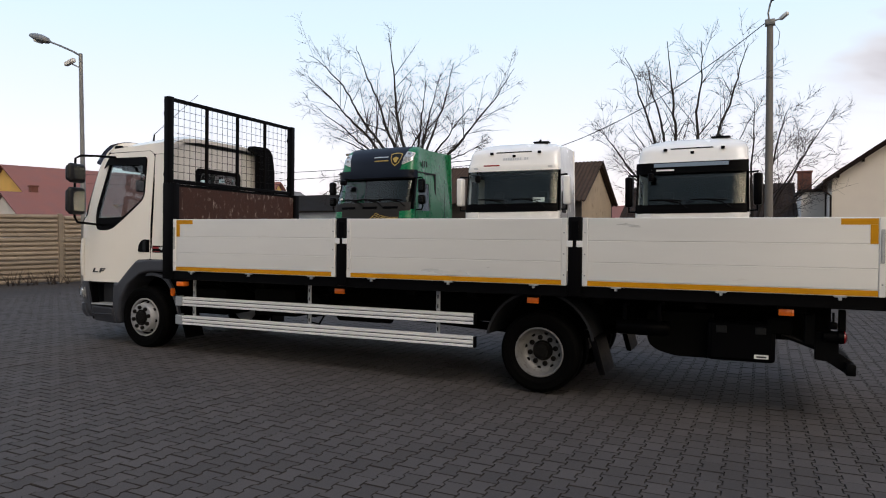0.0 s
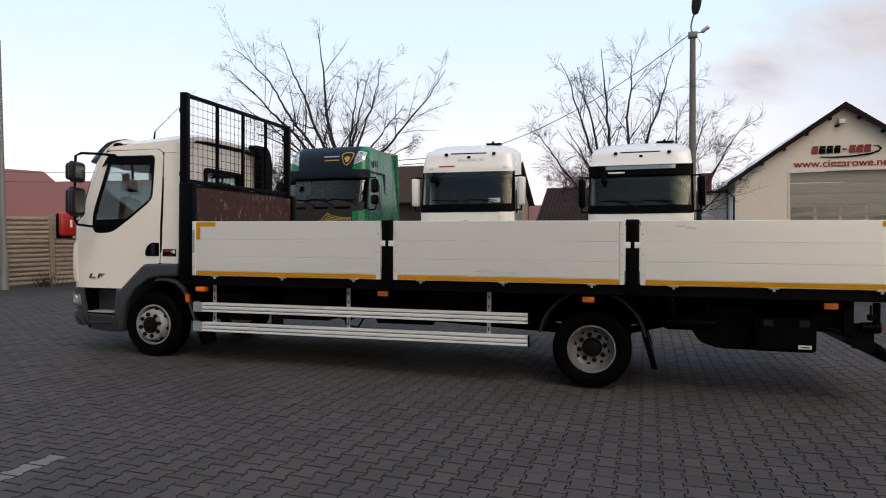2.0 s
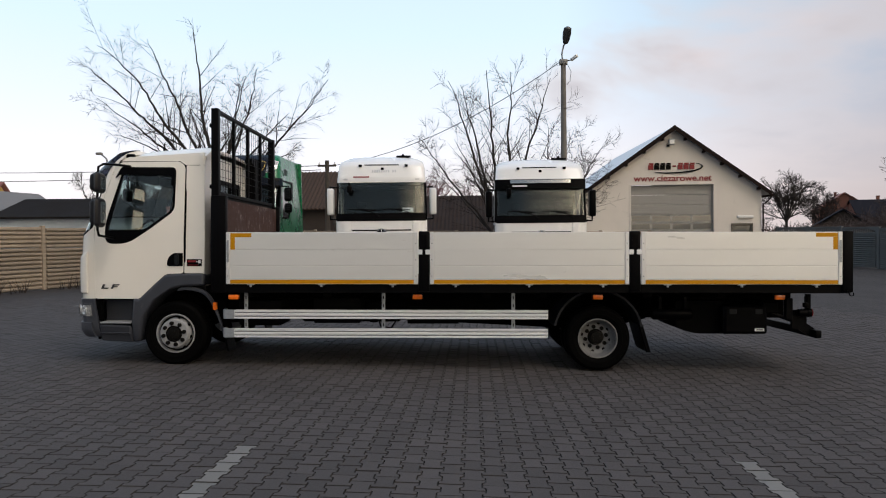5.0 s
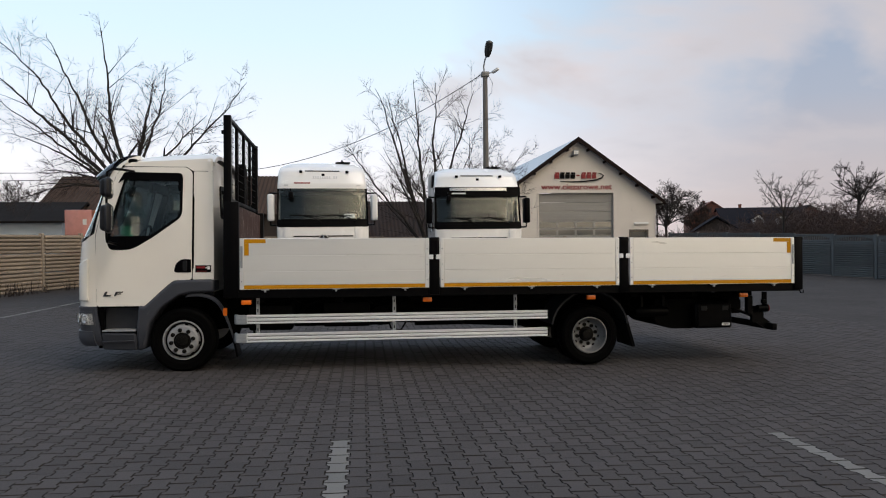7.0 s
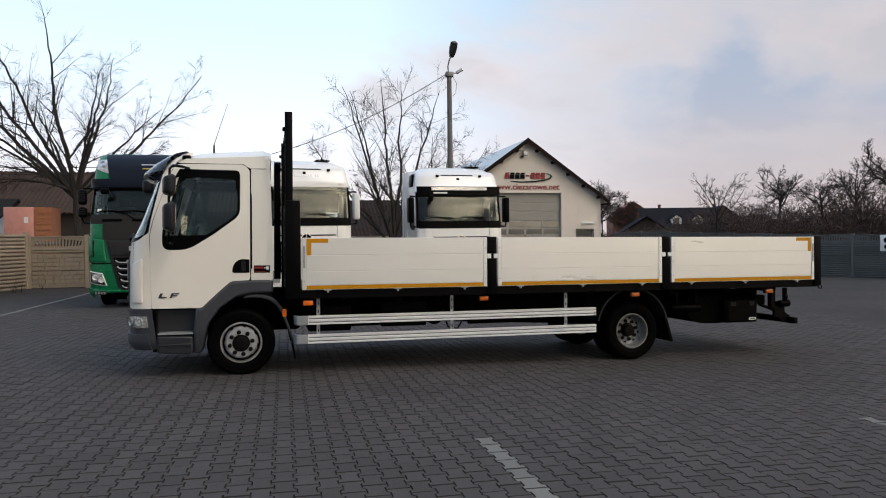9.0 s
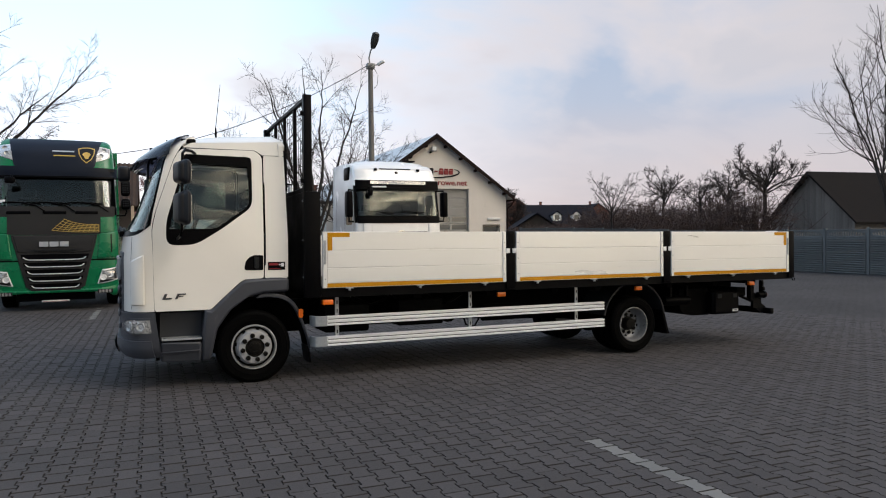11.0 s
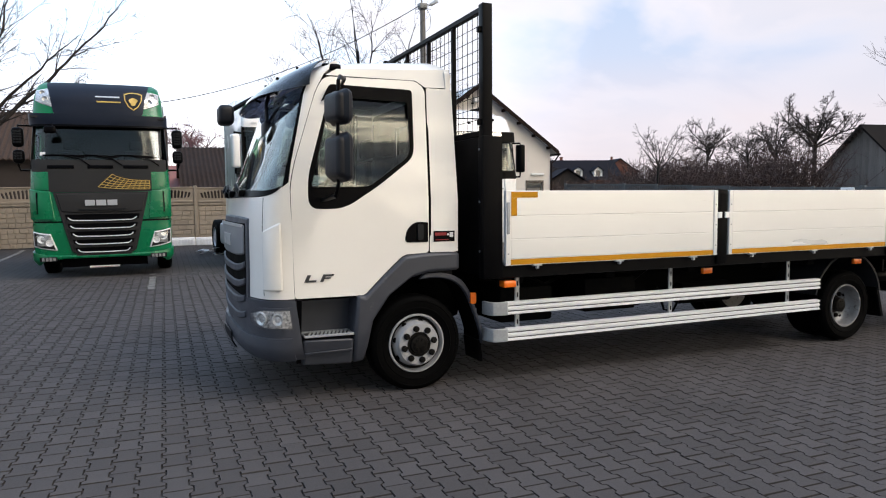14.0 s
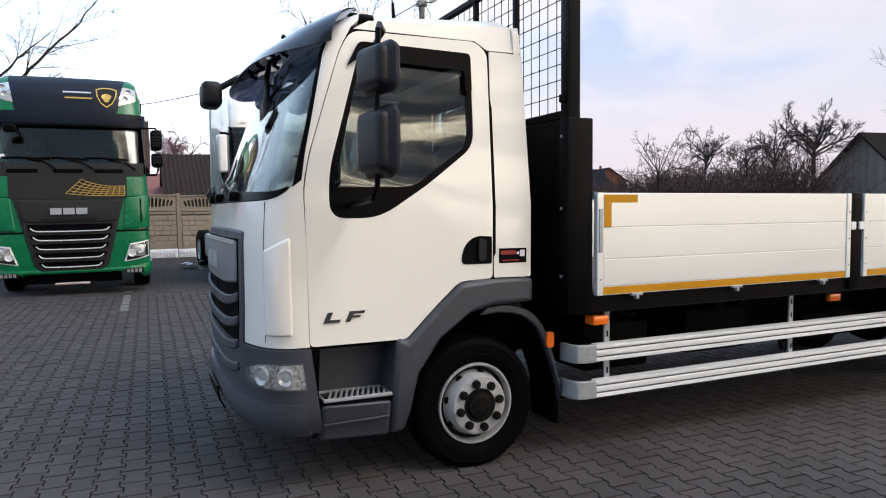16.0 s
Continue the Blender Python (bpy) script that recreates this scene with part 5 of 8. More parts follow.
def wheel(parent, profile, at, face, hub_out, outward=-1, label="silver steel wheel with eight nuts"):
    bm = B()
    lathe(bm, profile, 56, "y")
    w = part("wheel", bm, RIM if face < 0 else RIM_SHADED, parent, label, 25)
    if face < 0:
        bm = B()
        # a dark ring across the trough paints its shade
        lathe(bm, [(0.2265, -0.064), (0.2265, -0.058), (0.194, -0.058), (0.194, -0.064)], 48, "y", closed=True)
        part("rim_trough", bm, RIM_DARK, w, "dark ring painted as shade in the rim trough")
    w.matrix_basis = Matrix.Translation(at) @ (Matrix.Identity(4) if outward < 0 else pose(0, 0, 0, 0, 0, 180))
    t = new("tyre", tyre_me)
    t.parent = w
    t["label"] = "black rubber truck tyre"
    bm = B()
    lathe(bm, [(0.085, face + 0.06), (0.084, hub_out + 0.02), (0.075, hub_out), (0.03, hub_out - 0.006), (0.001, hub_out - 0.006)], 28, "y")
    for k in range(8):
        a = 2 * math.pi * (k + 0.5) / 8
        rod(bm, (0.045 * math.cos(a), hub_out, 0.045 * math.sin(a)), (0.045 * math.cos(a), hub_out - 0.014, 0.045 * math.sin(a)), 0.008, 6)
    part("hub", bm, RIM_DARK, w, "dark greasy hub")
    bm = lathe(B(), [(0.106, face + 0.03), (0.104, face - 0.003), (0.084, face - 0.002), (0.084, face + 0.03)], 32, "y", closed=True)
    part("hub_ring", bm, RIM_DARK, w, "dark ring round the hub")
    bm = B()
    rod(bm, (0, 0.02, 0), (0, -0.014, 0), 0.026, 12)
    rod(bm, (0, -0.012, 0), (0, -0.026, 0), 0.017, 6)
    nut_me = mesh_of("wheel_nut", bm, RIM_DARK)
    bm = B()
    rod(bm, (0, 0.006, 0), (0, -0.003, 0), 0.021, 14)
    hole_me = mesh_of("vent_hole", bm, DARK_UNDER)
    for k in range(8):
        a = 2 * math.pi * k / 8 + 0.2
        n = new("wheel_nut", nut_me)
        n.parent, n.matrix_basis = w, Matrix.Translation((0.134 * math.cos(a), face - 0.004, 0.134 * math.sin(a)))
        if face < 0:
            continue
        o = new("vent_hole", hole_me)
        a += math.pi / 8
        o.parent, o.matrix_basis = w, Matrix.Translation((0.184 * math.cos(a), face - 0.008, 0.184 * math.sin(a)))
    if face < 0:
        for k in range(8):
            a = 2 * math.pi * (k + 0.5) / 8 + 0.2
            o = new("vent_hole", hole_me)
            q = Vector((math.cos(a), 0, math.sin(a)))
            o.parent = w
            o.matrix_basis = Matrix.Translation(q * 0.194 + Vector((0, face + 0.062, 0))) @ (-(Vector((0, 1, 0)) + q * -1.3)).to_track_quat("-Y", "Z").to_matrix().to_4x4()
    return w


RX = 5.345     # rear axle
wheel(truck, FRONT_RIM, (0, 0.22, 0.395), -0.160, -0.178)
wheel(truck, FRONT_RIM, (0, 2.18, 0.395), -0.160, -0.178, 1)
for y, o in ((0.24, -1), (0.52, -1), (1.88, 1), (2.16, 1)):
    wheel(truck, REAR_RIM, (RX, y, 0.370), 0.04, -0.05, o, "silver deep-dish rear wheel")

# ---- chassis
RAKE = pose(0, 0, 0, 0, -0.30, 0)        # the empty bed stands a little higher at the rear


def bed_part(name, bm, mat, parent=None, label="", smooth=35):
    bmesh.ops.transform(bm, matrix=RAKE, verts=bm.verts)
    return part(name, bm, mat, parent or truck, label, smooth)


for y in (0.76, 1.56):
    bm = box(B(), -0.9, 7.95, y, y + 0.08, 0.54, 0.86, 0.008, 1)
    bed_part("chassis_rail", bm, DARK_UNDER, None, "black chassis rail")
for x in (0.9, 1.9, 2.9, 3.9, 4.6, 5.9, 6.8, 7.6):
    bed_part("cross_member", box(B(), x, x + 0.10, 0.05, 2.35, 0.86, 0.955, 0.005, 1), DARK_UNDER)
bm = B()
rod(bm, (RX, 0.3, 0.370), (RX, 2.1, 0.370), 0.07, 14)
lathe(bm, [(0.05, -0.24), (0.18, -0.14), (0.21, 0), (0.18, 0.14), (0.05, 0.24)], 20, "y", (RX, 1.2, 0.370))
part("rear_axle", bm, DARK_UNDER, truck, "black rear axle")
part("front_axle", rod(B(), (0, 0.3, 0.402), (0, 2.1, 0.402), 0.05, 12), DARK_UNDER, truck, "black front axle")
part("drive_shaft", rod(B(), (RX - 0.2, 1.2, 0.42), (0.6, 1.2, 0.62), 0.05, 12), DARK_UNDER, truck, "black drive shaft")
for y in (0.72, 1.56):
    for x0 in (0.0, RX):
        bm = B()
        pts = [(x0 - 0.75, y + 0.04, 0.60), (x0 - 0.35, y + 0.04, 0.50), (x0, y + 0.04, 0.47), (x0 + 0.35, y + 0.04, 0.50), (x0 + 0.75, y + 0.04, 0.60)]
        for a, b in zip(pts, pts[1:]):
            rod(bm, a, b, 0.04, 6)
        part("leaf_spring", bm, DARK_UNDER, truck)
bm = B()
box(bm, -0.85, 0.75, 0.85, 1.55, 0.45, 1.0, 0.06, 2)
box(bm, 0.8, 1.35, 0.12, 0.62, 0.50, 0.82, 0.03, 2)
part("engine_and_gearbox", bm, DARK_UNDER, truck)
bm = box(B(), 1.2, 2.75, 1.75, 2.33, 0.36, 0.86, 0.08, 3)
bed_part("fuel_tank", bm, DARK_UNDER, None, "dirty black fuel tank")
# added filler: hides the lit ground beyond, so the underside reads dark
bm = box(B(), 3.25, 4.30, 1.85, 2.33, 0.42, 0.86, 0.05, 3)
bed_part("storage_box", bm, DARK_UNDER, None, "added black box that keeps the view under the bed dark")
bm = box(B(), 1.75, 2.35, 0.18, 0.62, 0.52, 0.84, 0.02, 2)
bed_part("battery_box", bm, DARK_UNDER)
bed_part("air_tank", rod(B(), (2.5, 0.35, 0.64), (2.5, 0.70, 0.64), 0.13, 18), DARK_UNDER)
bed_part("air_tank", rod(B(), (2.95, 0.25, 0.62), (3.6, 0.25, 0.62), 0.11, 18), DARK_UNDER)
for k in range(4):
    bm = B()
    tube(bm, [(0.75 + 0.5 * k, 0.55, 0.88), (1.0 + 0.5 * k, 0.5, 0.80 - 0.03 * k), (1.3 + 0.5 * k, 0.55, 0.86)], 0.018, 6)
    bed_part("hose", bm, BLACK_PLASTIC)
bm = B()
tube(bm, [(2.55, 0.10, 0.72), (2.62, 0.08, 0.50), (2.75, 0.1, 0.47), (2.85, 0.1, 0.62)], 0.012, 6)
bed_part("hose", bm, BLACK_PLASTIC)
# rear mudguards
for y0, y1 in ((0.10, 0.66), (1.74, 2.30)):
    bm = B()
    arc = [(RX + 0.56 * math.cos(a), 0.43 + 0.56 * math.sin(a)) for a in (radians(d) for d in range(10, 171, 10))]
    inner = [(RX + 0.535 * math.cos(a), 0.43 + 0.535 * math.sin(a)) for a in (radians(d) for d in range(170, 9, -10))]
    extrude(bm, [(x, z) for x, z in arc + inner], y0, y1, "y")
    mg = part("mudguard", bm, surf("black_mudguard_plastic", (0.016, 0.017, 0.02), 0.55, spec=0.2), truck, "black rear mudguard")
    bm = box(B(), RX + 0.50, RX + 0.56, y0 + 0.02, y1 - 0.02, 0.20, 0.56, 0.01, 1)
    for v in bm.verts:
        if v.co.z < 0.4:
            v.co.x += 0.10
    part("mud_flap", bm, BLACK_PLASTIC, mg, "black rubber mud flap")
# tank, tool box and tow hitch at the rear
bm = lathe(B(), [(0.02, -0.25), (0.065, -0.245), (0.078, -0.22), (0.080, 0.0), (0.078, 0.22), (0.065, 0.245), (0.02, 0.25)], 24, "x", (6.32, 0.33, 0.635))
for x in (6.16, 6.48):
    box(bm, x - 0.02, x + 0.02, 0.25, 0.60, 0.70, 0.86, 0.004, 1)
bed_part("air_tank", bm, BLACK_PLASTIC, None, "black cylindrical air tank")
bm = extrude(B(), rounded([(6.37, 0.80), (6.37, 0.50), (6.45, 0.43), (6.62, 0.385), (6.96, 0.385), (6.96, 0.80)], [0.02, 0.05, 0.08, 0.06, 0.01, 0.01]), 0.30, 1.25, "y")
bed_part("water_tank", bm, DARK_UNDER, None, "black moulded tank under the bed")
bm = box(B(), 6.91, 7.47, 0.16, 0.62, 0.395, 0.755, 0.035, 3)
tb = bed_part("tool_box", bm, BLACK_PLASTIC, None, "black plastic tool box")
bm = box(B(), 6.945, 7.44, 0.146, 0.159, 0.425, 0.74, 0.008, 1)
bed_part("lid", bm, BLACK_PLASTIC, tb)
for x in (7.03, 7.35):
    bed_part("latch", box(B(), x - 0.045, x + 0.045, 0.134, 0.145, 0.65, 0.715, 0.006, 1), ANTHRACITE, tb, "dark lid latch", 0)
bm = box(B(), 7.300, 7.415, 0.136, 0.145, 0.437, 0.472)
lab = bed_part("box_label", bm, PAPER, tb, "small white label", 0)
bed_part("label_bar", box(B(), 7.318, 7.397, 0.134, 0.1355, 0.447, 0.461), BADGE, lab, "plain dark lettering bar", 0)
bm = box(B(), 7.40, 7.60, 0.15, 2.25, 0.66, 0.80, 0.015, 1)
bed_part("rear_cross_beam", bm, DARK_UNDER, None, "black rear cross beam")
for y in (0.16, 2.20):          # side plate, slanted strut and hanger
    bm = plate(B(), [(7.77, 0.70), (7.95, 0.70), (7.95, 0.535), (8.06, 0.46), (8.06, 0.375), (8.00, 0.365), (7.86, 0.455), (7.77, 0.465)], [], 0.05, lambda u, w, d, y=y: (u, y + d, w))
    box(bm, 7.69, 7.772, y - 0.02, y + 0.06, 0.585, 0.85, 0.006, 1)
    rod(bm, (7.52, y + 0.03, 0.66), (7.80, y + 0.03, 0.56), 0.024, 8)
    box(bm, 7.945, 8.00, y - 0.01, y + 0.05, 0.66, 0.90, 0.008, 1)
    bed_part("underrun_bracket", bm, BLACK_STEEL, None, "black slanted underrun bracket")
bm = box(B(), 7.99, 8.065, 0.02, 2.38, 0.365, 0.462, 0.012, 2)
bed_part("underrun_bar", bm, BLACK_STEEL, None, "black rear underrun bar")
for y in (0.13, 2.27):
    bm = lathe(B(), [(0.02, -0.11), (0.045, -0.10), (0.050, 0.0), (0.058, 0.01), (0.058, 0.05)], 20, "x", (7.93, y, 0.672))
    lm = bed_part("rear_lamp", bm, BLACK_PLASTIC, None, "round black rear lamp on a rubber arm")
    bm = lathe(B(), [(0.001, 0.078), (0.035, 0.074), (0.053, 0.060), (0.055, 0.048)], 20, "x", (7.93, y, 0.672))
    bed_part("lens", bm, RED_LENS, lm, "red lens")
bm = B()
rod(bm, (7.90, 0.10, 0.80), (7.90, 0.10, 0.88), 0.010, 6)
box(bm, 7.87, 7.93, 0.06, 0.12, 0.74, 0.80, 0.014, 2)
bed_part("outline_lamp", bm, BLACK_PLASTIC)
bm = box(B(), 7.46, 7.86, 1.05, 1.35, 0.58, 0.80, 0.03, 2)
bed_part("tow_block", bm, DARK_UNDER)

# ---- the bed
bm = box(B(), 0.70, 8.33, -0.044, YW + 0.044, 1.0, 1.06)
bed_part("bed_floor", bm, surf("worn_bed_plywood", (0.10, 0.075, 0.055), 0.8, var=0.25, scale=3, grain=40), None, "worn plywood bed floor")
for y0, y1 in ((-0.085, -0.045), (YW + 0.045, YW + 0.085)):
    bm = box(B(), 0.54, 8.36, y0, y1, 0.925, 1.045, 0.008, 1)
    bed_part("side_rail", bm, BLACK_STEEL, None, "black steel side rail")
bm = box(B(), 8.331, 8.37, -0.05, YW + 0.05, 0.925, 1.06, 0.008, 1)
bed_part("rear_rail", bm, BLACK_STEEL)
ZB, ZT = 1.035, 1.675


def drop_side(u0, u1, far, first, last):
    """One aluminium drop side: three ribbed planks, end caps, tape along the foot, latches."""
    ya, yb = (-0.118, -0.088) if not far else (YW + 0.088, YW + 0.118)
    out = -1 if not far else 1
    yo = ya if not far else yb

    def slab(x0, x1, z0, z1, proud, deep, bev=0.0):
        a, b = yo + out * proud, yo + out * (proud - deep)
        return box(B(), x0, x1, min(a, b), max(a, b), z0, z1, bev, 1)

    root = bed_part("drop_side", slab(u0 + 0.012, u1 - 0.012, ZB + 0.01, ZT - 0.01, -0.008, 0.02), ALU, None, "white aluminium drop side", 0)
    hts = [ZB + 0.055, ZB + 0.225, ZB + 0.425, ZT]
    for z0, z1 in zip(hts, hts[1:]):
        bm = slab(u0 + 0.05, u1 - 0.05, z0 + 0.0015, z1 - 0.0015, 0.0, 0.030, 0.004)
        bed_part("plank", bm, ALU, root, "", 0)
    bed_part("foot_profile", slab(u0 + 0.05, u1 - 0.05, ZB, ZB + 0.053, -0.002, 0.03, 0.003), ALU, root, "", 0)
    for a, b in ((u0, u0 + 0.048), (u1 - 0.048, u1)):
        bed_part("end_cap", slab(a, b, ZB, ZT, 0.006, 0.04, 0.004), ALU, root, "", 0)
        for z in (ZB + 0.10, ZB + 0.30, ZB + 0.50):
            bed_part("rivet", rod(B(), ((a + b) / 2, yo + out * 0.004, z), ((a + b) / 2, yo + out * 0.010, z), 0.007, 8), STEEL, root)
    bed_part("reflective_tape", slab(u0 + 0.05, u1 - 0.05, ZB + 0.006, ZB + 0.052, 0.0005, 0.002), YELLOW, root, "amber reflective tape", 0)
    if first or last:
        s = 1 if first else -1
        c = u0 + 0.055 if first else u1 - 0.055
        lo, hi = sorted((c, c + s * 0.26))
        bed_part("reflective_tape", slab(lo, hi, ZT - 0.062, ZT - 0.012, 0.0025, 0.002), YELLOW, root, "amber corner tape", 0)
        lo, hi = sorted((c, c + s * 0.055))
        bed_part("reflective_tape", slab(lo, hi, ZT - 0.215, ZT - 0.063, 0.0025, 0.002), YELLOW, root, "amber corner tape", 0)
        lo, hi = sorted((c - s * 0.045, c - s * 0.018))
        bed_part("latch", slab(lo, hi, ZT - 0.37, ZT - 0.10, 0.014, 0.014, 0.003), STEEL, root, "steel latch strip", 0)
    n = 3
    for k in range(n):
        x = u0 + (u1 - u0) * (0.13 + 0.37 * k)
        bm = slab(x - 0.045, x + 0.045, ZB - 0.012, ZB + 0.004, 0.018, 0.03, 0.003)
        a, b = yo + out * 0.02, yo - out * 0.01
        box(bm, x - 0.012, x + 0.012, min(a, b), max(a, b), ZB - 0.035, ZB - 0.01, 0.003, 1)
        bed_part("hinge", bm, STEEL, root, "steel hinge", 0)
    return root


EDGES = [(0.73, 3.10), (3.25, 5.675), (5.825, 8.235)]
for far in (False, True):
    for i, (a, b) in enumerate(EDGES):
        drop_side(a, b, far, i == 0, i == 2)
    y0, y1 = (-0.115, -0.045) if not far else (YW + 0.045, YW + 0.115)
    for a, b in ((3.11, 3.24), (5.685, 5.815), (8.245, 8.37)):
        bm = box(B(), a, b, y0, y1, 0.94, ZT + 0.01, 0.012, 2)
        post = bed_part("bed_post", bm, BLACK_STEEL, None, "black steel stake post")
        if a < 8:
            yy = (-0.128, -0.112) if not far else (YW + 0.112, YW + 0.128)
            for c in (a + 0.018, b - 0.018):
                bed_part("clasp", box(B(), c - 0.028, c + 0.028, *yy, ZT - 0.275, ZT - 0.215, 0.004, 1), ALU_BARE, post, "bright clasp", 0)
            bm = B()
            yy = (-0.119, -0.114) if not far else (YW + 0.114, YW + 0.119)
            box(bm, a + 0.03, b - 0.03, *yy, ZT - 0.21, ZT - 0.03, 0.002, 1)
            bed_part("post_plate", bm, BLACK_PLASTIC, post)
        else:
            bm = B()
            tube(bm, [(8.30, y0, 0.96), (8.33, y0, 0.90), (8.37, y0, 0.90), (8.37, y0, 0.94)], 0.008, 6)
            bed_part("hook", bm, BLACK_STEEL, post)
bm = B()
for k in range(3):
    box(bm, 8.37, 8.40, 0.06, YW - 0.06, ZB + 0.2 * k + 0.02, ZB + 0.2 * k + 0.215, 0.004, 1)
bed_part("tail_board", bm, ALU, None, "white aluminium tail board", 0)

# headboard
for y0, y1 in ((-0.09, -0.01), (YW + 0.01, YW + 0.09)):
    bm = box(B(), 0.535, 0.625, y0, y1, 0.93, 3.215, 0.006, 2)
    post = bed_part("headboard_post", bm, BLACK_STEEL, None, "black steel headboard post")
    bm = box(B(), 0.53, 0.715, y0 - 0.008, y1 + 0.008, 0.93, 2.13, 0.008, 2)
    bed_part("post_box", bm, BLACK_STEEL, post)
    for z in (2.22, 2.98):
        bed_part("bracket", box(B(), 0.505, 0.545, y0 + 0.02, y1 - 0.02, z, z + 0.05, 0.006, 1), BLACK_STEEL, post)
bm = box(B(), 0.64, 0.665, -0.005, YW + 0.005, 1.06, 2.09)
bed_part("headboard_panel", bm, PLY, None, "scuffed brown plywood headboard", 0)
bm = box(B(), 0.56, 0.60, -0.005, YW + 0.005, 0.95, 2.13, 0.004, 1)
hb = bed_part("headboard_sheet", bm, BLACK_STEEL, None, "black steel headboard sheet", 0)
for y in (-0.03, YW + 0.03):
    for z in (1.16, 1.58, 2.02):
        bed_part("rivet", rod(B(), (0.524, y, z), (0.532, y, z), 0.010, 8), STEEL, hb)
bm = B()
box(bm, 0.56, 0.61, -0.005, YW + 0.005, 3.165, 3.21, 0.006, 1)
box(bm, 0.56, 0.61, -0.005, YW + 0.005, 2.135, 2.185, 0.006, 1)
frame_ob = bed_part("mesh_frame", bm, BLACK_STEEL, None, "black headboard frame")
for k in (1, 2, 3):
    y = YW * k / 4
    bed_part("mesh_bar", box(B(), 0.565, 0.605, y - 0.018, y + 0.018, 2.186, 3.164, 0.004, 1), BLACK_STEEL, frame_ob)
bm = B()
for i in range(1, 24):
    rod(bm, (0.582, YW * i / 24, 2.17), (0.582, YW * i / 24, 3.18), 0.0032, 5)
for i in range(1, 10):
    z = 2.185 + 0.098 * i
    rod(bm, (0.588, 0, z), (0.588, YW, z), 0.0032, 5)
bed_part("wire_mesh", bm, BLACK_STEEL, frame_ob, "black wire mesh")

# side guards: two ribbed aluminium rails on upright brackets
for far in (False, True):
    def gy(d):
        return d if not far else YW - d
    for z0 in (0.595, 0.362):
        bm = B()
        prof = [(0.03, 0.0), (-0.03, 0.004), (-0.03, 0.020), (-0.016, 0.025), (-0.016, 0.040), (-0.03, 0.045), (-0.03, 0.066), (-0.016, 0.071), (-0.016, 0.086), (-0.03, 0.091), (-0.03, 0.108), (0.03, 0.112)]
        extrude(bm, [(gy(u), z0 + w) for u, w in prof], 0.80, 4.705, "x")
        rail = bed_part("side_guard", bm, ALU_BARE, None, "ribbed aluminium side guard", 30)
        # dark strips inside the grooves paint the shade of each recess
        for zz in (0.027, 0.073):
            ya, yb = gy(-0.0180), gy(-0.0163)
            bed_part("rail_groove", box(B(), 0.81, 4.695, min(ya, yb), max(ya, yb), z0 + zz, z0 + zz + 0.007), GREY_PLASTIC, rail, "dark strip painted as shade in the rail groove", 0)
        bm = B()
        nose_pts = [(0.80, -0.032), (0.72, -0.030), (0.665, -0.012), (0.64, 0.03), (0.63, 0.14), (0.66, 0.14), (0.67, 0.045), (0.69, 0.018), (0.73, 0.0), (0.80, -0.002)]
        extrude(bm, [(x, gy(y)) for x, y in nose_pts], z0 - 0.002, z0 + 0.114, "z")
        bevelled(bed_part("end_piece", bm, STEEL, rail, "grey curved end piece"), 0.006)
        bm = box(B(), 4.705, 4.72, min(gy(-0.032), gy(0.032)), max(gy(-0.032), gy(0.032)), z0 - 0.002, z0 + 0.114)
        bed_part("end_cap", bm, BLACK_PLASTIC, rail, "black end cap", 0)
    for x in (0.93, 2.66, 4.28):
        bm = box(B(), x - 0.022, x + 0.022, min(gy(0.032), gy(0.05)), max(gy(0.032), gy(0.05)), 0.36, 0.93, 0.004, 1)
        br = bed_part("guard_bracket", bm, STEEL, None, "galvanised upright bracket")
        for z in (0.42, 0.52, 0.66, 0.76, 0.86):
            a, b = gy(0.0315), gy(0.029)
            bed_part("slot", box(B(), x - 0.006, x + 0.006, min(a, b), max(a, b), z - 0.02, z + 0.02), BLACK_PLASTIC, br, "", 0)
    for x in (0.80, 3.09, 5.32, 7.54):
        out = -0.075 if x < 1 else -0.02
        bm = box(B(), x - 0.06, x + 0.06, min(gy(out), gy(0.02)), max(gy(out), gy(0.02)), 0.842, 0.900, 0.008, 2)
        mk = bed_part("side_marker", bm, ORANGE, None, "orange side marker lamp")
        bm = box(B(), x - 0.065, x + 0.065, min(gy(0.02), gy(0.05)), max(gy(0.02), gy(0.05)), 0.838, 0.93)
        bed_part("bracket", bm, BLACK_STEEL, mk, "", 0)

# ---------------------------------------------------------------- parked tractor units


def tractor_place(q):
    return Vector((q.x, -q.y, q.z))


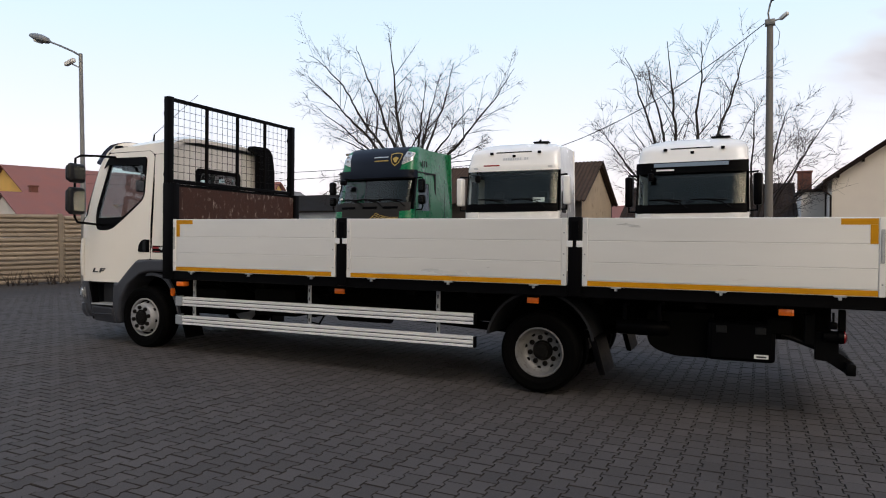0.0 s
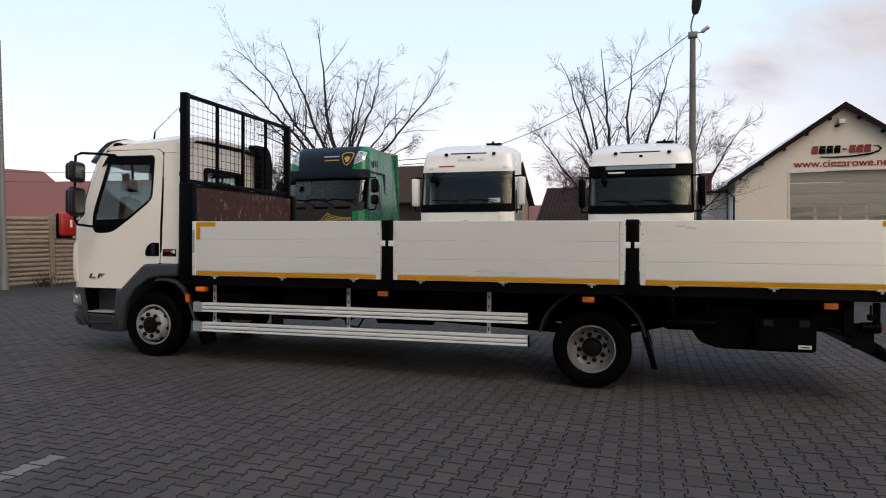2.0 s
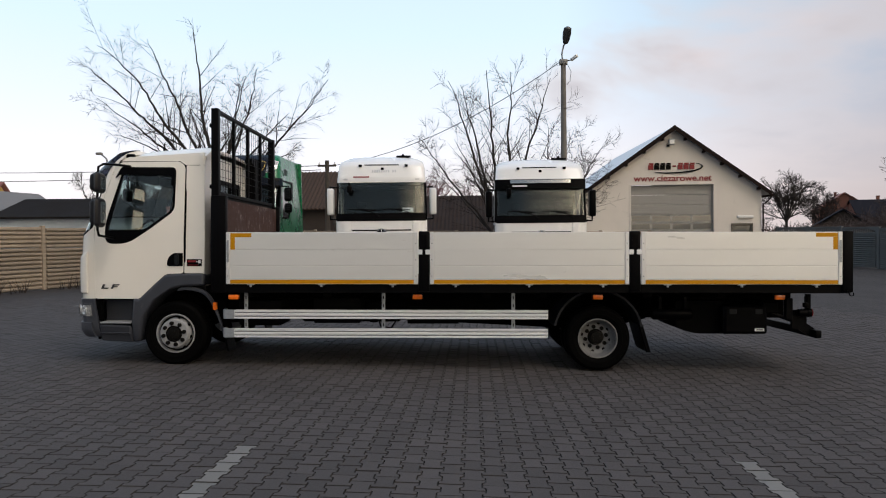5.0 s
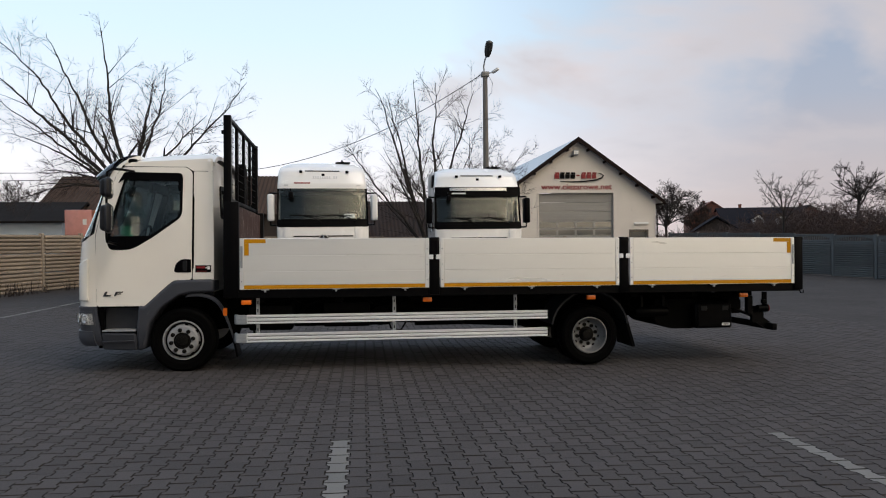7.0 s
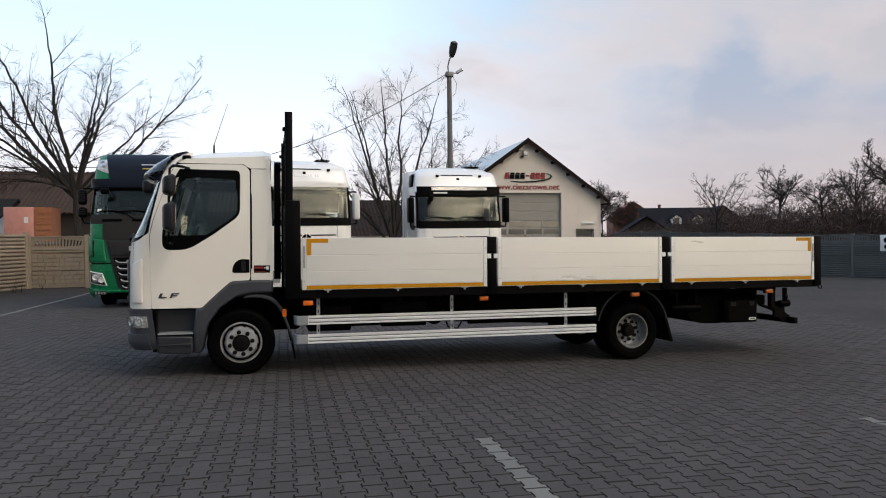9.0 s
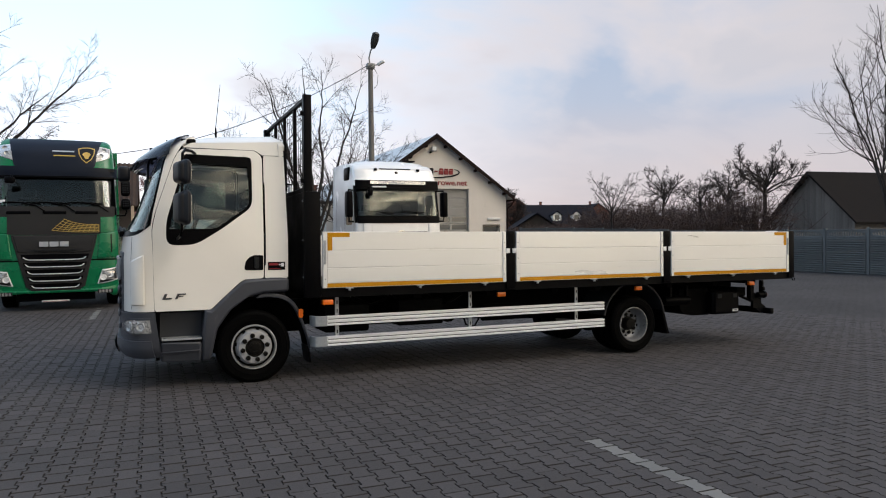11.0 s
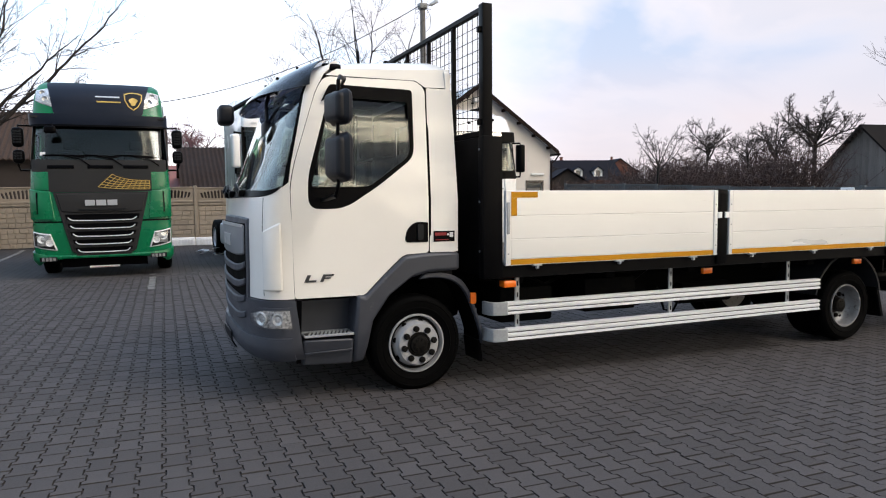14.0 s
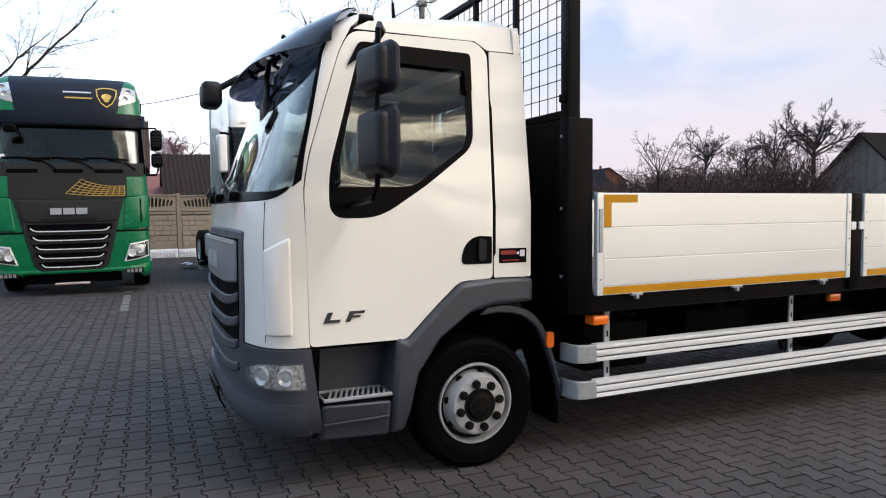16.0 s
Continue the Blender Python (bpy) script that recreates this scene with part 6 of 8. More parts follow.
def tractor_base(root, half, depth, axle_f, axle_r, body_mat, z_floor=0.95):
    """Chassis and wheels behind a cab that looks along -y; y runs from the nose (0) to the tail."""
    for s in (-1, 1):
        bm = box(B(), s * 0.42 - 0.04, s * 0.42 + 0.04, 0.5, axle_r + 1.2, 0.70, 0.95, 0.01, 1)
        part("chassis_rail", bm, DARK_UNDER, root)
        for yy in (axle_f, axle_r):
            w = part("wheel", lathe(B(), [(0.29, -0.13), (0.28, -0.14), (0.26, -0.10), (0.18, -0.12), (0.10, -0.14), (0.02, -0.14), (0.02, 0.1), (0.29, 0.1)], 36, "x", closed=True), RIM, root, "silver steel wheel")
            w.matrix_basis = pose(s * (half - 0.17), yy, 0.50, 0, 0, 0 if s < 0 else 180)
            t = part("tyre", lathe(B(), [(0.29, -0.14), (0.40, -0.155), (0.47, -0.14), (0.50, -0.11), (0.50, 0.11), (0.47, 0.14), (0.40, 0.155), (0.29, 0.14)], 40, "x", closed=True), RUBBER, w, "black truck tyre")
    bm = box(B(), -half + 0.25, half - 0.25, 0.35, depth - 0.2, 0.55, z_floor, 0.02, 1)
    part("underframe", bm, DARK_UNDER, root)
    bm = box(B(), -0.5, 0.5, axle_r - 0.9, axle_r + 0.5, 0.95, 1.15, 0.05, 2)
    part("fifth_wheel", bm, DARK_UNDER, root)
    for s in (-1, 1):
        bm = box(B(), min(s * (half - 0.5), s * (half - 0.06)), max(s * (half - 0.5), s * (half - 0.06)), axle_f + 0.75, axle_r - 0.75, 0.35, 0.95, 0.08, 3)
        part("side_tank", bm, body_mat, root)


def shell(root, loft, half, depth, z0, z1, crest, mat, win_z=None, glass_mat=None, door_line=None, y_side=None):
    """Side walls, back wall and roof of a cab: sides start where the nose ends."""
    for s in (-1, 1):
        def side(u, w, d, s=s):
            return (s * (loft.at(min(w, loft.keys[-1][0]))[0] - d), u, w)
        out = [(-loft.at(z)[2] + 0.003, z) for z in [z0 + (z1 - z0) * k / 12 for k in range(13)]]
        out += [(depth * 0.55, crest - 0.08), (depth, crest - 0.06), (depth, z0)]
        holes = []
        if win_z:
            a, b = win_z
            fr = -loft.at((a + b) / 2)[2]
            holes = [rounded([(fr + 0.16, a), (fr + 0.95, a), (fr + 0.95, b), (fr + 0.26, b)], 0.06)]
        bm = plate(B(), out, holes, 0.04, side)
        sw = part("side_wall", bm, mat, root)
        if holes:
            bm = plate(B(), holes[0], [], 0.006, lambda u, w, d, side=side: side(u, w, d + 0.015))
            g = part("side_window", bm, DARK_GLASS, sw, "dark side window")
        if door_line:
            for u in door_line:
                bm = box(B(), min(s * half, s * (half + 0.004)), max(s * half, s * (half + 0.004)), u - 0.006, u + 0.006, z0 + 0.05, z1 - 0.9)
                part("door_gap", bm, BLACK_PLASTIC, sw, smooth=0)
    bm = plate(B(), [(-half + 0.05, z0), (half - 0.05, z0), (half - 0.08, crest - 0.07), (-half + 0.08, crest - 0.07)], [], 0.05, lambda u, w, d: (u, depth - d - 0.002, w))
    part("back_wall", bm, mat, root)
    # roof
    bm = B()
    top = loft.at(z1)
    y0 = -top[1] + 0.02
    prof = [(y0, z1 - 0.01), (y0 + 0.22, z1 + 0.65 * (crest - z1)), (y0 + 0.55, crest - 0.01), (depth * 0.75, crest), (depth, crest)]
    rows = []
    for y, z in prof:
        r = []
        for j in range(13):
            v = -1 + j / 6
            hw = top[0] - 0.01
            r.append(bm.verts.new((v * hw, y + 0.20 * abs(v) ** 3 * (1 if y < y0 + 0.6 else 0), z - 0.10 * abs(v) ** 6)))
        rows.append(r)
    lowr = [[bm.verts.new(v.co - Vector((0, 0, 0.06))) for v in r] for r in rows]
    for A, sgn in ((rows, 1), (lowr, -1)):
        for i in range(len(A) - 1):
            for j in range(12):
                bm.faces.new((A[i][j], A[i][j + 1], A[i + 1][j + 1], A[i + 1][j]))
    for i in range(len(rows) - 1):
        for j in (0, 12):
            bm.faces.new((rows[i][j], rows[i + 1][j], lowr[i + 1][j], lowr[i][j]))
    for j in range(12):
        for i in (0, len(rows) - 1):
            bm.faces.new((rows[i][j], rows[i][j + 1], lowr[i][j + 1], lowr[i][j]))
    return part("roof", bm, mat, root)


def cab_inside(root, half, depth, z_dash):
    bm = box(B(), -half + 0.1, half - 0.1, 0.30, 0.75, z_dash - 0.5, z_dash + 0.02, 0.08, 2)
    part("dashboard", bm, TRIM_IN, root)
    for s in (-1, 1):
        bm = box(B(), s * 0.65 - 0.26, s * 0.65 + 0.26, 1.2, 1.35, z_dash - 0.4, z_dash + 0.45, 0.06, 2)
        box(bm, s * 0.65 - 0.14, s * 0.65 + 0.14, 1.22, 1.33, z_dash + 0.46, z_dash + 0.66, 0.04, 2)
        part("seat", bm, SEAT, root)
    bm = box(B(), -half + 0.06, half - 0.06, 1.75, 1.85, 0.95, z_dash + 1.1)
    part("bunk_curtain", bm, SEAT, root)
    bm = box(B(), -half + 0.05, half - 0.05, 0.3, 1.75, z_dash + 1.06, z_dash + 1.10)
    part("headliner", bm, TRIM_IN, root)


def wipers(root, loft, z, spots, span=0.55):
    """Blades lying low on the glass, each on an arm that rises from the cowl."""
    for a in spots:
        def on(u, w, off):
            return tractor_place(loft.flat(loft.v_of(u, w), w)) + Vector((0, -off, 0))
        bm = B()
        tube(bm, [on(a - 0.02 + span * t, z + 0.05 - 0.03 * t + 0.02 * math.sin(math.pi * t), 0.03) for t in (0, 0.25, 0.5, 0.75, 1)], 0.013, 6)
        tube(bm, [on(a + span * 0.45, z + 0.05, 0.045), on(a + span * 0.85, z - 0.02, 0.05), on(a + span * 1.1, z - 0.16, 0.04)], 0.014, 6)
        part("wiper", bm, BLACK_PLASTIC, root, "black wiper")


# ---- the green one
XG = -10.58
green = thing("green_tractor_unit", pose(XG, 17.30, ground_z(XG, 18.5)) @ Matrix.Diagonal((1.03, 1, 1.020, 1)), "green tractor unit with a dark grille and roof panel", "truck", "parked tractor units")
GH = 1.30
gl = Loft([(0.28, 1.20, -0.02, -0.35, 4.5), (0.42, 1.29, 0.04, -0.32, 4.5), (0.95, GH, 0.06, -0.30, 4.5), (1.9, GH, 0.02, -0.30, 4.2), (2.40, GH - 0.02, -0.02, -0.32, 3.4), (3.18, GH - 0.06, -0.30, -0.60, 3.2),
           (3.38, GH - 0.06, -0.30, -0.62, 4.0), (3.74, GH - 0.09, -0.42, -0.75, 4.0), (4.02, GH - 0.15, -0.62, -0.95, 3.6), (4.10, GH - 0.23, -0.80, -1.1, 3.4)], tractor_place)


def both(f, s):
    """The share across, counted from the inner edge on either side."""
    return f if s > 0 else (lambda t: f(1 - t))


tractor_base(green, GH, 2.3, 1.45, 5.1, GREEN)
shell(green, gl, GH, 3.05, 1.0, 4.09, 4.12, GREEN, (2.22, 3.02), door_line=(0.35, 1.35, 2.32))
cab_inside(green, GH, 2.3, 2.25)
part("bumper", gl.patch(B(), -1, 1, lambda f: 0.43 - 0.11 * min(1, 3.2 * abs(2 * f - 1) ** 3), lambda f: 0.50 + 0.10 * abs(2 * f - 1) ** 2, 48, 5, off=0.035, thick=0.08, use_v=True, bow=0.02), GREEN, green)
part("apron", gl.patch(B(), -0.80, 0.80, 0.24, 0.40, 20, 2, off=-0.02, thick=0.05), BLACK_PLASTIC, green, "black lower apron")
part("lower_front", gl.patch(B(), -1, 1, 0.50, 1.165, 40, 10, off=0.0, thick=0.06, use_v=True), GREEN, green)
part("front_gap", gl.patch(B(), -1, 1, 1.166, 1.199, 36, 1, off=-0.03, thick=0.03, use_v=True), BLACK_PLASTIC, green, "dark gap between the front panels")
part("upper_front", gl.patch(B(), -1, 1, 1.20, 2.25, 36, 12, off=0.0, thick=0.06, use_v=True), GREEN, green)
part("cowl", gl.patch(B(), -1.24, 1.24, lambda f: 2.19 + 0.02 * abs(2 * f - 1), lambda f: 2.44 + 0.01 * abs(2 * f - 1), 30, 4, off=0.014, thick=0.05), MATT_WRAP, green, "black wiper cowl")
gs = part("windscreen", gl.patch(B(), -1.17, 1.17, 2.44, 3.16, 28, 8, off=0.0, thick=0.006), GLASS, green, "wide windscreen")
gs.visible_shadow = False
for s in (-1, 1):
    part("pillar", gl.patch(B(), *sorted((s * 0.87, s * 1.0)), 2.25, 3.20, 6, 8, off=0.004, thick=0.05, use_v=True), BLACK_PLASTIC, green, "black windscreen pillar")
    # corner panels: an upright ridge above, a bulging vane below
    bevelled(part("corner_panel", gl.patch(B(), *((lambda z: 0.93 + 0.03 * (z - 1.8), 1.22) if s > 0 else (-1.22, lambda z: -0.93 - 0.03 * (z - 1.8))), 1.82, 2.20, 8, 6, off=0.016, thick=0.03, bow=0.01), GREEN, green), 0.01)
    bevelled(part("corner_vane", gl.patch(B(), *((lambda z: 0.86 + 0.10 * (z - 1.2), 1.285) if s > 0 else (-1.285, lambda z: -0.86 - 0.10 * (z - 1.2))), both(lambda f: 1.22 + 0.02 * f, s), both(lambda f: 1.80 + 0.06 * f, s), 10, 8, off=0.035, thick=0.05, bow=0.025), GREEN, green), 0.018, 3)
    part("vane_slot", gl.patch(B(), *sorted((s * 1.14, s * 1.16)), 1.35, 1.78, 1, 6, off=0.066, thick=0.02), BLACK_PLASTIC, green, "", 0)
    # headlamp: a slanted clear lens in a bright rim
    rim = (lambda z: 0.855 + 0.33 * (z - 0.62), 1.27) if s > 0 else (-1.27, lambda z: -0.855 - 0.33 * (z - 0.62))
    lens = (lambda z: 0.885 + 0.33 * (z - 0.62), 1.25) if s > 0 else (-1.25, lambda z: -0.885 - 0.33 * (z - 0.62))
    bevelled(part("lamp_rim", gl.patch(B(), *rim, both(lambda f: 0.60 + 0.09 * f, s), both(lambda f: 0.94 + 0.06 * f, s), 14, 8, off=0.016, thick=0.04), SLAT, green, "bright lamp rim"), 0.01)
    part("lamp_pocket", gl.patch(B(), *lens, both(lambda f: 0.625 + 0.09 * f, s), both(lambda f: 0.915 + 0.06 * f, s), 14, 8, off=0.020, thick=0.03), ANTHRACITE, green)
    hl = part("headlight", gl.patch(B(), *sorted((s * 0.96, s * 1.20)), 0.70, 0.92, 12, 6, off=0.03, thick=0.03, bow=0.015), BRICK_LENS, green, "clear headlight")
    for a, z in ((0.985, 0.76), (1.13, 0.83)):
        q = tractor_place(gl.flat(gl.v_of(s * a, z), z)) + Vector((0, -0.04, 0))
        bm = lathe(B(), [(0.072, 0.0), (0.068, -0.016), (0.035, 0.0), (0.001, 0.004)], 20, "y", q)
        part("reflector", bm, SLAT, hl, "round reflector")
    cv = part("lamp_cover", gl.patch(B(), *lens, both(lambda f: 0.625 + 0.09 * f, s), both(lambda f: 0.915 + 0.06 * f, s), 14, 8, off=0.050, thick=0.004, bow=0.02), LAMP_GLASS, hl, "clear lamp cover")
    cv.visible_shadow = False
    part("fog_lamp", gl.patch(B(), *sorted((s * 0.86, s * 1.16)), 0.405, 0.475, 6, 2, off=0.058, thick=0.03), ANTHRACITE, green, "dark slot with small lamps")
    for k in range(4):
        part("fog_lens", gl.patch(B(), *sorted((s * (0.885 + 0.065 * k), s * (0.93 + 0.065 * k))), 0.415, 0.463, 2, 1, off=0.064, thick=0.02), BRICK_LENS, green, "small lamp lens", 0)
    # roof lights
    edge = (lambda z: 0.83 + 0.20 * (z - 3.54), 1.15) if s > 0 else (-1.15, lambda z: -0.83 - 0.20 * (z - 3.54))
    edge2 = (lambda z: 0.85 + 0.20 * (z - 3.54), 1.135) if s > 0 else (-1.135, lambda z: -0.85 - 0.20 * (z - 3.54))
    bevelled(part("roof_light_rim", gl.patch(B(), *edge, both(lambda f: 3.53 + 0.13 * f, s), both(lambda f: 3.93 - 0.05 * f, s), 8, 6, off=0.014, thick=0.03), SLAT, green, "bright rim of the roof light"), 0.008)
    rl = part("roof_light", gl.patch(B(), *edge2, both(lambda f: 3.55 + 0.13 * f, s), both(lambda f: 3.91 - 0.05 * f, s), 8, 6, off=0.022, thick=0.03), BRICK_LENS, green, "roof spot light")
    for a, z in ((0.98, 3.70), (1.03, 3.83)):
        q = tractor_place(gl.flat(gl.v_of(s * a, z), z)) + Vector((0, -0.03, 0))
        bm = lathe(B(), [(0.055, 0.0), (0.052, -0.012), (0.02, 0.0), (0.001, 0.002)], 16, "y", q)
        part("reflector", bm, CLEAR_LENS, rl, "round reflector")
    # mirrors
    bm = B()
    x = s * (GH + 0.19)
    tube(bm, [(s * (GH - 0.06), 0.62, 3.16), (x, 0.42, 3.15), (x, 0.40, 3.0)], 0.020, 8)
    part("mirror_arm", bm, BLACK_PLASTIC, green, "black mirror arm")
    bm = B()
    tube(bm, [(s * (GH - 0.03), 0.42, 2.24), (x - s * 0.02, 0.40, 2.24), (x + s * 0.02, 0.40, 2.34), (x, 0.40, 2.45)], 0.022, 8)
    arm = part("mirror_arm", bm, BLACK_PLASTIC, green, "black mirror arm")
    for z0, z1 in ((2.71, 3.11), (2.38, 2.66)):
        bm = box(B(), x - 0.105, x + 0.105, 0.28, 0.46, z0, z1, 0.07, 4)
        part("mirror_housing", bm, BLACK_PLASTIC, arm, "black mirror housing")
        for k in range(3):
            for j in range(5 if z1 > 3 else 3):
                bm = box(B(), x - 0.07 + 0.05 * k, x - 0.03 + 0.05 * k, 0.272, 0.281, z0 + 0.08 + 0.055 * j, z0 + 0.115 + 0.055 * j, 0.003, 1)
                part("housing_check", bm, ANTHRACITE, arm, "grey check on the mirror housing", 0)
part("header", gl.patch(B(), -1, 1, 3.18, 3.40, 30, 4, off=0.0, thick=0.05, use_v=True), GREEN, green)
part("visor_band", gl.patch(B(), -1.235, 1.235, lambda f: 3.15 + 0.0 * f, lambda f: 3.385 - 0.01 * f, 34, 4, off=0.07, thick=0.05, bow=0.012), NAVY, green, "dark visor band")
part("visor_lip", gl.patch(B(), -1.20, 1.20, 3.11, 3.15, 30, 1, off=0.075, thick=0.03), BLACK_PLASTIC, green, "black lower lip of the visor")
part("roof_front", gl.patch(B(), -1, 1, 3.40, 4.095, 36, 8, off=0.0, thick=0.05, use_v=True), GREEN, green)
part("roof_panel", gl.patch(B(), lambda z: -0.82 - 0.20 * (z - 3.35), lambda z: 0.82 + 0.20 * (z - 3.35), lambda f: 3.33 + 0.10 * abs(2 * f - 1) ** 8, 4.07, 32, 8, off=0.014, thick=0.02, bow=0.02), NAVY, green, "dark blue roof panel")
shield = lambda k: [(0.66 + k * 0.18 * c, 3.70 + k * 0.20 * d) for c, d in ((-1, 0.80), (-0.5, 0.97), (0, 1.0), (0.5, 0.97), (1, 0.80), (0.92, 0.1), (0.55, -0.6), (0, -1.0), (-0.55, -0.6), (-0.92, 0.1))]


def on_nose(loft, off):
    def f(u, w, d):
        return tractor_place(loft.flat(loft.v_of(u, w), w)) + Vector((0, -off + d, 0))
    return f


part("shield_emblem", plate(B(), shield(1.0), [shield(0.88)], 0.012, on_nose(gl, 0.046)), GOLD, green, "plain gold shield outline", 0)
part("shield_emblem", plate(B(), shield(0.86), [], 0.010, on_nose(gl, 0.044)), ANTHRACITE, green, "", 0)
part("shield_emblem", plate(B(), [(0.66 + 0.075 * math.cos(a) * (1 + 0.3 * math.sin(3 * a)), 3.69 + 0.085 * math.sin(a)) for a in (k * math.pi / 9 for k in range(18))], [], 0.014, on_nose(gl, 0.052)), GOLD, green, "", 0)
for k, (a, b) in enumerate(((-0.06, 0.40), (-0.03, 0.42))):
    part("decal_bar", gl.patch(B(), a, b, 3.745 - 0.10 * k, 3.772 - 0.10 * k, 6, 1, off=0.042, thick=0.02), GOLD if k else SILVER, green, "plain lettering bar", 0)
part("hood_panel", gl.patch(B(), -0.945, 0.945, lambda f: 1.80 - 0.02 * (1 - abs(2 * f - 1) ** 2), 2.20, 28, 5, off=0.024, thick=0.03), MATT_WRAP, green, "charcoal panel above the grille")
taper = lambda w: ((lambda z: -w + 0.235 * max(0, 1.75 - z)), (lambda z: w - 0.235 * max(0, 1.75 - z)))
bow_up = lambda z, d, n=4: (lambda f: z + d * abs(2 * f - 1) ** n)
bevelled(part("grille_surround", gl.patch(B(), *taper(0.875), bow_up(0.49, 0.09), bow_up(1.775, 0.01), 30, 12, off=0.024, thick=0.04), MATT_WRAP, green, "charcoal grille surround"), 0.012)
part("grille_back", gl.patch(B(), *taper(0.79), bow_up(0.52, 0.08), 1.33, 28, 10, off=0.028, thick=0.03), BLACK_PLASTIC, green, "black depth of the grille")
bevelled(part("badge_panel", gl.patch(B(), *taper(0.83), bow_up(1.36, 0.03, 2), 1.755, 26, 4, off=0.040, thick=0.03, bow=0.02), MATT_WRAP, green), 0.015)
for k in range(3):
    a = -0.31 + 0.205 * k
    shape = [(0, 0.01), (0.18, 0.01), (0.18, 0.125), (0, 0.125)]
    part("badge_mark", plate(B(), [(a + u, 1.50 + w) for u, w in shape], [], 0.03, on_nose(gl, 0.085)), SILVER, green, "plain silver badge mark", 0)
part("badge_strip", gl.patch(B(), -0.44, 0.44, bow_up(1.405, 0.02, 2), bow_up(1.43, 0.02, 2), 16, 1, off=0.068, thick=0.02), ANTHRACITE, green, "dark strip under the badge")
for k in range(5):
    z = 1.20 - 0.163 * k
    w = 0.635 - 0.038 * k
    sl = part("grille_slat", gl.patch(B(), *taper(0.80), lambda f, z=z: z - 0.06, lambda f, z=z: z + 0.02, 22, 3, off=0.050, thick=0.05), MATT_WRAP, green, "dark grille slat")
    bm = B()
    pts = []
    for i in range(25):
        f = -1 + i / 12
        zz = z + 0.055 * max(0, (abs(f) - 0.86) / 0.14) ** 1.6 + 0.012 * f * f
        pts.append(tractor_place(gl.flat(gl.v_of(f * w, zz), zz)) + Vector((0, -0.068, 0)))
    tube(bm, pts, 0.0115, 8)
    part("chrome_strip", bm, SLAT, sl, "bright slat edge")
# gold net decal: crossing curved lines that fan out towards one end


def net_point(i, j):
    """i runs along the net (0 to 1), j up it (0 to 1)."""
    u = -0.06 + 0.27 * j * (1 - i) + 0.97 * i
    w = 1.84 + j * (0.31 - 0.13 * i ** 0.6) + 0.05 * (1 - i) ** 3 * (1 - j) - 0.03 * math.sin(math.pi * i) * j
    return tractor_place(gl.flat(gl.v_of(min(u, 0.925), w), w)) + Vector((0, -0.030, 0))


bm = B()
for k in range(10):
    tube(bm, [net_point(k / 9, j / 4) for j in range(5)], 0.007, 5)
for k in range(6):
    tube(bm, [net_point(i / 12, k / 5) for i in range(13)], 0.007, 5)
part("net_decal", bm, GOLD, green, "gold net pattern decal")
part("number_plate", gl.patch(B(), -0.30, 0.26, 0.215, 0.255, 4, 1, off=0.02, thick=0.015), PAPER, green, "narrow white strip under the bumper")
part("number_strip", gl.patch(B(), -0.28, 0.24, 0.222, 0.232, 4, 1, off=0.024, thick=0.01), RED, green, "", 0)
wipers(green, gl, 2.49, (-1.02, -0.42, 0.28), 0.76)
for a in (-0.72, 0.0, 0.66):
    bevelled(part("cowl_vent", gl.patch(B(), a - 0.24, a + 0.24, 2.265, 2.335, 8, 2, off=0.030, thick=0.03), BLACK_PLASTIC, green, "oval black vent"), 0.012)
bm = box(B(), -0.98, -0.76, -0.05, 0.05, 2.97, 3.12, 0.045, 3)
tube(bm, [(-0.86, 0.25, 3.16), (-0.84, 0.05, 3.16), (-0.82, 0.0, 3.08)], 0.02, 6)
part("front_mirror", bm, BLACK_PLASTIC, green, "black front mirror")
part("sticker", gl.patch(B(), -1.09, -0.99, 2.53, 2.60, 2, 1, off=0.004, thick=0.003), PAPER, green, "small white sticker", 0)
for s in (-1, 1):
    for k in range(3):
        y = -0.05 + 0.14 * k
        bm = box(B(), min(s * (GH - 0.07), s * (GH - 0.05)), max(s * (GH - 0.07), s * (GH - 0.05)), y + 0.95, y + 1.0, 3.50, 3.68, 0.004, 1)
        part("roof_slot", bm, ANTHRACITE, green)


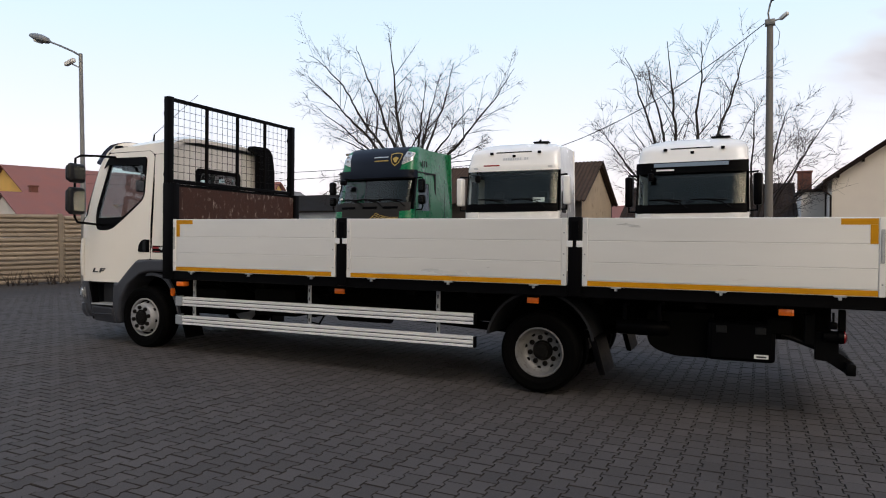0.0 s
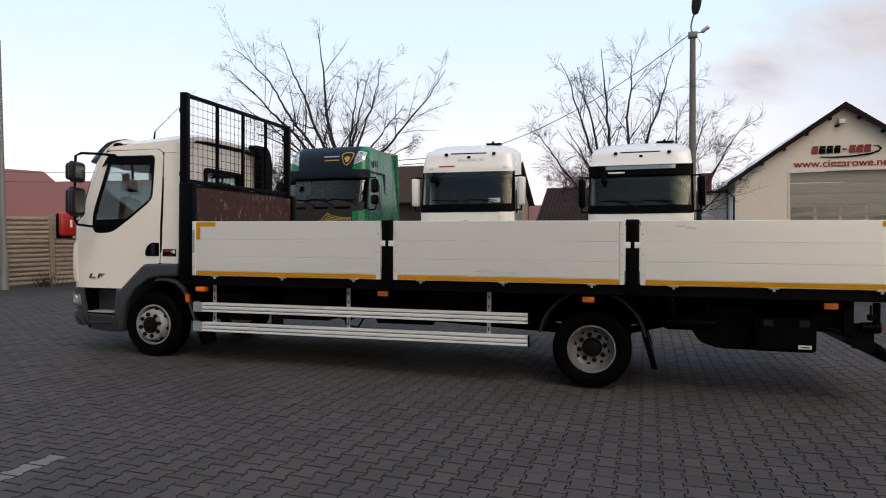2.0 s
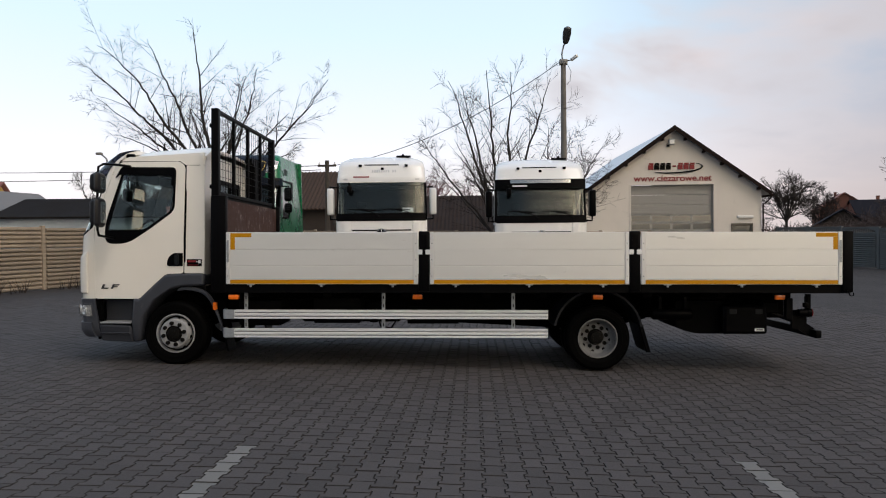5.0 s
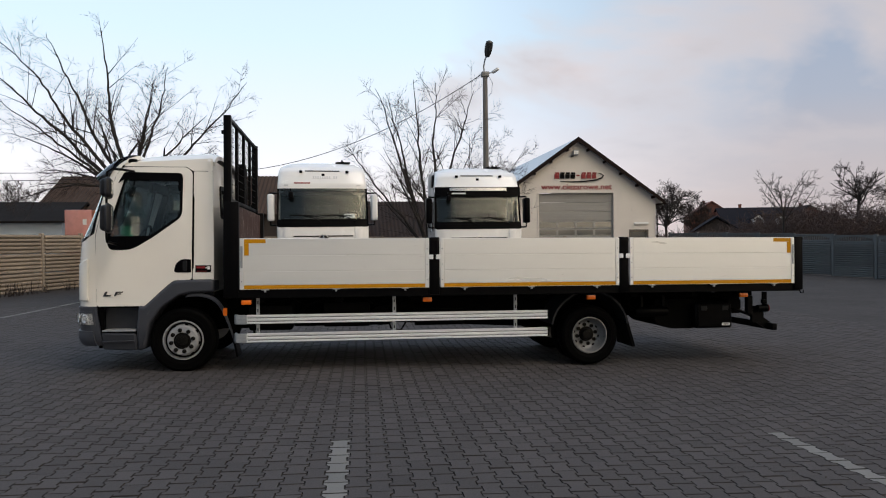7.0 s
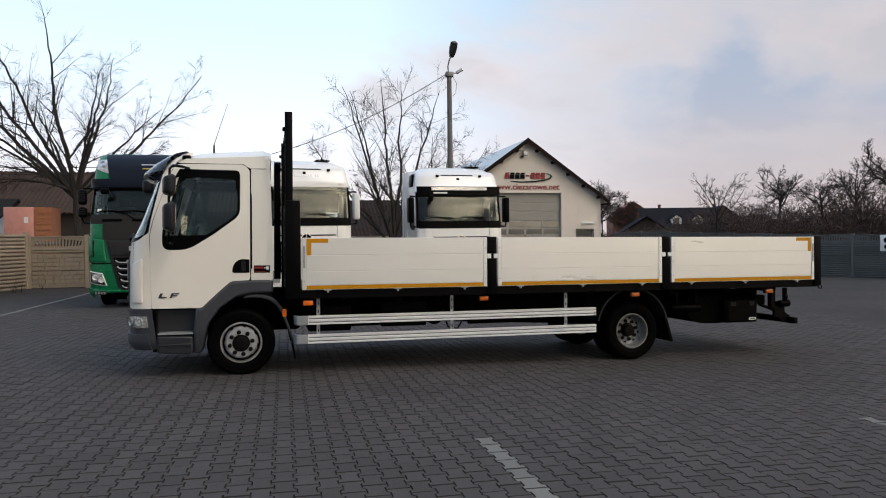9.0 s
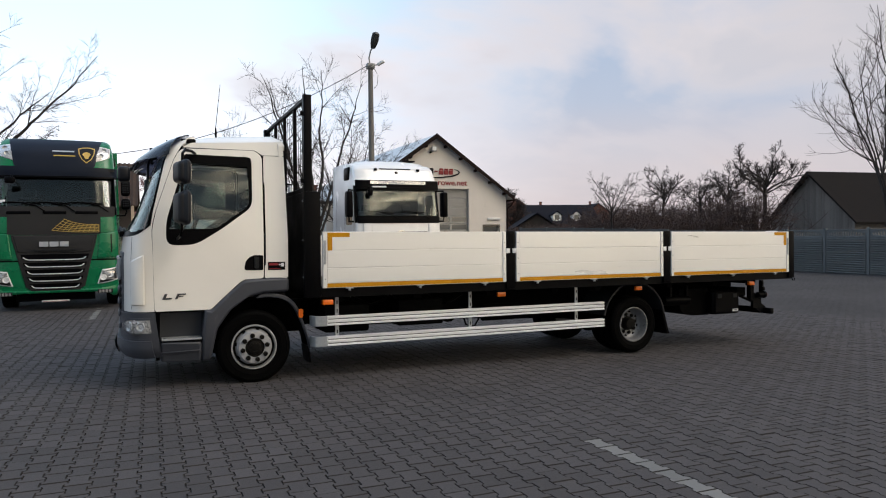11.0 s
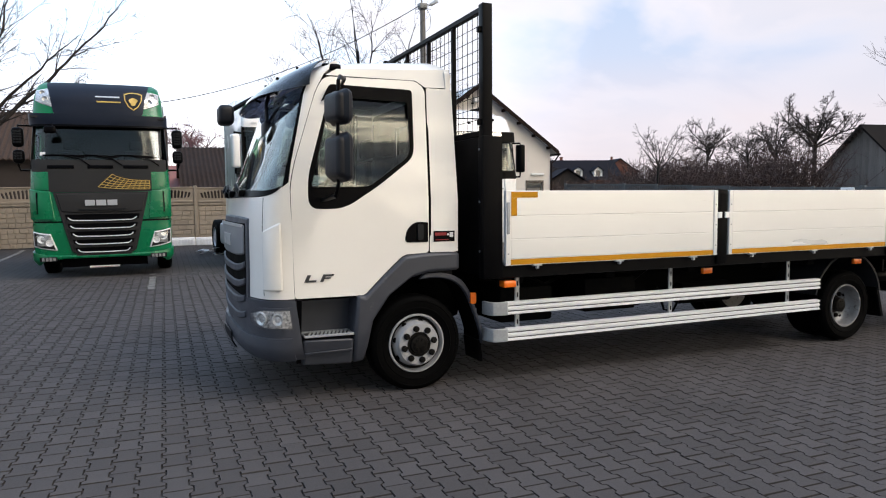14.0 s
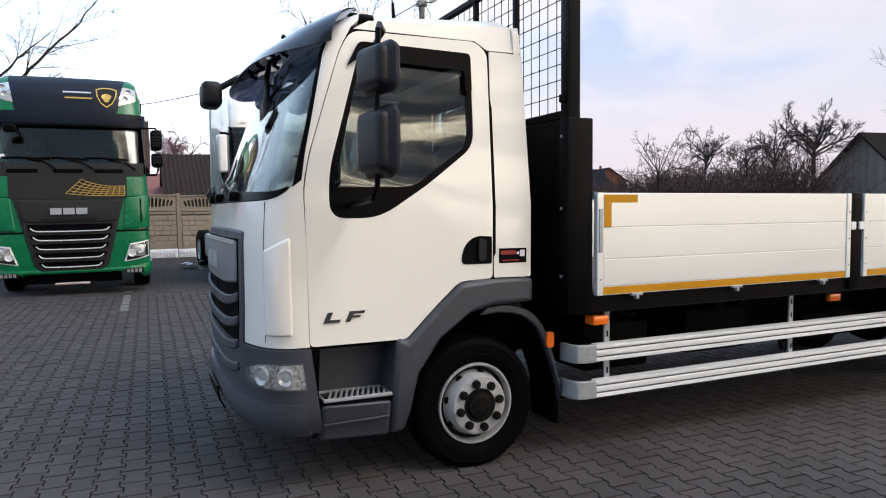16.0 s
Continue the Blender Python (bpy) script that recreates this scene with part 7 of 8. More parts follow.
# ---- the two white ones
def white_tractor(x, y, yaw, dark_visor, label):
    root = thing("white_tractor_unit", pose(x, y, ground_z(x, y + 1), 0, 0, yaw) @ Matrix.Diagonal((1, 1, 0.998 if dark_visor else 1.016, 1)), label, "truck", "parked tractor units")
    H = 1.32
    wl_ = Loft([(0.30, 1.18, 0.00, -0.30, 4.2), (0.45, 1.24, 0.04, -0.28, 4.2), (1.6, H, 0.04, -0.24, 4.8), (2.20, H, 0.00, -0.22, 5.0), (3.30, H - 0.02, -0.22, -0.44, 5.0),
                (3.42, H - 0.03, -0.24, -0.46, 5.0), (3.80, H - 0.06, -0.42, -0.68, 4.4), (3.93, H - 0.11, -0.58, -0.86, 3.8)], tractor_place)
    tractor_base(root, H, 2.3, 1.4, 5.0, STEEL)
    shell(root, wl_, H, 3.0, 1.0, 3.92, 4.12, WHITE_B, (2.15, 3.05), door_line=(0.30, 1.30, 2.28))
    cab_inside(root, H, 2.3, 2.12)
    part("bumper", wl_.patch(B(), -1, 1, 0.30, 0.85, 30, 5, off=0.03, thick=0.08, use_v=True), WHITE_B, root)
    part("lower_front", wl_.patch(B(), -1, 1, 0.85, 1.45, 30, 6, thick=0.05, use_v=True), WHITE_B, root)
    part("hood", wl_.patch(B(), -1, 1, 1.45, 2.20, 30, 8, thick=0.05, use_v=True), WHITE_B, root)
    part("hood_flap", wl_.patch(B(), -0.86, -0.50, 1.86, 2.12, 6, 3, off=0.008, thick=0.02), WHITE_B, root)
    part("hood_strip", wl_.patch(B(), -0.85, 0.85, 1.90, 1.935, 20, 1, off=0.010, thick=0.02), BLACK_PLASTIC, root, "thin dark gap in the hood", 0)
    part("grille", wl_.patch(B(), lambda z: -0.72 - 0.1 * (z - 0.9), lambda z: 0.72 + 0.1 * (z - 0.9), 0.90, 1.76, 22, 8, off=0.016, thick=0.04), BLACK_PLASTIC, root, "dark front grille")
    for k in range(4):
        part("grille_slat", wl_.patch(B(), -0.70, 0.70, 1.0 + 0.18 * k, 1.10 + 0.18 * k, 18, 2, off=0.045, thick=0.04), SILVER, root, "silver grille slat")
    bm = lathe(B(), [(0.16, 0.0), (0.16, -0.03), (0.135, -0.03), (0.135, 0.0)], 32, "y", (0, -0.11, 1.81), closed=True)
    for k in range(3):
        a = math.pi / 2 + 2 * math.pi * k / 3
        rod(bm, (0, -0.125, 1.81), (0.14 * math.cos(a), -0.125, 1.81 + 0.14 * math.sin(a)), 0.022, 6, 0.008)
    part("emblem", bm, CHROME, root, "round chrome emblem")
    bm = lathe(B(), [(0.001, 0.0), (0.135, 0.0), (0.135, -0.012), (0.001, -0.012)], 32, "y", (0, -0.10, 1.81))
    part("emblem_disc", bm, BLACK_PLASTIC, root)
    for s in (-1, 1):
        part("hood_vane", wl_.patch(B(), *sorted((s * 0.90, s * 1.12)), 1.50, 2.18, 5, 6, off=0.03, thick=0.035, bow=0.012), WHITE_B, root)
        part("headlight", wl_.patch(B(), *sorted((s * 0.74, s * 1.16)), 0.62, 0.95, 8, 5, off=0.045, thick=0.04, bow=0.012), CLEAR_LENS, root, "clear headlight")
        part("pillar", wl_.patch(B(), *sorted((s * 0.90, s * 1.0)), 2.20, 3.31, 6, 8, off=0.003, thick=0.05, use_v=True), BLACK_PLASTIC, root, "black windscreen pillar")
        mat = BLACK_PLASTIC if dark_visor else WHITE_B
        bm = B()
        xx = s * (H + 0.17)
        tube(bm, [(s * (H - 0.04), 0.45, 3.16), (xx, 0.22, 3.16), (xx, 0.20, 3.0)], 0.026, 8)
        part("mirror_arm", bm, BLACK_PLASTIC, root, "black mirror arm")
        bm = B()
        tube(bm, [(s * (H - 0.01), 0.35, 2.24), (xx, 0.22, 2.24), (xx, 0.20, 2.4)], 0.026, 8)
        arm = part("mirror_arm", bm, BLACK_PLASTIC, root, "black mirror arm")
        bm = box(B(), xx - 0.10, xx + 0.12, 0.08, 0.32, 2.36, 3.12, 0.05, 3)
        for v in bm.verts:
            if v.co.y < 0.15:
                v.co.x = xx + (v.co.x - xx) * 0.8
        part("mirror_housing", bm, mat, arm, "tall mirror housing")
        bm = box(B(), xx - 0.08, xx + 0.09, 0.321, 0.327, 2.42, 3.06)
        part("mirror_glass", bm, CHROME, arm, "mirror glass", 0)
        part("corner_lamp", wl_.patch(B(), *sorted((s * 0.98, s * 1.10)), 3.36, 3.40, 3, 1, off=0.012, thick=0.02), SILVER, root)
    part("cowl", wl_.patch(B(), -1.27, 1.27, 2.18, 2.40, 26, 3, off=0.010, thick=0.04), BLACK_PLASTIC, root, "black wiper cowl")
    ws = part("windscreen", wl_.patch(B(), -1.24, 1.24, 2.40, 3.29, 26, 8, thick=0.006), GLASS, root, "tall windscreen")
    ws.visible_shadow = False
    part("header", wl_.patch(B(), -1, 1, 3.29, 3.45, 30, 4, thick=0.05, use_v=True), WHITE_B, root)
    part("roof_front", wl_.patch(B(), -1, 1, 3.45, 3.925, 36, 8, thick=0.05, use_v=True), WHITE_B, root)
    if dark_visor:
        part("visor", wl_.patch(B(), -1.25, 1.25, 3.16, 3.42, 28, 5, off=0.10, thick=0.03), BLACK_PLASTIC, root, "dark sun visor")
        part("visor_strip", wl_.patch(B(), -0.86, 0.86, 3.315, 3.41, 20, 2, off=0.118, thick=0.02), CHROME, root, "bright strip on the visor")
        part("decal_bar", wl_.patch(B(), -0.80, -0.38, 3.215, 3.255, 8, 1, off=0.108, thick=0.01), PAPER, root, "plain white lettering bar", 0)
        bm = box(B(), -H + 0.02, -H + 0.20, 1.0, 1.5, 3.50, 3.90, 0.05, 2)
        part("roof_duct", bm, BLACK_PLASTIC, root)
    else:
        for k in range(11):
            if k == 8:
                continue
            a = -0.28 + 0.066 * k
            part("lettering_bar", wl_.patch(B(), a, a + 0.045, 3.585, 3.65, 2, 1, off=0.006, thick=0.006), SILVER, root, "plain grey lettering mark", 0)
        part("decal_bar", wl_.patch(B(), -0.82, -0.36, 3.43, 3.465, 8, 1, off=0.006, thick=0.006), RED, root, "plain red lettering bar", 0)
        part("card", wl_.patch(B(), 0.60, 0.92, 2.44, 2.56, 4, 2, off=-0.02, thick=0.004), PAPER, root, "white card behind the windscreen", 0)
    for a, w in ((-0.05, 0.45),):
        part("roof_slot", wl_.patch(B(), a - w, a + w + 0.1, 3.795, 3.82, 10, 1, off=0.008, thick=0.01), BLACK_PLASTIC, root, "", 0)
    for a in (-0.62, 0.72, 0.02):
        q = tractor_place(wl_.flat(wl_.v_of(a, 3.78), 3.78))
        z = -0.09 if abs(a) < 0.1 else 0
        part("marker_lamp", box(B(), q.x - 0.045, q.x + 0.045, q.y - 0.07, q.y + 0.02, q.z - 0.03 + z, q.z + 0.04 + z, 0.015, 2), BLACK_PLASTIC, root, "small dark roof marker")
    bm = box(B(), 0.42, 0.86, 0.95, 1.2, 4.10, 4.14, 0.01, 1)
    rod(bm, (0.62, 1.0, 4.13), (0.62, 1.0, 4.19), 0.04, 10, 0.025)
    part("roof_horn", bm, BLACK_PLASTIC, root, "dark roof fitting")
    wipers(root, wl_, 2.47, (-0.95, 0.05), 0.80)
    bm = box(B(), -0.98, -0.84, -0.08, 0.06, 2.98, 3.18, 0.04, 3)
    tube(bm, [(-0.92, 0.30, 3.28), (-0.92, 0.0, 3.26), (-0.92, -0.02, 3.1)], 0.018, 6)
    part("front_mirror", bm, BLACK_PLASTIC, root, "black front mirror")
    part("device", wl_.patch(B(), -0.10, 0.10, 2.42, 2.52, 3, 2, off=-0.03, thick=0.02), BLACK_PLASTIC, root)
    return root


white_tractor(-6.30, 17.55, 5, False, "white tractor unit with white mirrors and tall roof")
white_tractor(-1.72, 17.65, 0, True, "white tractor unit with a dark visor and mirrors")

# ---------------------------------------------------------------- lamp posts, poles and wires
POLE_GREY = surf("galvanised_pole", (0.22, 0.225, 0.23), 0.55, 0.3, var=0.2, scale=2.5, stretch=(1, 1, 0.3))
POLE_CONC = surf("old_concrete_pole", (0.17, 0.16, 0.15), 0.85, var=0.25, scale=3, stretch=(1, 1, 0.3), bump=0.4)
WOOD_POLE = surf("grey_wood_pole", (0.06, 0.05, 0.042), 0.9, var=0.3, scale=3, stretch=(4, 4, 0.3))
CABLE = surf("black_cable", (0.01, 0.01, 0.011), 0.6)

gz = ground_z(0.05, 26.0)
yl = thing("lamp_post", pose(0.06, 26.05, gz), "tall grey lamp post with a camera at its top", "lamp")
bm = rod(B(), (0, 0, -0.3), (0, 0, 8.95), 0.15, 12, 0.10)
part("pole", bm, POLE_CONC, yl, "weathered concrete pole")
bm = B()
tube(bm, [(-0.02, 0, 8.9), (-0.06, -0.02, 9.2), (0.0, -0.06, 9.5), (0.06, -0.12, 9.62)], 0.03, 8)
part("arm", bm, POLE_GREY, yl)
bm = B()
lathe(bm, [(0.02, -0.34), (0.10, -0.30), (0.15, -0.12), (0.17, 0.10), (0.15, 0.30), (0.05, 0.36)], 20, "z")
for v in bm.verts:
    v.co.y *= 0.6
bmesh.ops.transform(bm, matrix=pose(0.10, -0.30, 9.86, 28, 6, 0), verts=bm.verts)
part("lamp_head", bm, surf("dark_lamp_head", (0.03, 0.033, 0.036), 0.4, var=0.2), yl, "dark lamp head")
bm = box(B(), -0.16, 0.16, -0.14, 0.14, 8.78, 8.98, 0.02, 2)
part("junction_box", bm, POLE_GREY, yl)
bm = rod(B(), (0.1, -0.05, 8.92), (0.36, -0.08, 8.95), 0.025, 8)
part("camera_bracket", bm, POLE_GREY, yl)
bm = box(B(), -0.06, 0.06, -0.17, 0.15, -0.055, 0.055, 0.015, 2)
bmesh.ops.transform(bm, matrix=pose(0.42, -0.10, 9.02, -24, 0, 50), verts=bm.verts)
part("surveillance_camera", bm, PAPER, yl, "white surveillance camera")
bm = B()
tube(bm, [(0.12, -0.05, 8.85), (0.30, -0.08, 8.5), (0.26, -0.08, 8.1), (0.13, -0.05, 7.95)], 0.010, 6)
part("cable_loop", bm, CABLE, yl)

gz = ground_z(-18.95, 14.2)
ll = thing("lamp_post", pose(-18.85, 14.2, gz), "grey steel lamp post with an arm and camera", "lamp")
part("pole", rod(B(), (0, 0, -0.3), (0, 0, 6.98), 0.085, 12, 0.055), POLE_GREY, ll)
part("pole_foot", rod(B(), (0, 0, -0.2), (0, 0, 1.1), 0.115, 12, 0.105), POLE_GREY, ll)
part("arm", tube(B(), [(0, 0, 6.9), (-0.25, 0, 7.05), (-0.9, 0, 7.32), (-1.5, 0, 7.55)], 0.03, 8), POLE_GREY, ll)
bm = lathe(B(), [(0.02, -0.45), (0.09, -0.40), (0.16, -0.15), (0.18, 0.1), (0.14, 0.36), (0.03, 0.43)], 20, "x")
for v in bm.verts:
    v.co.z = v.co.z * 0.6 if v.co.z < 0 else v.co.z * 0.8
bmesh.ops.transform(bm, matrix=pose(-1.9, 0, 7.68, 0, 20, 0), verts=bm.verts)
part("lamp_head", bm, POLE_GREY, ll, "grey lamp head")
bm = lathe(B(), [(0.01, -0.06), (0.12, -0.05), (0.15, 0.0), (0.15, 0.02)], 18, "z")
bmesh.ops.transform(bm, matrix=pose(-1.95, 0, 7.60, 0, 20, 0), verts=bm.verts)
part("diffuser", bm, PAPER, ll, "pale diffuser")
bm = rod(B(), (0, 0, 6.55), (-0.3, -0.05, 6.68), 0.02, 8)
part("camera_bracket", bm, POLE_GREY, ll)
bm = box(B(), -0.20, 0.20, -0.06, 0.06, -0.06, 0.06, 0.015, 2)
bmesh.ops.transform(bm, matrix=pose(-0.42, -0.05, 6.76, 0, -15, 0), verts=bm.verts)
part("surveillance_camera", bm, PAPER, ll, "pale surveillance camera")

tp = thing("telegraph_pole", pose(-10.76, 31.0, ground_z(-10, 31)), "grey wooden telegraph pole with a crossbar", "pole")
part("pole", rod(B(), (0, 0, -0.3), (0, 0, 5.3), 0.13, 10, 0.10), WOOD_POLE, tp)
part("strut", rod(B(), (0, 0, 3.6), (1.0, 0, 0), 0.09, 10), WOOD_POLE, tp)
part("crossbar", box(B(), -0.45, 0.45, -0.05, 0.05, 5.0, 5.1, 0.01, 1), WOOD_POLE, tp)
for x in (-0.38, 0.0, 0.38):
    part("insulator", lathe(B(), [(0.015, 0), (0.04, 0.02), (0.035, 0.10), (0.01, 0.13)], 10, "z", (x, 0, 5.1)), PAPER, tp, "white insulator")


def hang(name, a, b, sag, label, r=0.012):
    a, b = Vector(a), Vector(b)
    pts = [a.lerp(b, t) - Vector((0, 0, sag * 4 * t * (1 - t))) for t in (k / 14 for k in range(15))]
    ob = part(name, tube(B(), pts, r, 5), CABLE)
    return tagged(ob, label, "cable")


hang("overhead_cable", (-0.05, 26.0, 8.65), (-10.4, 31.0, 5.1), 0.7, "black overhead cable between two poles", 0.016)
hang("overhead_cable", (-11.1, 31.0, 5.1), (-62, 46, 7.5), 0.5, "black overhead cable over the roofs", 0.02)
hang("overhead_cable", (-11.1, 31.05, 4.9), (-62, 47, 6.6), 0.5, "thin black overhead cable over the roofs", 0.02)
fl = thing("street_lamp", pose(-33.2, 52, 0), "slender far street lamp with a curved top", "lamp")
part("pole", tube(B(), [(0, 0, 0), (0, 0, 7.4), (-0.1, 0, 8.1), (-0.55, 0, 8.5)], 0.07, 8), POLE_GREY, fl)
part("lamp_head", box(B(), -0.95, -0.45, -0.15, 0.15, 8.42, 8.62, 0.05, 2), POLE_CONC, fl)

# ---------------------------------------------------------------- bare trees
BARK = surf("dark_bare_bark", (0.020, 0.016, 0.014), 0.95, var=0.3, scale=6, bump=0.4, stretch=(1, 1, 0.3))
TWIG = surf("brown_bare_twigs", (0.027, 0.019, 0.0165), 0.95, var=0.2, scale=2)
TWIG_PINK = surf("pinkish_fruit_twigs", (0.16, 0.075, 0.085), 0.95, var=0.25, scale=2)
TWIG_DARK = surf("dark_brown_thicket", (0.085, 0.054, 0.046), 0.95, var=0.3, scale=0.7, island=0.4)


class Stems:
    """Collects tapering stems as plain vertex and face lists."""

    def __init__(self):
        self.v, self.f = [], []

    def stem(self, pts, r0, r1, seg):
        n = len(pts)
        base = len(self.v)
        up = None
        for i, p in enumerate(pts):
            d = (pts[min(i + 1, n - 1)] - pts[max(i - 1, 0)])
            d = d.normalized() if d.length > 1e-6 else Vector((0, 0, 1))
            if up is None:
                up = d.orthogonal().normalized()
            s = d.cross(up).normalized()
            up = s.cross(d).normalized()
            r = r0 + (r1 - r0) * i / (n - 1)
            for k in range(seg):
                a = 2 * math.pi * k / seg
                self.v.append(tuple(p + (s * math.cos(a) + up * math.sin(a)) * r))
        for i in range(n - 1):
            for k in range(seg):
                a, b = base + i * seg + k, base + i * seg + (k + 1) % seg
                self.f.append((a, b, b + seg, a + seg))

    def mesh(self, name, mat):
        me = bpy.data.meshes.new(name)
        me.from_pydata(self.v, [], self.f)
        me.materials.append(mat)
        me.update()
        return me


def grow(rng, start, way, length, r, depth, twigs, limbs, up=0.12, wob=0.22, split=(4, 7), min_r=0.006):
    """A limb that bends and throws side shoots; thick ones go to limbs, thin ones to twigs."""
    n = max(4, int(length / 0.35))
    pts, d = [start.copy()], way.normalized()
    for i in range(n):
        d = (d + Vector((rng.gauss(0, wob), rng.gauss(0, wob), rng.gauss(0, wob))) * 0.5 + Vector((0, 0, up * 0.25))).normalized()
        pts.append(pts[-1] + d * (length / n))
    r1 = max(min_r * 0.6, r * 0.30)
    (limbs if r > 0.045 else twigs).stem(pts, r, r1, 6 if r > 0.045 else (4 if r > 0.018 else 3))
    if depth <= 0:
        return
    for k in range(rng.randint(*split)):
        t = rng.uniform(0.22, 1.0)
        i = min(n - 1, int(t * n))
        along = (pts[i + 1] - pts[i]).normalized()
        side = along.cross(Vector((rng.gauss(0, 1), rng.gauss(0, 1), rng.gauss(0, 1)))).normalized()
        nd = (along * rng.uniform(0.55, 1.0) + side * rng.uniform(0.45, 0.9)).normalized()
        grow(rng, pts[i].copy(), nd, length * rng.uniform(0.34, 0.62) * (1.15 - 0.45 * t), max(min_r, r * rng.uniform(0.32, 0.52)), depth - 1, twigs, limbs, up, wob, split, min_r)


def bare_tree(name, x, y, z, trunk_h, r, limbs_n, spread, reach, seed, label, depth=3, split=(5, 8), lean=(0, 0), up=0.12, scale=1.0, wob=0.22, min_r=0.006, twig=None):
    rng = random.Random(seed)
    limbs, twigs = Stems(), Stems()
    top = Vector((lean[0], lean[1], trunk_h))
    pts = [Vector((0, 0, -0.2)), Vector((lean[0] * 0.2, lean[1] * 0.2, trunk_h * 0.35)), Vector((lean[0] * 0.6, lean[1] * 0.6, trunk_h * 0.7)), top]
    limbs.stem(pts, r, r * 0.72, 10)
    for k in range(limbs_n):
        a = 2 * math.pi * (k + rng.uniform(-0.25, 0.25)) / limbs_n
        tilt = radians(rng.uniform(*spread))
        d = Vector((math.cos(a) * math.sin(tilt), math.sin(a) * math.sin(tilt), math.cos(tilt)))
        grow(rng, top - Vector((0, 0, rng.uniform(0, trunk_h * 0.22))), d, reach * rng.uniform(0.75, 1.1), r * rng.uniform(0.36, 0.55), depth, twigs, limbs, up, wob, split, min_r)
    root = thing(name, pose(x, y, z) @ Matrix.Scale(scale, 4), label, "tree", "bare trees")
    t = new("trunk", limbs.mesh("trunk", BARK))
    c = new("crown", twigs.mesh("crown", twig or TWIG))
    t.parent = c.parent = root
    return root


def limb(rng, start, end, rise, r, level, twigs, limbs):
    """A long shoot from start to end that first climbs and then leans out, with finer shoots along it."""
    start, end = Vector(start), Vector(end)
    span = (end - start).length
    mid = start.lerp(end, 0.5) + Vector((0, 0, rise * span))
    n = max(5, int(span / 0.30))
    pts, drift = [], Vector((0, 0, 0))
    for i in range(n + 1):
        t = i / n
        drift += Vector((rng.gauss(0, 1), rng.gauss(0, 1), rng.gauss(0, 0.8))) * 0.030 * (0.10 + span / 6)
        pts.append(start * (1 - t) ** 2 + mid * 2 * t * (1 - t) + end * t * t + drift * min(1, 3 * t))
    (limbs if r > 0.030 else twigs).stem(pts, r, max(0.003, r * 0.12), 6 if r > 0.030 else (4 if r > 0.012 else 3))
    if level == 0:
        return
    for k in range({3: 12, 2: 6, 1: 3}[level]):
        t = rng.uniform(0.16, 0.97) if level > 1 else rng.uniform(0.25, 1.0)
        i = min(n - 1, int(t * n))
        along = (pts[i + 1] - pts[i]).normalized()
        side = along.cross(Vector((rng.gauss(0, 1), rng.gauss(0, 1), rng.gauss(0, 1)))).normalized()
        way = (along + side * rng.uniform(0.55, 1.25) + Vector((0, 0, 0.06))).normalized()
        size = span * rng.uniform(0.20, 0.46) * (1.12 - 0.55 * t) * (1.2 if level < 3 else 1)
        limb(rng, pts[i], pts[i] + way * max(0.35, size), rng.uniform(-0.05, 0.10), max(0.0055, r * (1 - 0.8 * t) * rng.uniform(0.34, 0.54)), level - 1, twigs, limbs)


def limbed_tree(name, x, y, z, trunk_h, r, ends, seed, label):
    """A tree whose main limbs lean as told: each end is (across, away, up) from the fork, how far it arches, and its share of the girth."""
    rng = random.Random(seed)
    limbs, twigs = Stems(), Stems()
    limbs.stem([Vector((0, 0, -0.2)), Vector((0.03, 0, trunk_h * 0.4)), Vector((-0.02, 0.02, trunk_h * 0.8)), Vector((0, 0, trunk_h + 0.1))], r, r * 0.75, 10)
    for across, away, up, arch, girth in ends:
        foot = Vector((0.10 * across / 5, 0.1 * away / 3, trunk_h - rng.uniform(0.0, 0.45)))
        limb(rng, foot, Vector((across, away, trunk_h + up)), arch, r * girth * 1.22, 3, twigs, limbs)
    root = thing(name, pose(x, y, z), label, "tree", "bare trees")
    t, c = new("trunk", limbs.mesh("trunk", BARK)), new("crown", twigs.mesh("crown", TWIG))
    t.parent = c.parent = root
    return root


limbed_tree("bare_tree", -15.3, 29.0, ground_z(-15, 29), 3.9, 0.165,
            [(-6.2, 0.6, 5.9, 0.02, 0.50), (-4.9, -1.4, 6.3, 0.06, 0.46), (-3.7, 1.2, 7.2, 0.03, 0.48), (-0.9, -0.8, 7.0, -0.03, 0.55), (0.6, 1.9, 5.6, 0.03, 0.40),
             (1.7, -1.5, 4.4, 0.04, 0.42), (4.9, 0.3, 4.9, -0.04, 0.46), (3.4, 1.6, 1.9, 0.10, 0.30), (-5.2, 0.9, 2.7, 0.10, 0.36), (-4.7, -1.0, -0.6, 0.24, 0.32), (-4.4, 1.7, 1.1, 0.14, 0.32), (1.0, 3.0, 6.2, 0.05, 0.40),
             (-2.4, 2.6, 4.0, 0.06, 0.36), (3.6, -1.2, 3.2, 0.02, 0.36), (-5.6, -0.4, 4.2, 0.06, 0.38), (-3.6, -1.8, 0.2, 0.20, 0.28)],
            41, "spreading leafless tree behind the panel fence")
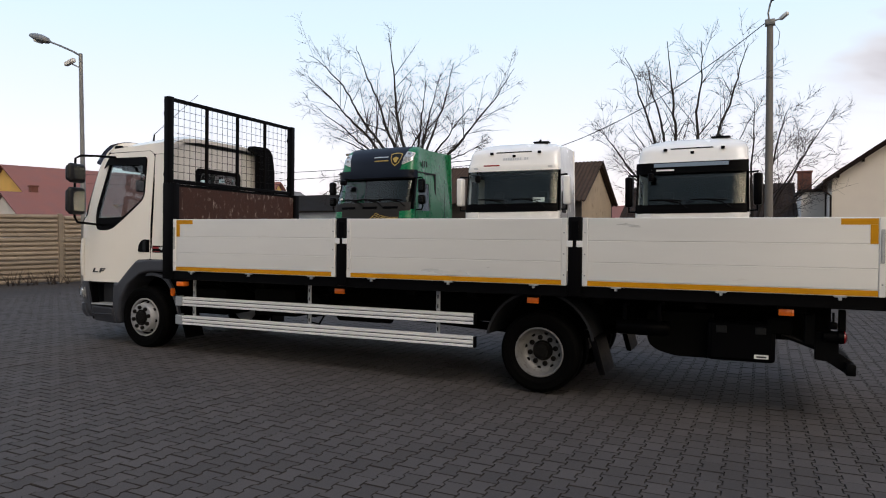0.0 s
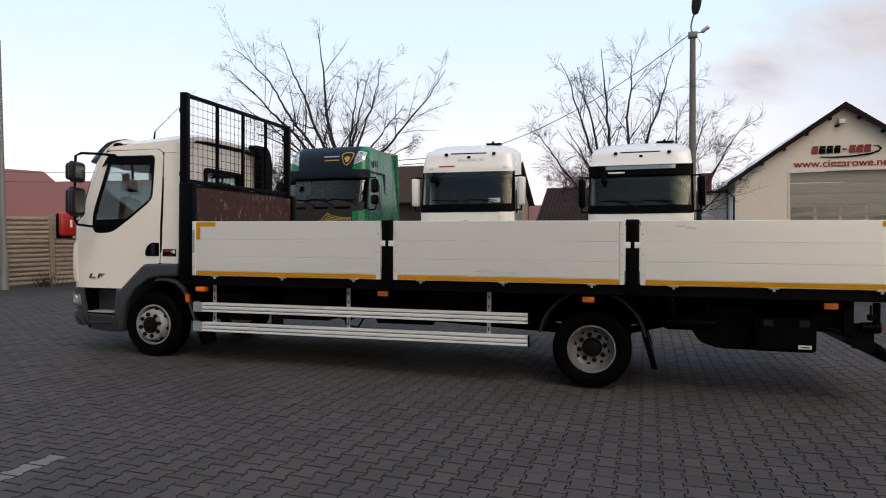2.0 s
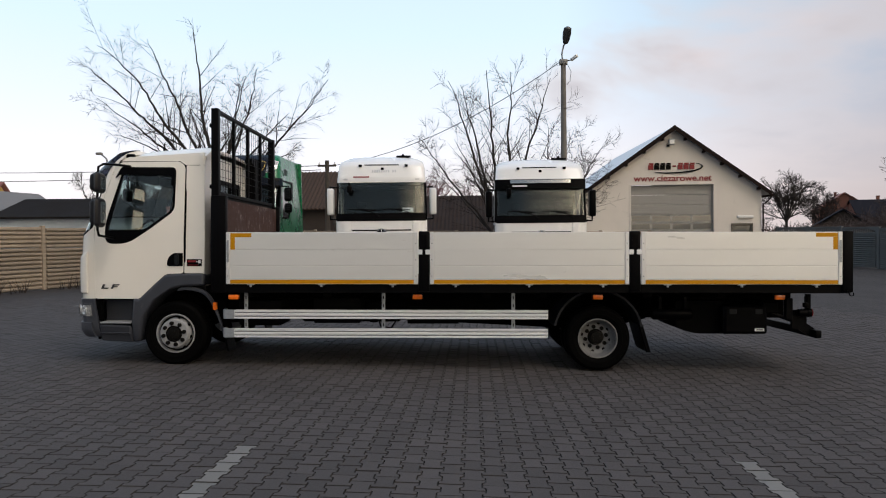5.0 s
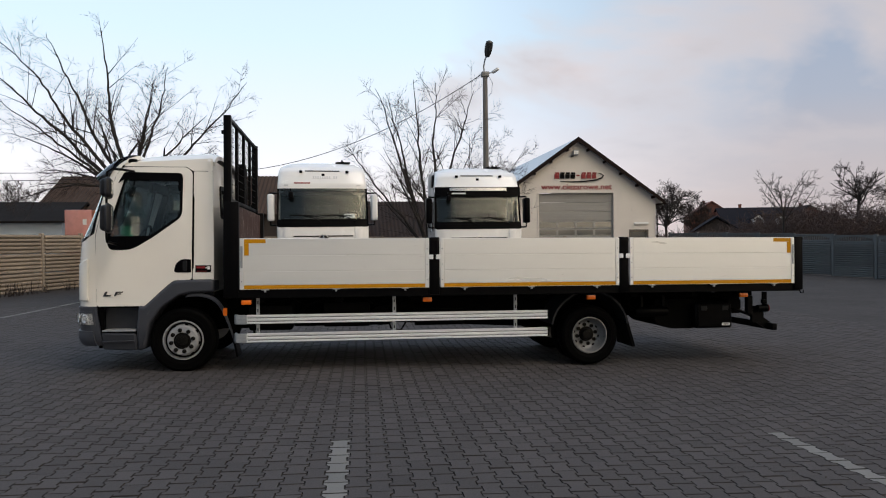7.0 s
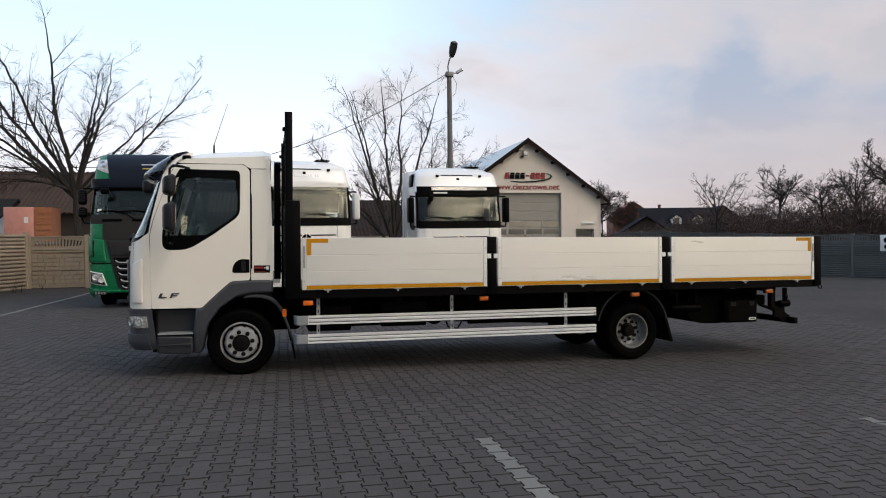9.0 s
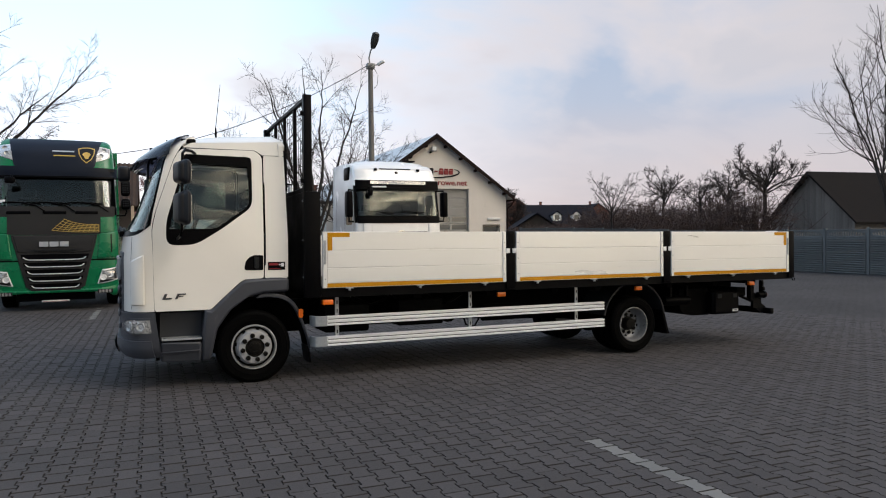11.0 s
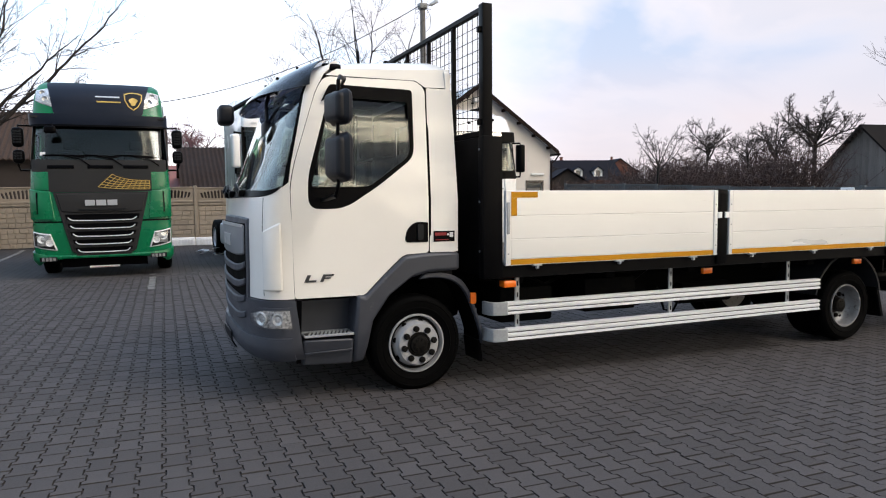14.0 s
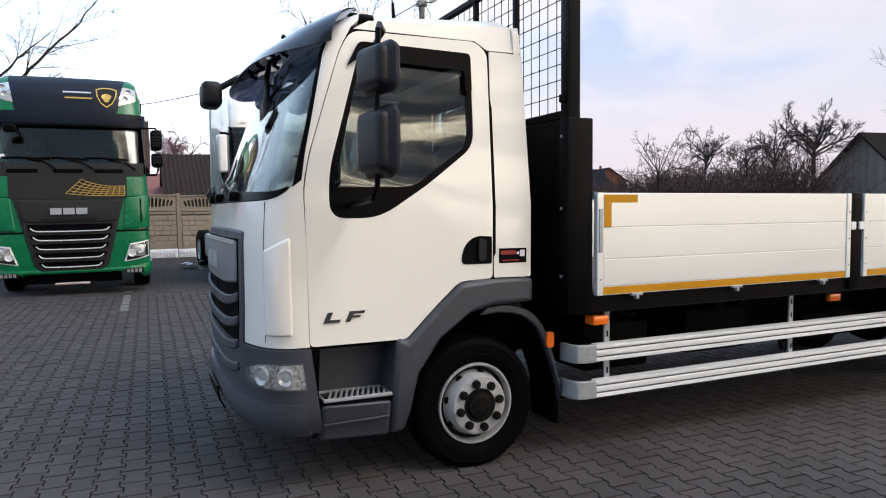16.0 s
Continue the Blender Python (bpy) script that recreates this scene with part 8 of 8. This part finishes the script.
limbed_tree("bare_tree", -2.5, 25.3, ground_z(-2.5, 25.3), 1.9, 0.145,
            [(-3.7, 0.5, 4.2, -0.02, 0.40), (-2.3, -0.8, 6.0, 0.02, 0.46), (-1.4, 0.9, 6.1, 0.05, 0.46), (-0.5, -0.7, 6.5, 0.03, 0.50), (0.7, 0.6, 6.4, 0.05, 0.50), (1.7, -0.4, 6.0, 0.05, 0.46),
             (-2.9, 1.1, 2.6, 0.06, 0.32), (-1.9, -1.2, 3.6, 0.05, 0.34), (2.1, 0.9, 4.0, 0.06, 0.36)],
            23, "upright leafless tree beside the fence")
limbed_tree("bare_tree", -0.5, 27.8, ground_z(-0.5, 28), 1.6, 0.105,
            [(-1.2, 0.4, 4.4, 0.05, 0.46), (0.2, -0.5, 5.0, 0.04, 0.50), (1.4, 0.3, 4.9, 0.06, 0.46), (2.6, -0.3, 4.3, 0.06, 0.42), (3.0, 0.6, 2.6, 0.08, 0.36), (-2.0, 0.5, 3.0, 0.08, 0.36), (0.9, 1.2, 3.6, 0.06, 0.40), (1.9, -0.9, 3.2, 0.08, 0.38)],
            31, "smaller leafless tree with dense twigs")
bare_tree("bare_tree", 22.1, 39, -0.4, 3.7, 0.085, 9, (14, 52), 3.1, 5, "slender sparse leafless tree above the thicket", 3, (3, 5), (0, 0), 0.16, wob=0.14, min_r=0.009)
bare_tree("bare_tree", 31.9, 45, -0.4, 5.2, 0.13, 9, (20, 72), 3.1, 7, "gnarled leafless orchard tree", 3, (5, 7), (0.3, 0), 0.0, wob=0.24, min_r=0.009)
bare_tree("bare_tree", 33.6, 42, -0.4, 4.8, 0.11, 8, (20, 72), 2.7, 8, "gnarled leafless orchard tree with drooping twigs", 3, (5, 7), (-0.3, 0), -0.02, wob=0.24, min_r=0.009)
bare_tree("bare_tree", 37.4, 43, -0.4, 5.2, 0.13, 9, (12, 55), 2.8, 11, "leafless orchard tree in the thicket", 3, (5, 7), (0.1, 0), 0.03, wob=0.22, min_r=0.009)
bare_tree("bare_tree", 40.2, 41.6, -0.4, 6.2, 0.20, 12, (25, 80), 3.4, 9, "broad dark leafless tree beside the wooden barn", 3, (6, 8), (0, 0), 0.10, wob=0.22, min_r=0.012)
bare_tree("bare_tree", 30.0, 24.2, -0.4, 3.2, 0.15, 7, (2, 12), 8.4, 10, "tall upright leafless tree before the wooden barn", 3, (5, 7), (0, 0), 0.32, wob=0.14, min_r=0.007)
bare_tree("bare_tree", 35.5, 85, -0.4, 2.3, 0.13, 14, (8, 66), 3.3, 12, "round leafless tree behind the workshop", 3, (6, 8), (0, 0), 0.03, scale=1.65, wob=0.24, min_r=0.009)
bare_tree("bare_tree", 40.3, 86, -0.4, 1.4, 0.10, 12, (8, 64), 2.9, 13, "small leafless tree behind the workshop", 3, (6, 8), (0, 0), 0.02, scale=1.6, wob=0.24, min_r=0.009)
bare_tree("bare_tree", -45, 76, 0, 3.0, 0.22, 8, (15, 55), 6.4, 14, "far leafless tree behind the sheds", 3, (7, 10), (0, 0), 0.05, wob=0.3, min_r=0.018)
bare_tree("bare_tree", -37, 78, 0, 2.0, 0.18, 8, (15, 60), 4.2, 15, "low far leafless tree", 3, (6, 9), (0, 0), 0.05, wob=0.3, min_r=0.018)
bare_tree("bare_tree", -7.0, 60, 0, 2.3, 0.18, 9, (15, 62), 4.6, 16, "leafless fruit tree with pinkish twigs behind the shed", 3, (7, 10), (0, 0), 0.02, wob=0.32, min_r=0.011, twig=TWIG_PINK)

# the dark thicket beyond the yard: one tangle of stems
rng = random.Random(77)
tangle = Stems()
for i in range(2300):
    u = rng.random()
    x = 15.5 + 23.5 * u + rng.gauss(0, 0.6)
    y = 41 + rng.uniform(-2.0, 5)
    hgt = (2.3 + 1.7 * min(max((x - 22.0) / 2.5, 0), 1) + 1.7 * min(max((x - 33.5) / 3.5, 0), 1)) * (1 + 0.16 * noise.noise(Vector((x * 0.35, y * 0.2, 0)))) * rng.uniform(0.65, 1.08)
    p = Vector((x, y, -0.6))
    d = Vector((rng.gauss(0, 0.32), rng.gauss(0, 0.3), 1)).normalized()
    pts = [p]
    for k in range(4):
        d = (d + Vector((rng.gauss(0, 0.2), rng.gauss(0, 0.2), 0))).normalized()
        pts.append(pts[-1] + d * hgt / 4)
    tangle.stem(pts, 0.05, 0.016, 3)
    for q in pts[1:]:
        for k in range(4):
            e = (Vector((rng.gauss(0, 1), rng.gauss(0, 1), rng.gauss(0.5, 0.7)))).normalized() * rng.uniform(0.4, 1.0)
            tangle.stem([q, q + e * 0.5 + Vector((0, 0, 0.05)), q + e], 0.018, 0.008, 3)
thicket = new("thicket", tangle.mesh("thicket", TWIG_DARK))
tagged(thicket, "dense dark brown leafless thicket beyond the fence", "thicket", kind="stuff")

# the hedge and scrub on the far side of the road behind the walk
hedge = Stems()
for i in range(1500):
    x = -60 + 130 * rng.random()
    y = -38 + rng.uniform(-3, 3)
    hgt = (3.4 + 1.4 * noise.noise(Vector((x * 0.13, 0, 5)))) * rng.uniform(0.6, 1.1)
    p = Vector((x, y, -0.4))
    d = Vector((rng.gauss(0, 0.3), rng.gauss(0, 0.3), 1)).normalized()
    hedge.stem([p, p + d * hgt * 0.5 + Vector((rng.gauss(0, 0.15), 0, 0)), p + d * hgt], 0.12, 0.05, 3)
    for k in range(4):
        q = p + d * hgt * rng.uniform(0.3, 0.95)
        e = Vector((rng.gauss(0, 1), rng.gauss(0, 1), rng.gauss(0.5, 0.7))).normalized() * rng.uniform(0.6, 1.6)
        hedge.stem([q, q + e * 0.5, q + e], 0.06, 0.02, 3)
hd = new("hedge", hedge.mesh("hedge", TWIG_DARK))
tagged(hd, "dark leafless hedge across the road", "hedge", kind="stuff")

# dry weeds along the left fence
weeds = Stems()
for i in range(260):
    t = rng.random()
    x, y = -21.8 + 5.5 * t + 0.35 + rng.random() * 0.3, 6.4 + 19.4 * t
    if noise.noise(Vector((x * 0.8, y * 0.8, 3))) < 0.05:
        continue
    p = Vector((x, y, ground_z(x, y)))
    for k in range(4):
        d = Vector((rng.gauss(0, 0.4), rng.gauss(0, 0.4), 1)).normalized() * rng.uniform(0.15, 0.55)
        weeds.stem([p, p + d * 0.5 + Vector((0, 0, 0.03)), p + d], 0.008, 0.003, 3)
wd = new("dry_weeds", weeds.mesh("dry_weeds", TWIG))
tagged(wd, "dry brown weeds at the foot of the fence", "weeds", kind="stuff")

# ---------------------------------------------------------------- things along the fence
pal = thing("brick_pallet", pose(-17.1, 29.3, ground_z(-17, 29)) @ Matrix.Diagonal((0.88, 1, 0.97, 1)), "tall pallets of bricks wrapped in pink film", "pallet", "brick pallets")
WRAP = surf("pink_pallet_film", (0.60, 0.27, 0.23), 0.35, var=0.15, scale=3, coat=0.3, dirt=(0.60, 0.42, 0.38), dirt_at=0.6)
BRICKS = surf("orange_red_brick_stack", (0.38, 0.15, 0.075), 0.85, var=0.2, scale=5, island=0.3)
for k in range(2):
    part("pallet_base", box(B(), -0.95, 1.05, -0.6, 0.6, 0.02 + 1.62 * k, 0.14 + 1.62 * k, 0.01, 1), OLD_WOOD, pal)
    bm = box(B(), -0.95, 0.30, -0.62, 0.6, 0.15 + 1.62 * k, 1.60 + 1.62 * k, 0.03, 2)
    part("film_wrap", bm, WRAP, pal)
    for r in range(18):
        bm = B()
        box(bm, 0.32 + 0.02 * (r % 2), 1.05, -0.58 + 0.01 * (r % 3), 0.58, 0.15 + 0.08 * r + 1.62 * k, 0.224 + 0.08 * r + 1.62 * k)
        part("brick_layer", bm, BRICKS, pal, "orange-red bricks", 0)
part("sticker", box(B(), -0.1, 0.08, -0.632, -0.622, 2.55, 2.80), PAPER, pal, "white label", 0)
redbox = thing("red_cabinet", pose(-18.55, 16.0, ground_z(-18.5, 16) + 1.5, 0, 0, 74), "red plastic cabinet hung on the fence", "cabinet")
bm = box(B(), -0.24, 0.24, -0.26, -0.06, 0.0, 0.74, 0.09, 3)
part("body", bm, surf("red_plastic", (0.36, 0.012, 0.012), 0.35, var=0.1, coat=0.3), redbox)
bm = box(B(), -0.28, 0.20, -0.10, -0.02, -0.06, 0.70, 0.03, 2)
part("back_plate", bm, BLACK_PLASTIC, redbox)
bm = box(B(), 0.03, 0.10, -0.268, -0.261, 0.28, 0.50)
part("label_mark", bm, PAPER, redbox, "plain white mark", 0)
meter = thing("meter_box", pose(19.5, 22.9, ground_z(19.5, 22.9), 0, 0, -70), "white meter box fixed on the grey fence", "box")
part("body", box(B(), -0.28, 0.28, -0.24, -0.06, 1.20, 1.93, 0.03, 2), PAPER, meter)
part("dial", lathe(B(), [(0.001, -0.012), (0.12, -0.012), (0.13, 0.0)], 20, "y", (0, -0.24, 1.70)), BLACK_PLASTIC, meter)
part("dial", lathe(B(), [(0.001, -0.012), (0.10, -0.012), (0.11, 0.0)], 20, "y", (0, -0.24, 1.40)), BLACK_PLASTIC, meter)
# white kerb strip at the foot of the back fence
WHITE_CONC = surf("white_painted_kerb", (0.78, 0.78, 0.80), 0.8, var=0.15, scale=3, dirt=(0.3, 0.3, 0.3), dirt_at=0.6)
kerb = thing("kerb", pose(0, 0, 0), "row of white ribbed kerb blocks along the fence", "kerb", kind="structure")
bm = box(B(), 0.0, 0.98, -0.09, 0.09, -0.1, 0.26, 0.02, 2)
for k in range(9):
    box(bm, 0.06 + 0.10 * k, 0.12 + 0.10 * k, -0.125, -0.085, 0.0, 0.20, 0.004, 1)
kerb_me = mesh_of("kerb_block", bm, WHITE_CONC)
for k in range(6):
    ob = new("kerb_block", kerb_me)
    x = -10.4 + k
    ob.parent, ob.matrix_basis = kerb, pose(x, 26.1, ground_z(x, 26.1))
lit = part("litter", B(), PAPER)
bm = B()
for k in range(9):
    a = rng.uniform(0, 6.28)
    box(bm, -0.16, 0.16, -0.10, 0.10, 0.0, 0.006, 0, 1, pose(rng.uniform(-0.4, 0.4), rng.uniform(-0.25, 0.25), 0.02 * k, rng.uniform(-14, 14), rng.uniform(-14, 14), math.degrees(a)))
old = lit.data
lit.data = mesh_of("litter", bm, PAPER, 0)
bpy.data.meshes.remove(old)
lit.matrix_basis = pose(-8.0, 22.3, ground_z(-8.0, 22.3) + 0.02)
tagged(lit, "crumpled white plastic sheet lying on the pavers", "litter")

# ---------------------------------------------------------------- the interlocking pavers
NX, NY = int((X1 - X0) / PX), int((Y1 - Y0) / PY)
GAP, ZIG = 0.0030, -0.0115


def paver_outline(gap):
    """A double-T block: straight ends across, stepped flanks that lock into the next row."""
    a, b, h = PX / 2, ZIG, PY / 2
    right = [(a - b, -h), (a - b, -h * 0.58), (a + b, -h * 0.40), (a + b, h * 0.40), (a - b, h * 0.58), (a - b, h)]
    left = [(-x, y) for x, y in reversed(right)]
    return [(x - math.copysign(gap, x), y - math.copysign(gap * 1.4, y) * (1 if abs(abs(y) - h) < 1e-6 else 0)) for x, y in right + left]


TOP_OUT, LOW_OUT = paver_outline(GAP + 0.0025), paver_outline(GAP)


def in_line(x, y):
    return any(abs(x - c) < PX / 2 and a < y < b for c, a, b in ((-5.39, 0, 3.06), (-1.69, 0, 3.06), (-9.62, 14.6, 99), (-13.5, 14.4, 99)))


def block(cx, cy, lift):
    vs = [(cx + x, cy + y, ground_z(cx + x, cy + y) + lift) for x, y in TOP_OUT]
    vs += [(cx + x, cy + y, ground_z(cx + x, cy + y) + lift - 0.006) for x, y in LOW_OUT]
    vs += [(cx + x, cy + y, ground_z(cx + x, cy + y) - 0.03) for x, y in LOW_OUT]
    return vs


K = len(TOP_OUT)
BLOCK_FACES = [tuple(range(K))] + [(i + K, (i + 1) % K + K, (i + 1) % K, i) for i in range(K)] + [(i + 2 * K, (i + 1) % K + 2 * K, (i + 1) % K + K, i + K) for i in range(K)]
rng = random.Random(5)
fields = {"rest": ([], []), "line": ([], [])}
singles = 0
bm = B()
pv = [bm.verts.new(v) for v in [(x, y, 0.0) for x, y in TOP_OUT] + [(x, y, -0.006) for x, y in LOW_OUT] + [(x, y, -0.03) for x, y in LOW_OUT]]
for f in BLOCK_FACES:
    bm.faces.new([pv[i] for i in f])
paver_me = mesh_of("paver", bm, [PAVER_ONE, JOINT], 0)
for q in paver_me.polygons:
    q.material_index = 0 if len(q.vertices) == K else 1
for i in range(NX):
    cx = X0 + PX * (i + 0.5)
    for j in range(NY):
        cy = Y0 + PY * (j + (0.5 if i % 2 else 0.0) + 0.5)
        lift = rng.gauss(0, 0.0012)
        lay = in_line(cx, cy)
        if not lay and singles < 300 and -10.9 < cx < -8.3 and 4.9 < cy < 8.6:
            ob = new("paver", paver_me)
            ob.parent = ground
            e = 0.05
            sx, sy = (ground_z(cx + e, cy) - ground_z(cx - e, cy)) / (2 * e), (ground_z(cx, cy + e) - ground_z(cx, cy - e)) / (2 * e)
            ob.matrix_basis = pose(cx, cy, ground_z(cx, cy) + lift, math.degrees(sy), -math.degrees(sx), 0)
            singles += 1
            continue
        v, f = fields["line" if lay else "rest"]
        n = len(v)
        v += block(cx, cy, lift)
        f += [tuple(q + n for q in face) for face in BLOCK_FACES]
for k in range(43):         # the bay line runs on to the back fence
    v, f = fields["line"]
    n = len(v)
    v += block(-13.52, Y1 + 0.02 + PY * k, 0.006)
    f += [tuple(q + n for q in face) for face in BLOCK_FACES]
for key, mat, name, label in (("rest", PAVER, "paver_field", "dark grey interlocking pavers"), ("line", PAVER_LIGHT, "bay_line_pavers", "light grey pavers marking the bays")):
    v, f = fields[key]
    me = bpy.data.meshes.new(name)
    me.from_pydata(v, [], f)
    me.materials.append(mat), me.materials.append(JOINT)
    me.polygons.foreach_set("material_index", [0 if len(face) == K else 1 for face in f])
    me.update()
    ob = new(name, me)
    ob.parent = ground
    tagged(ob, label, kind="stuff")
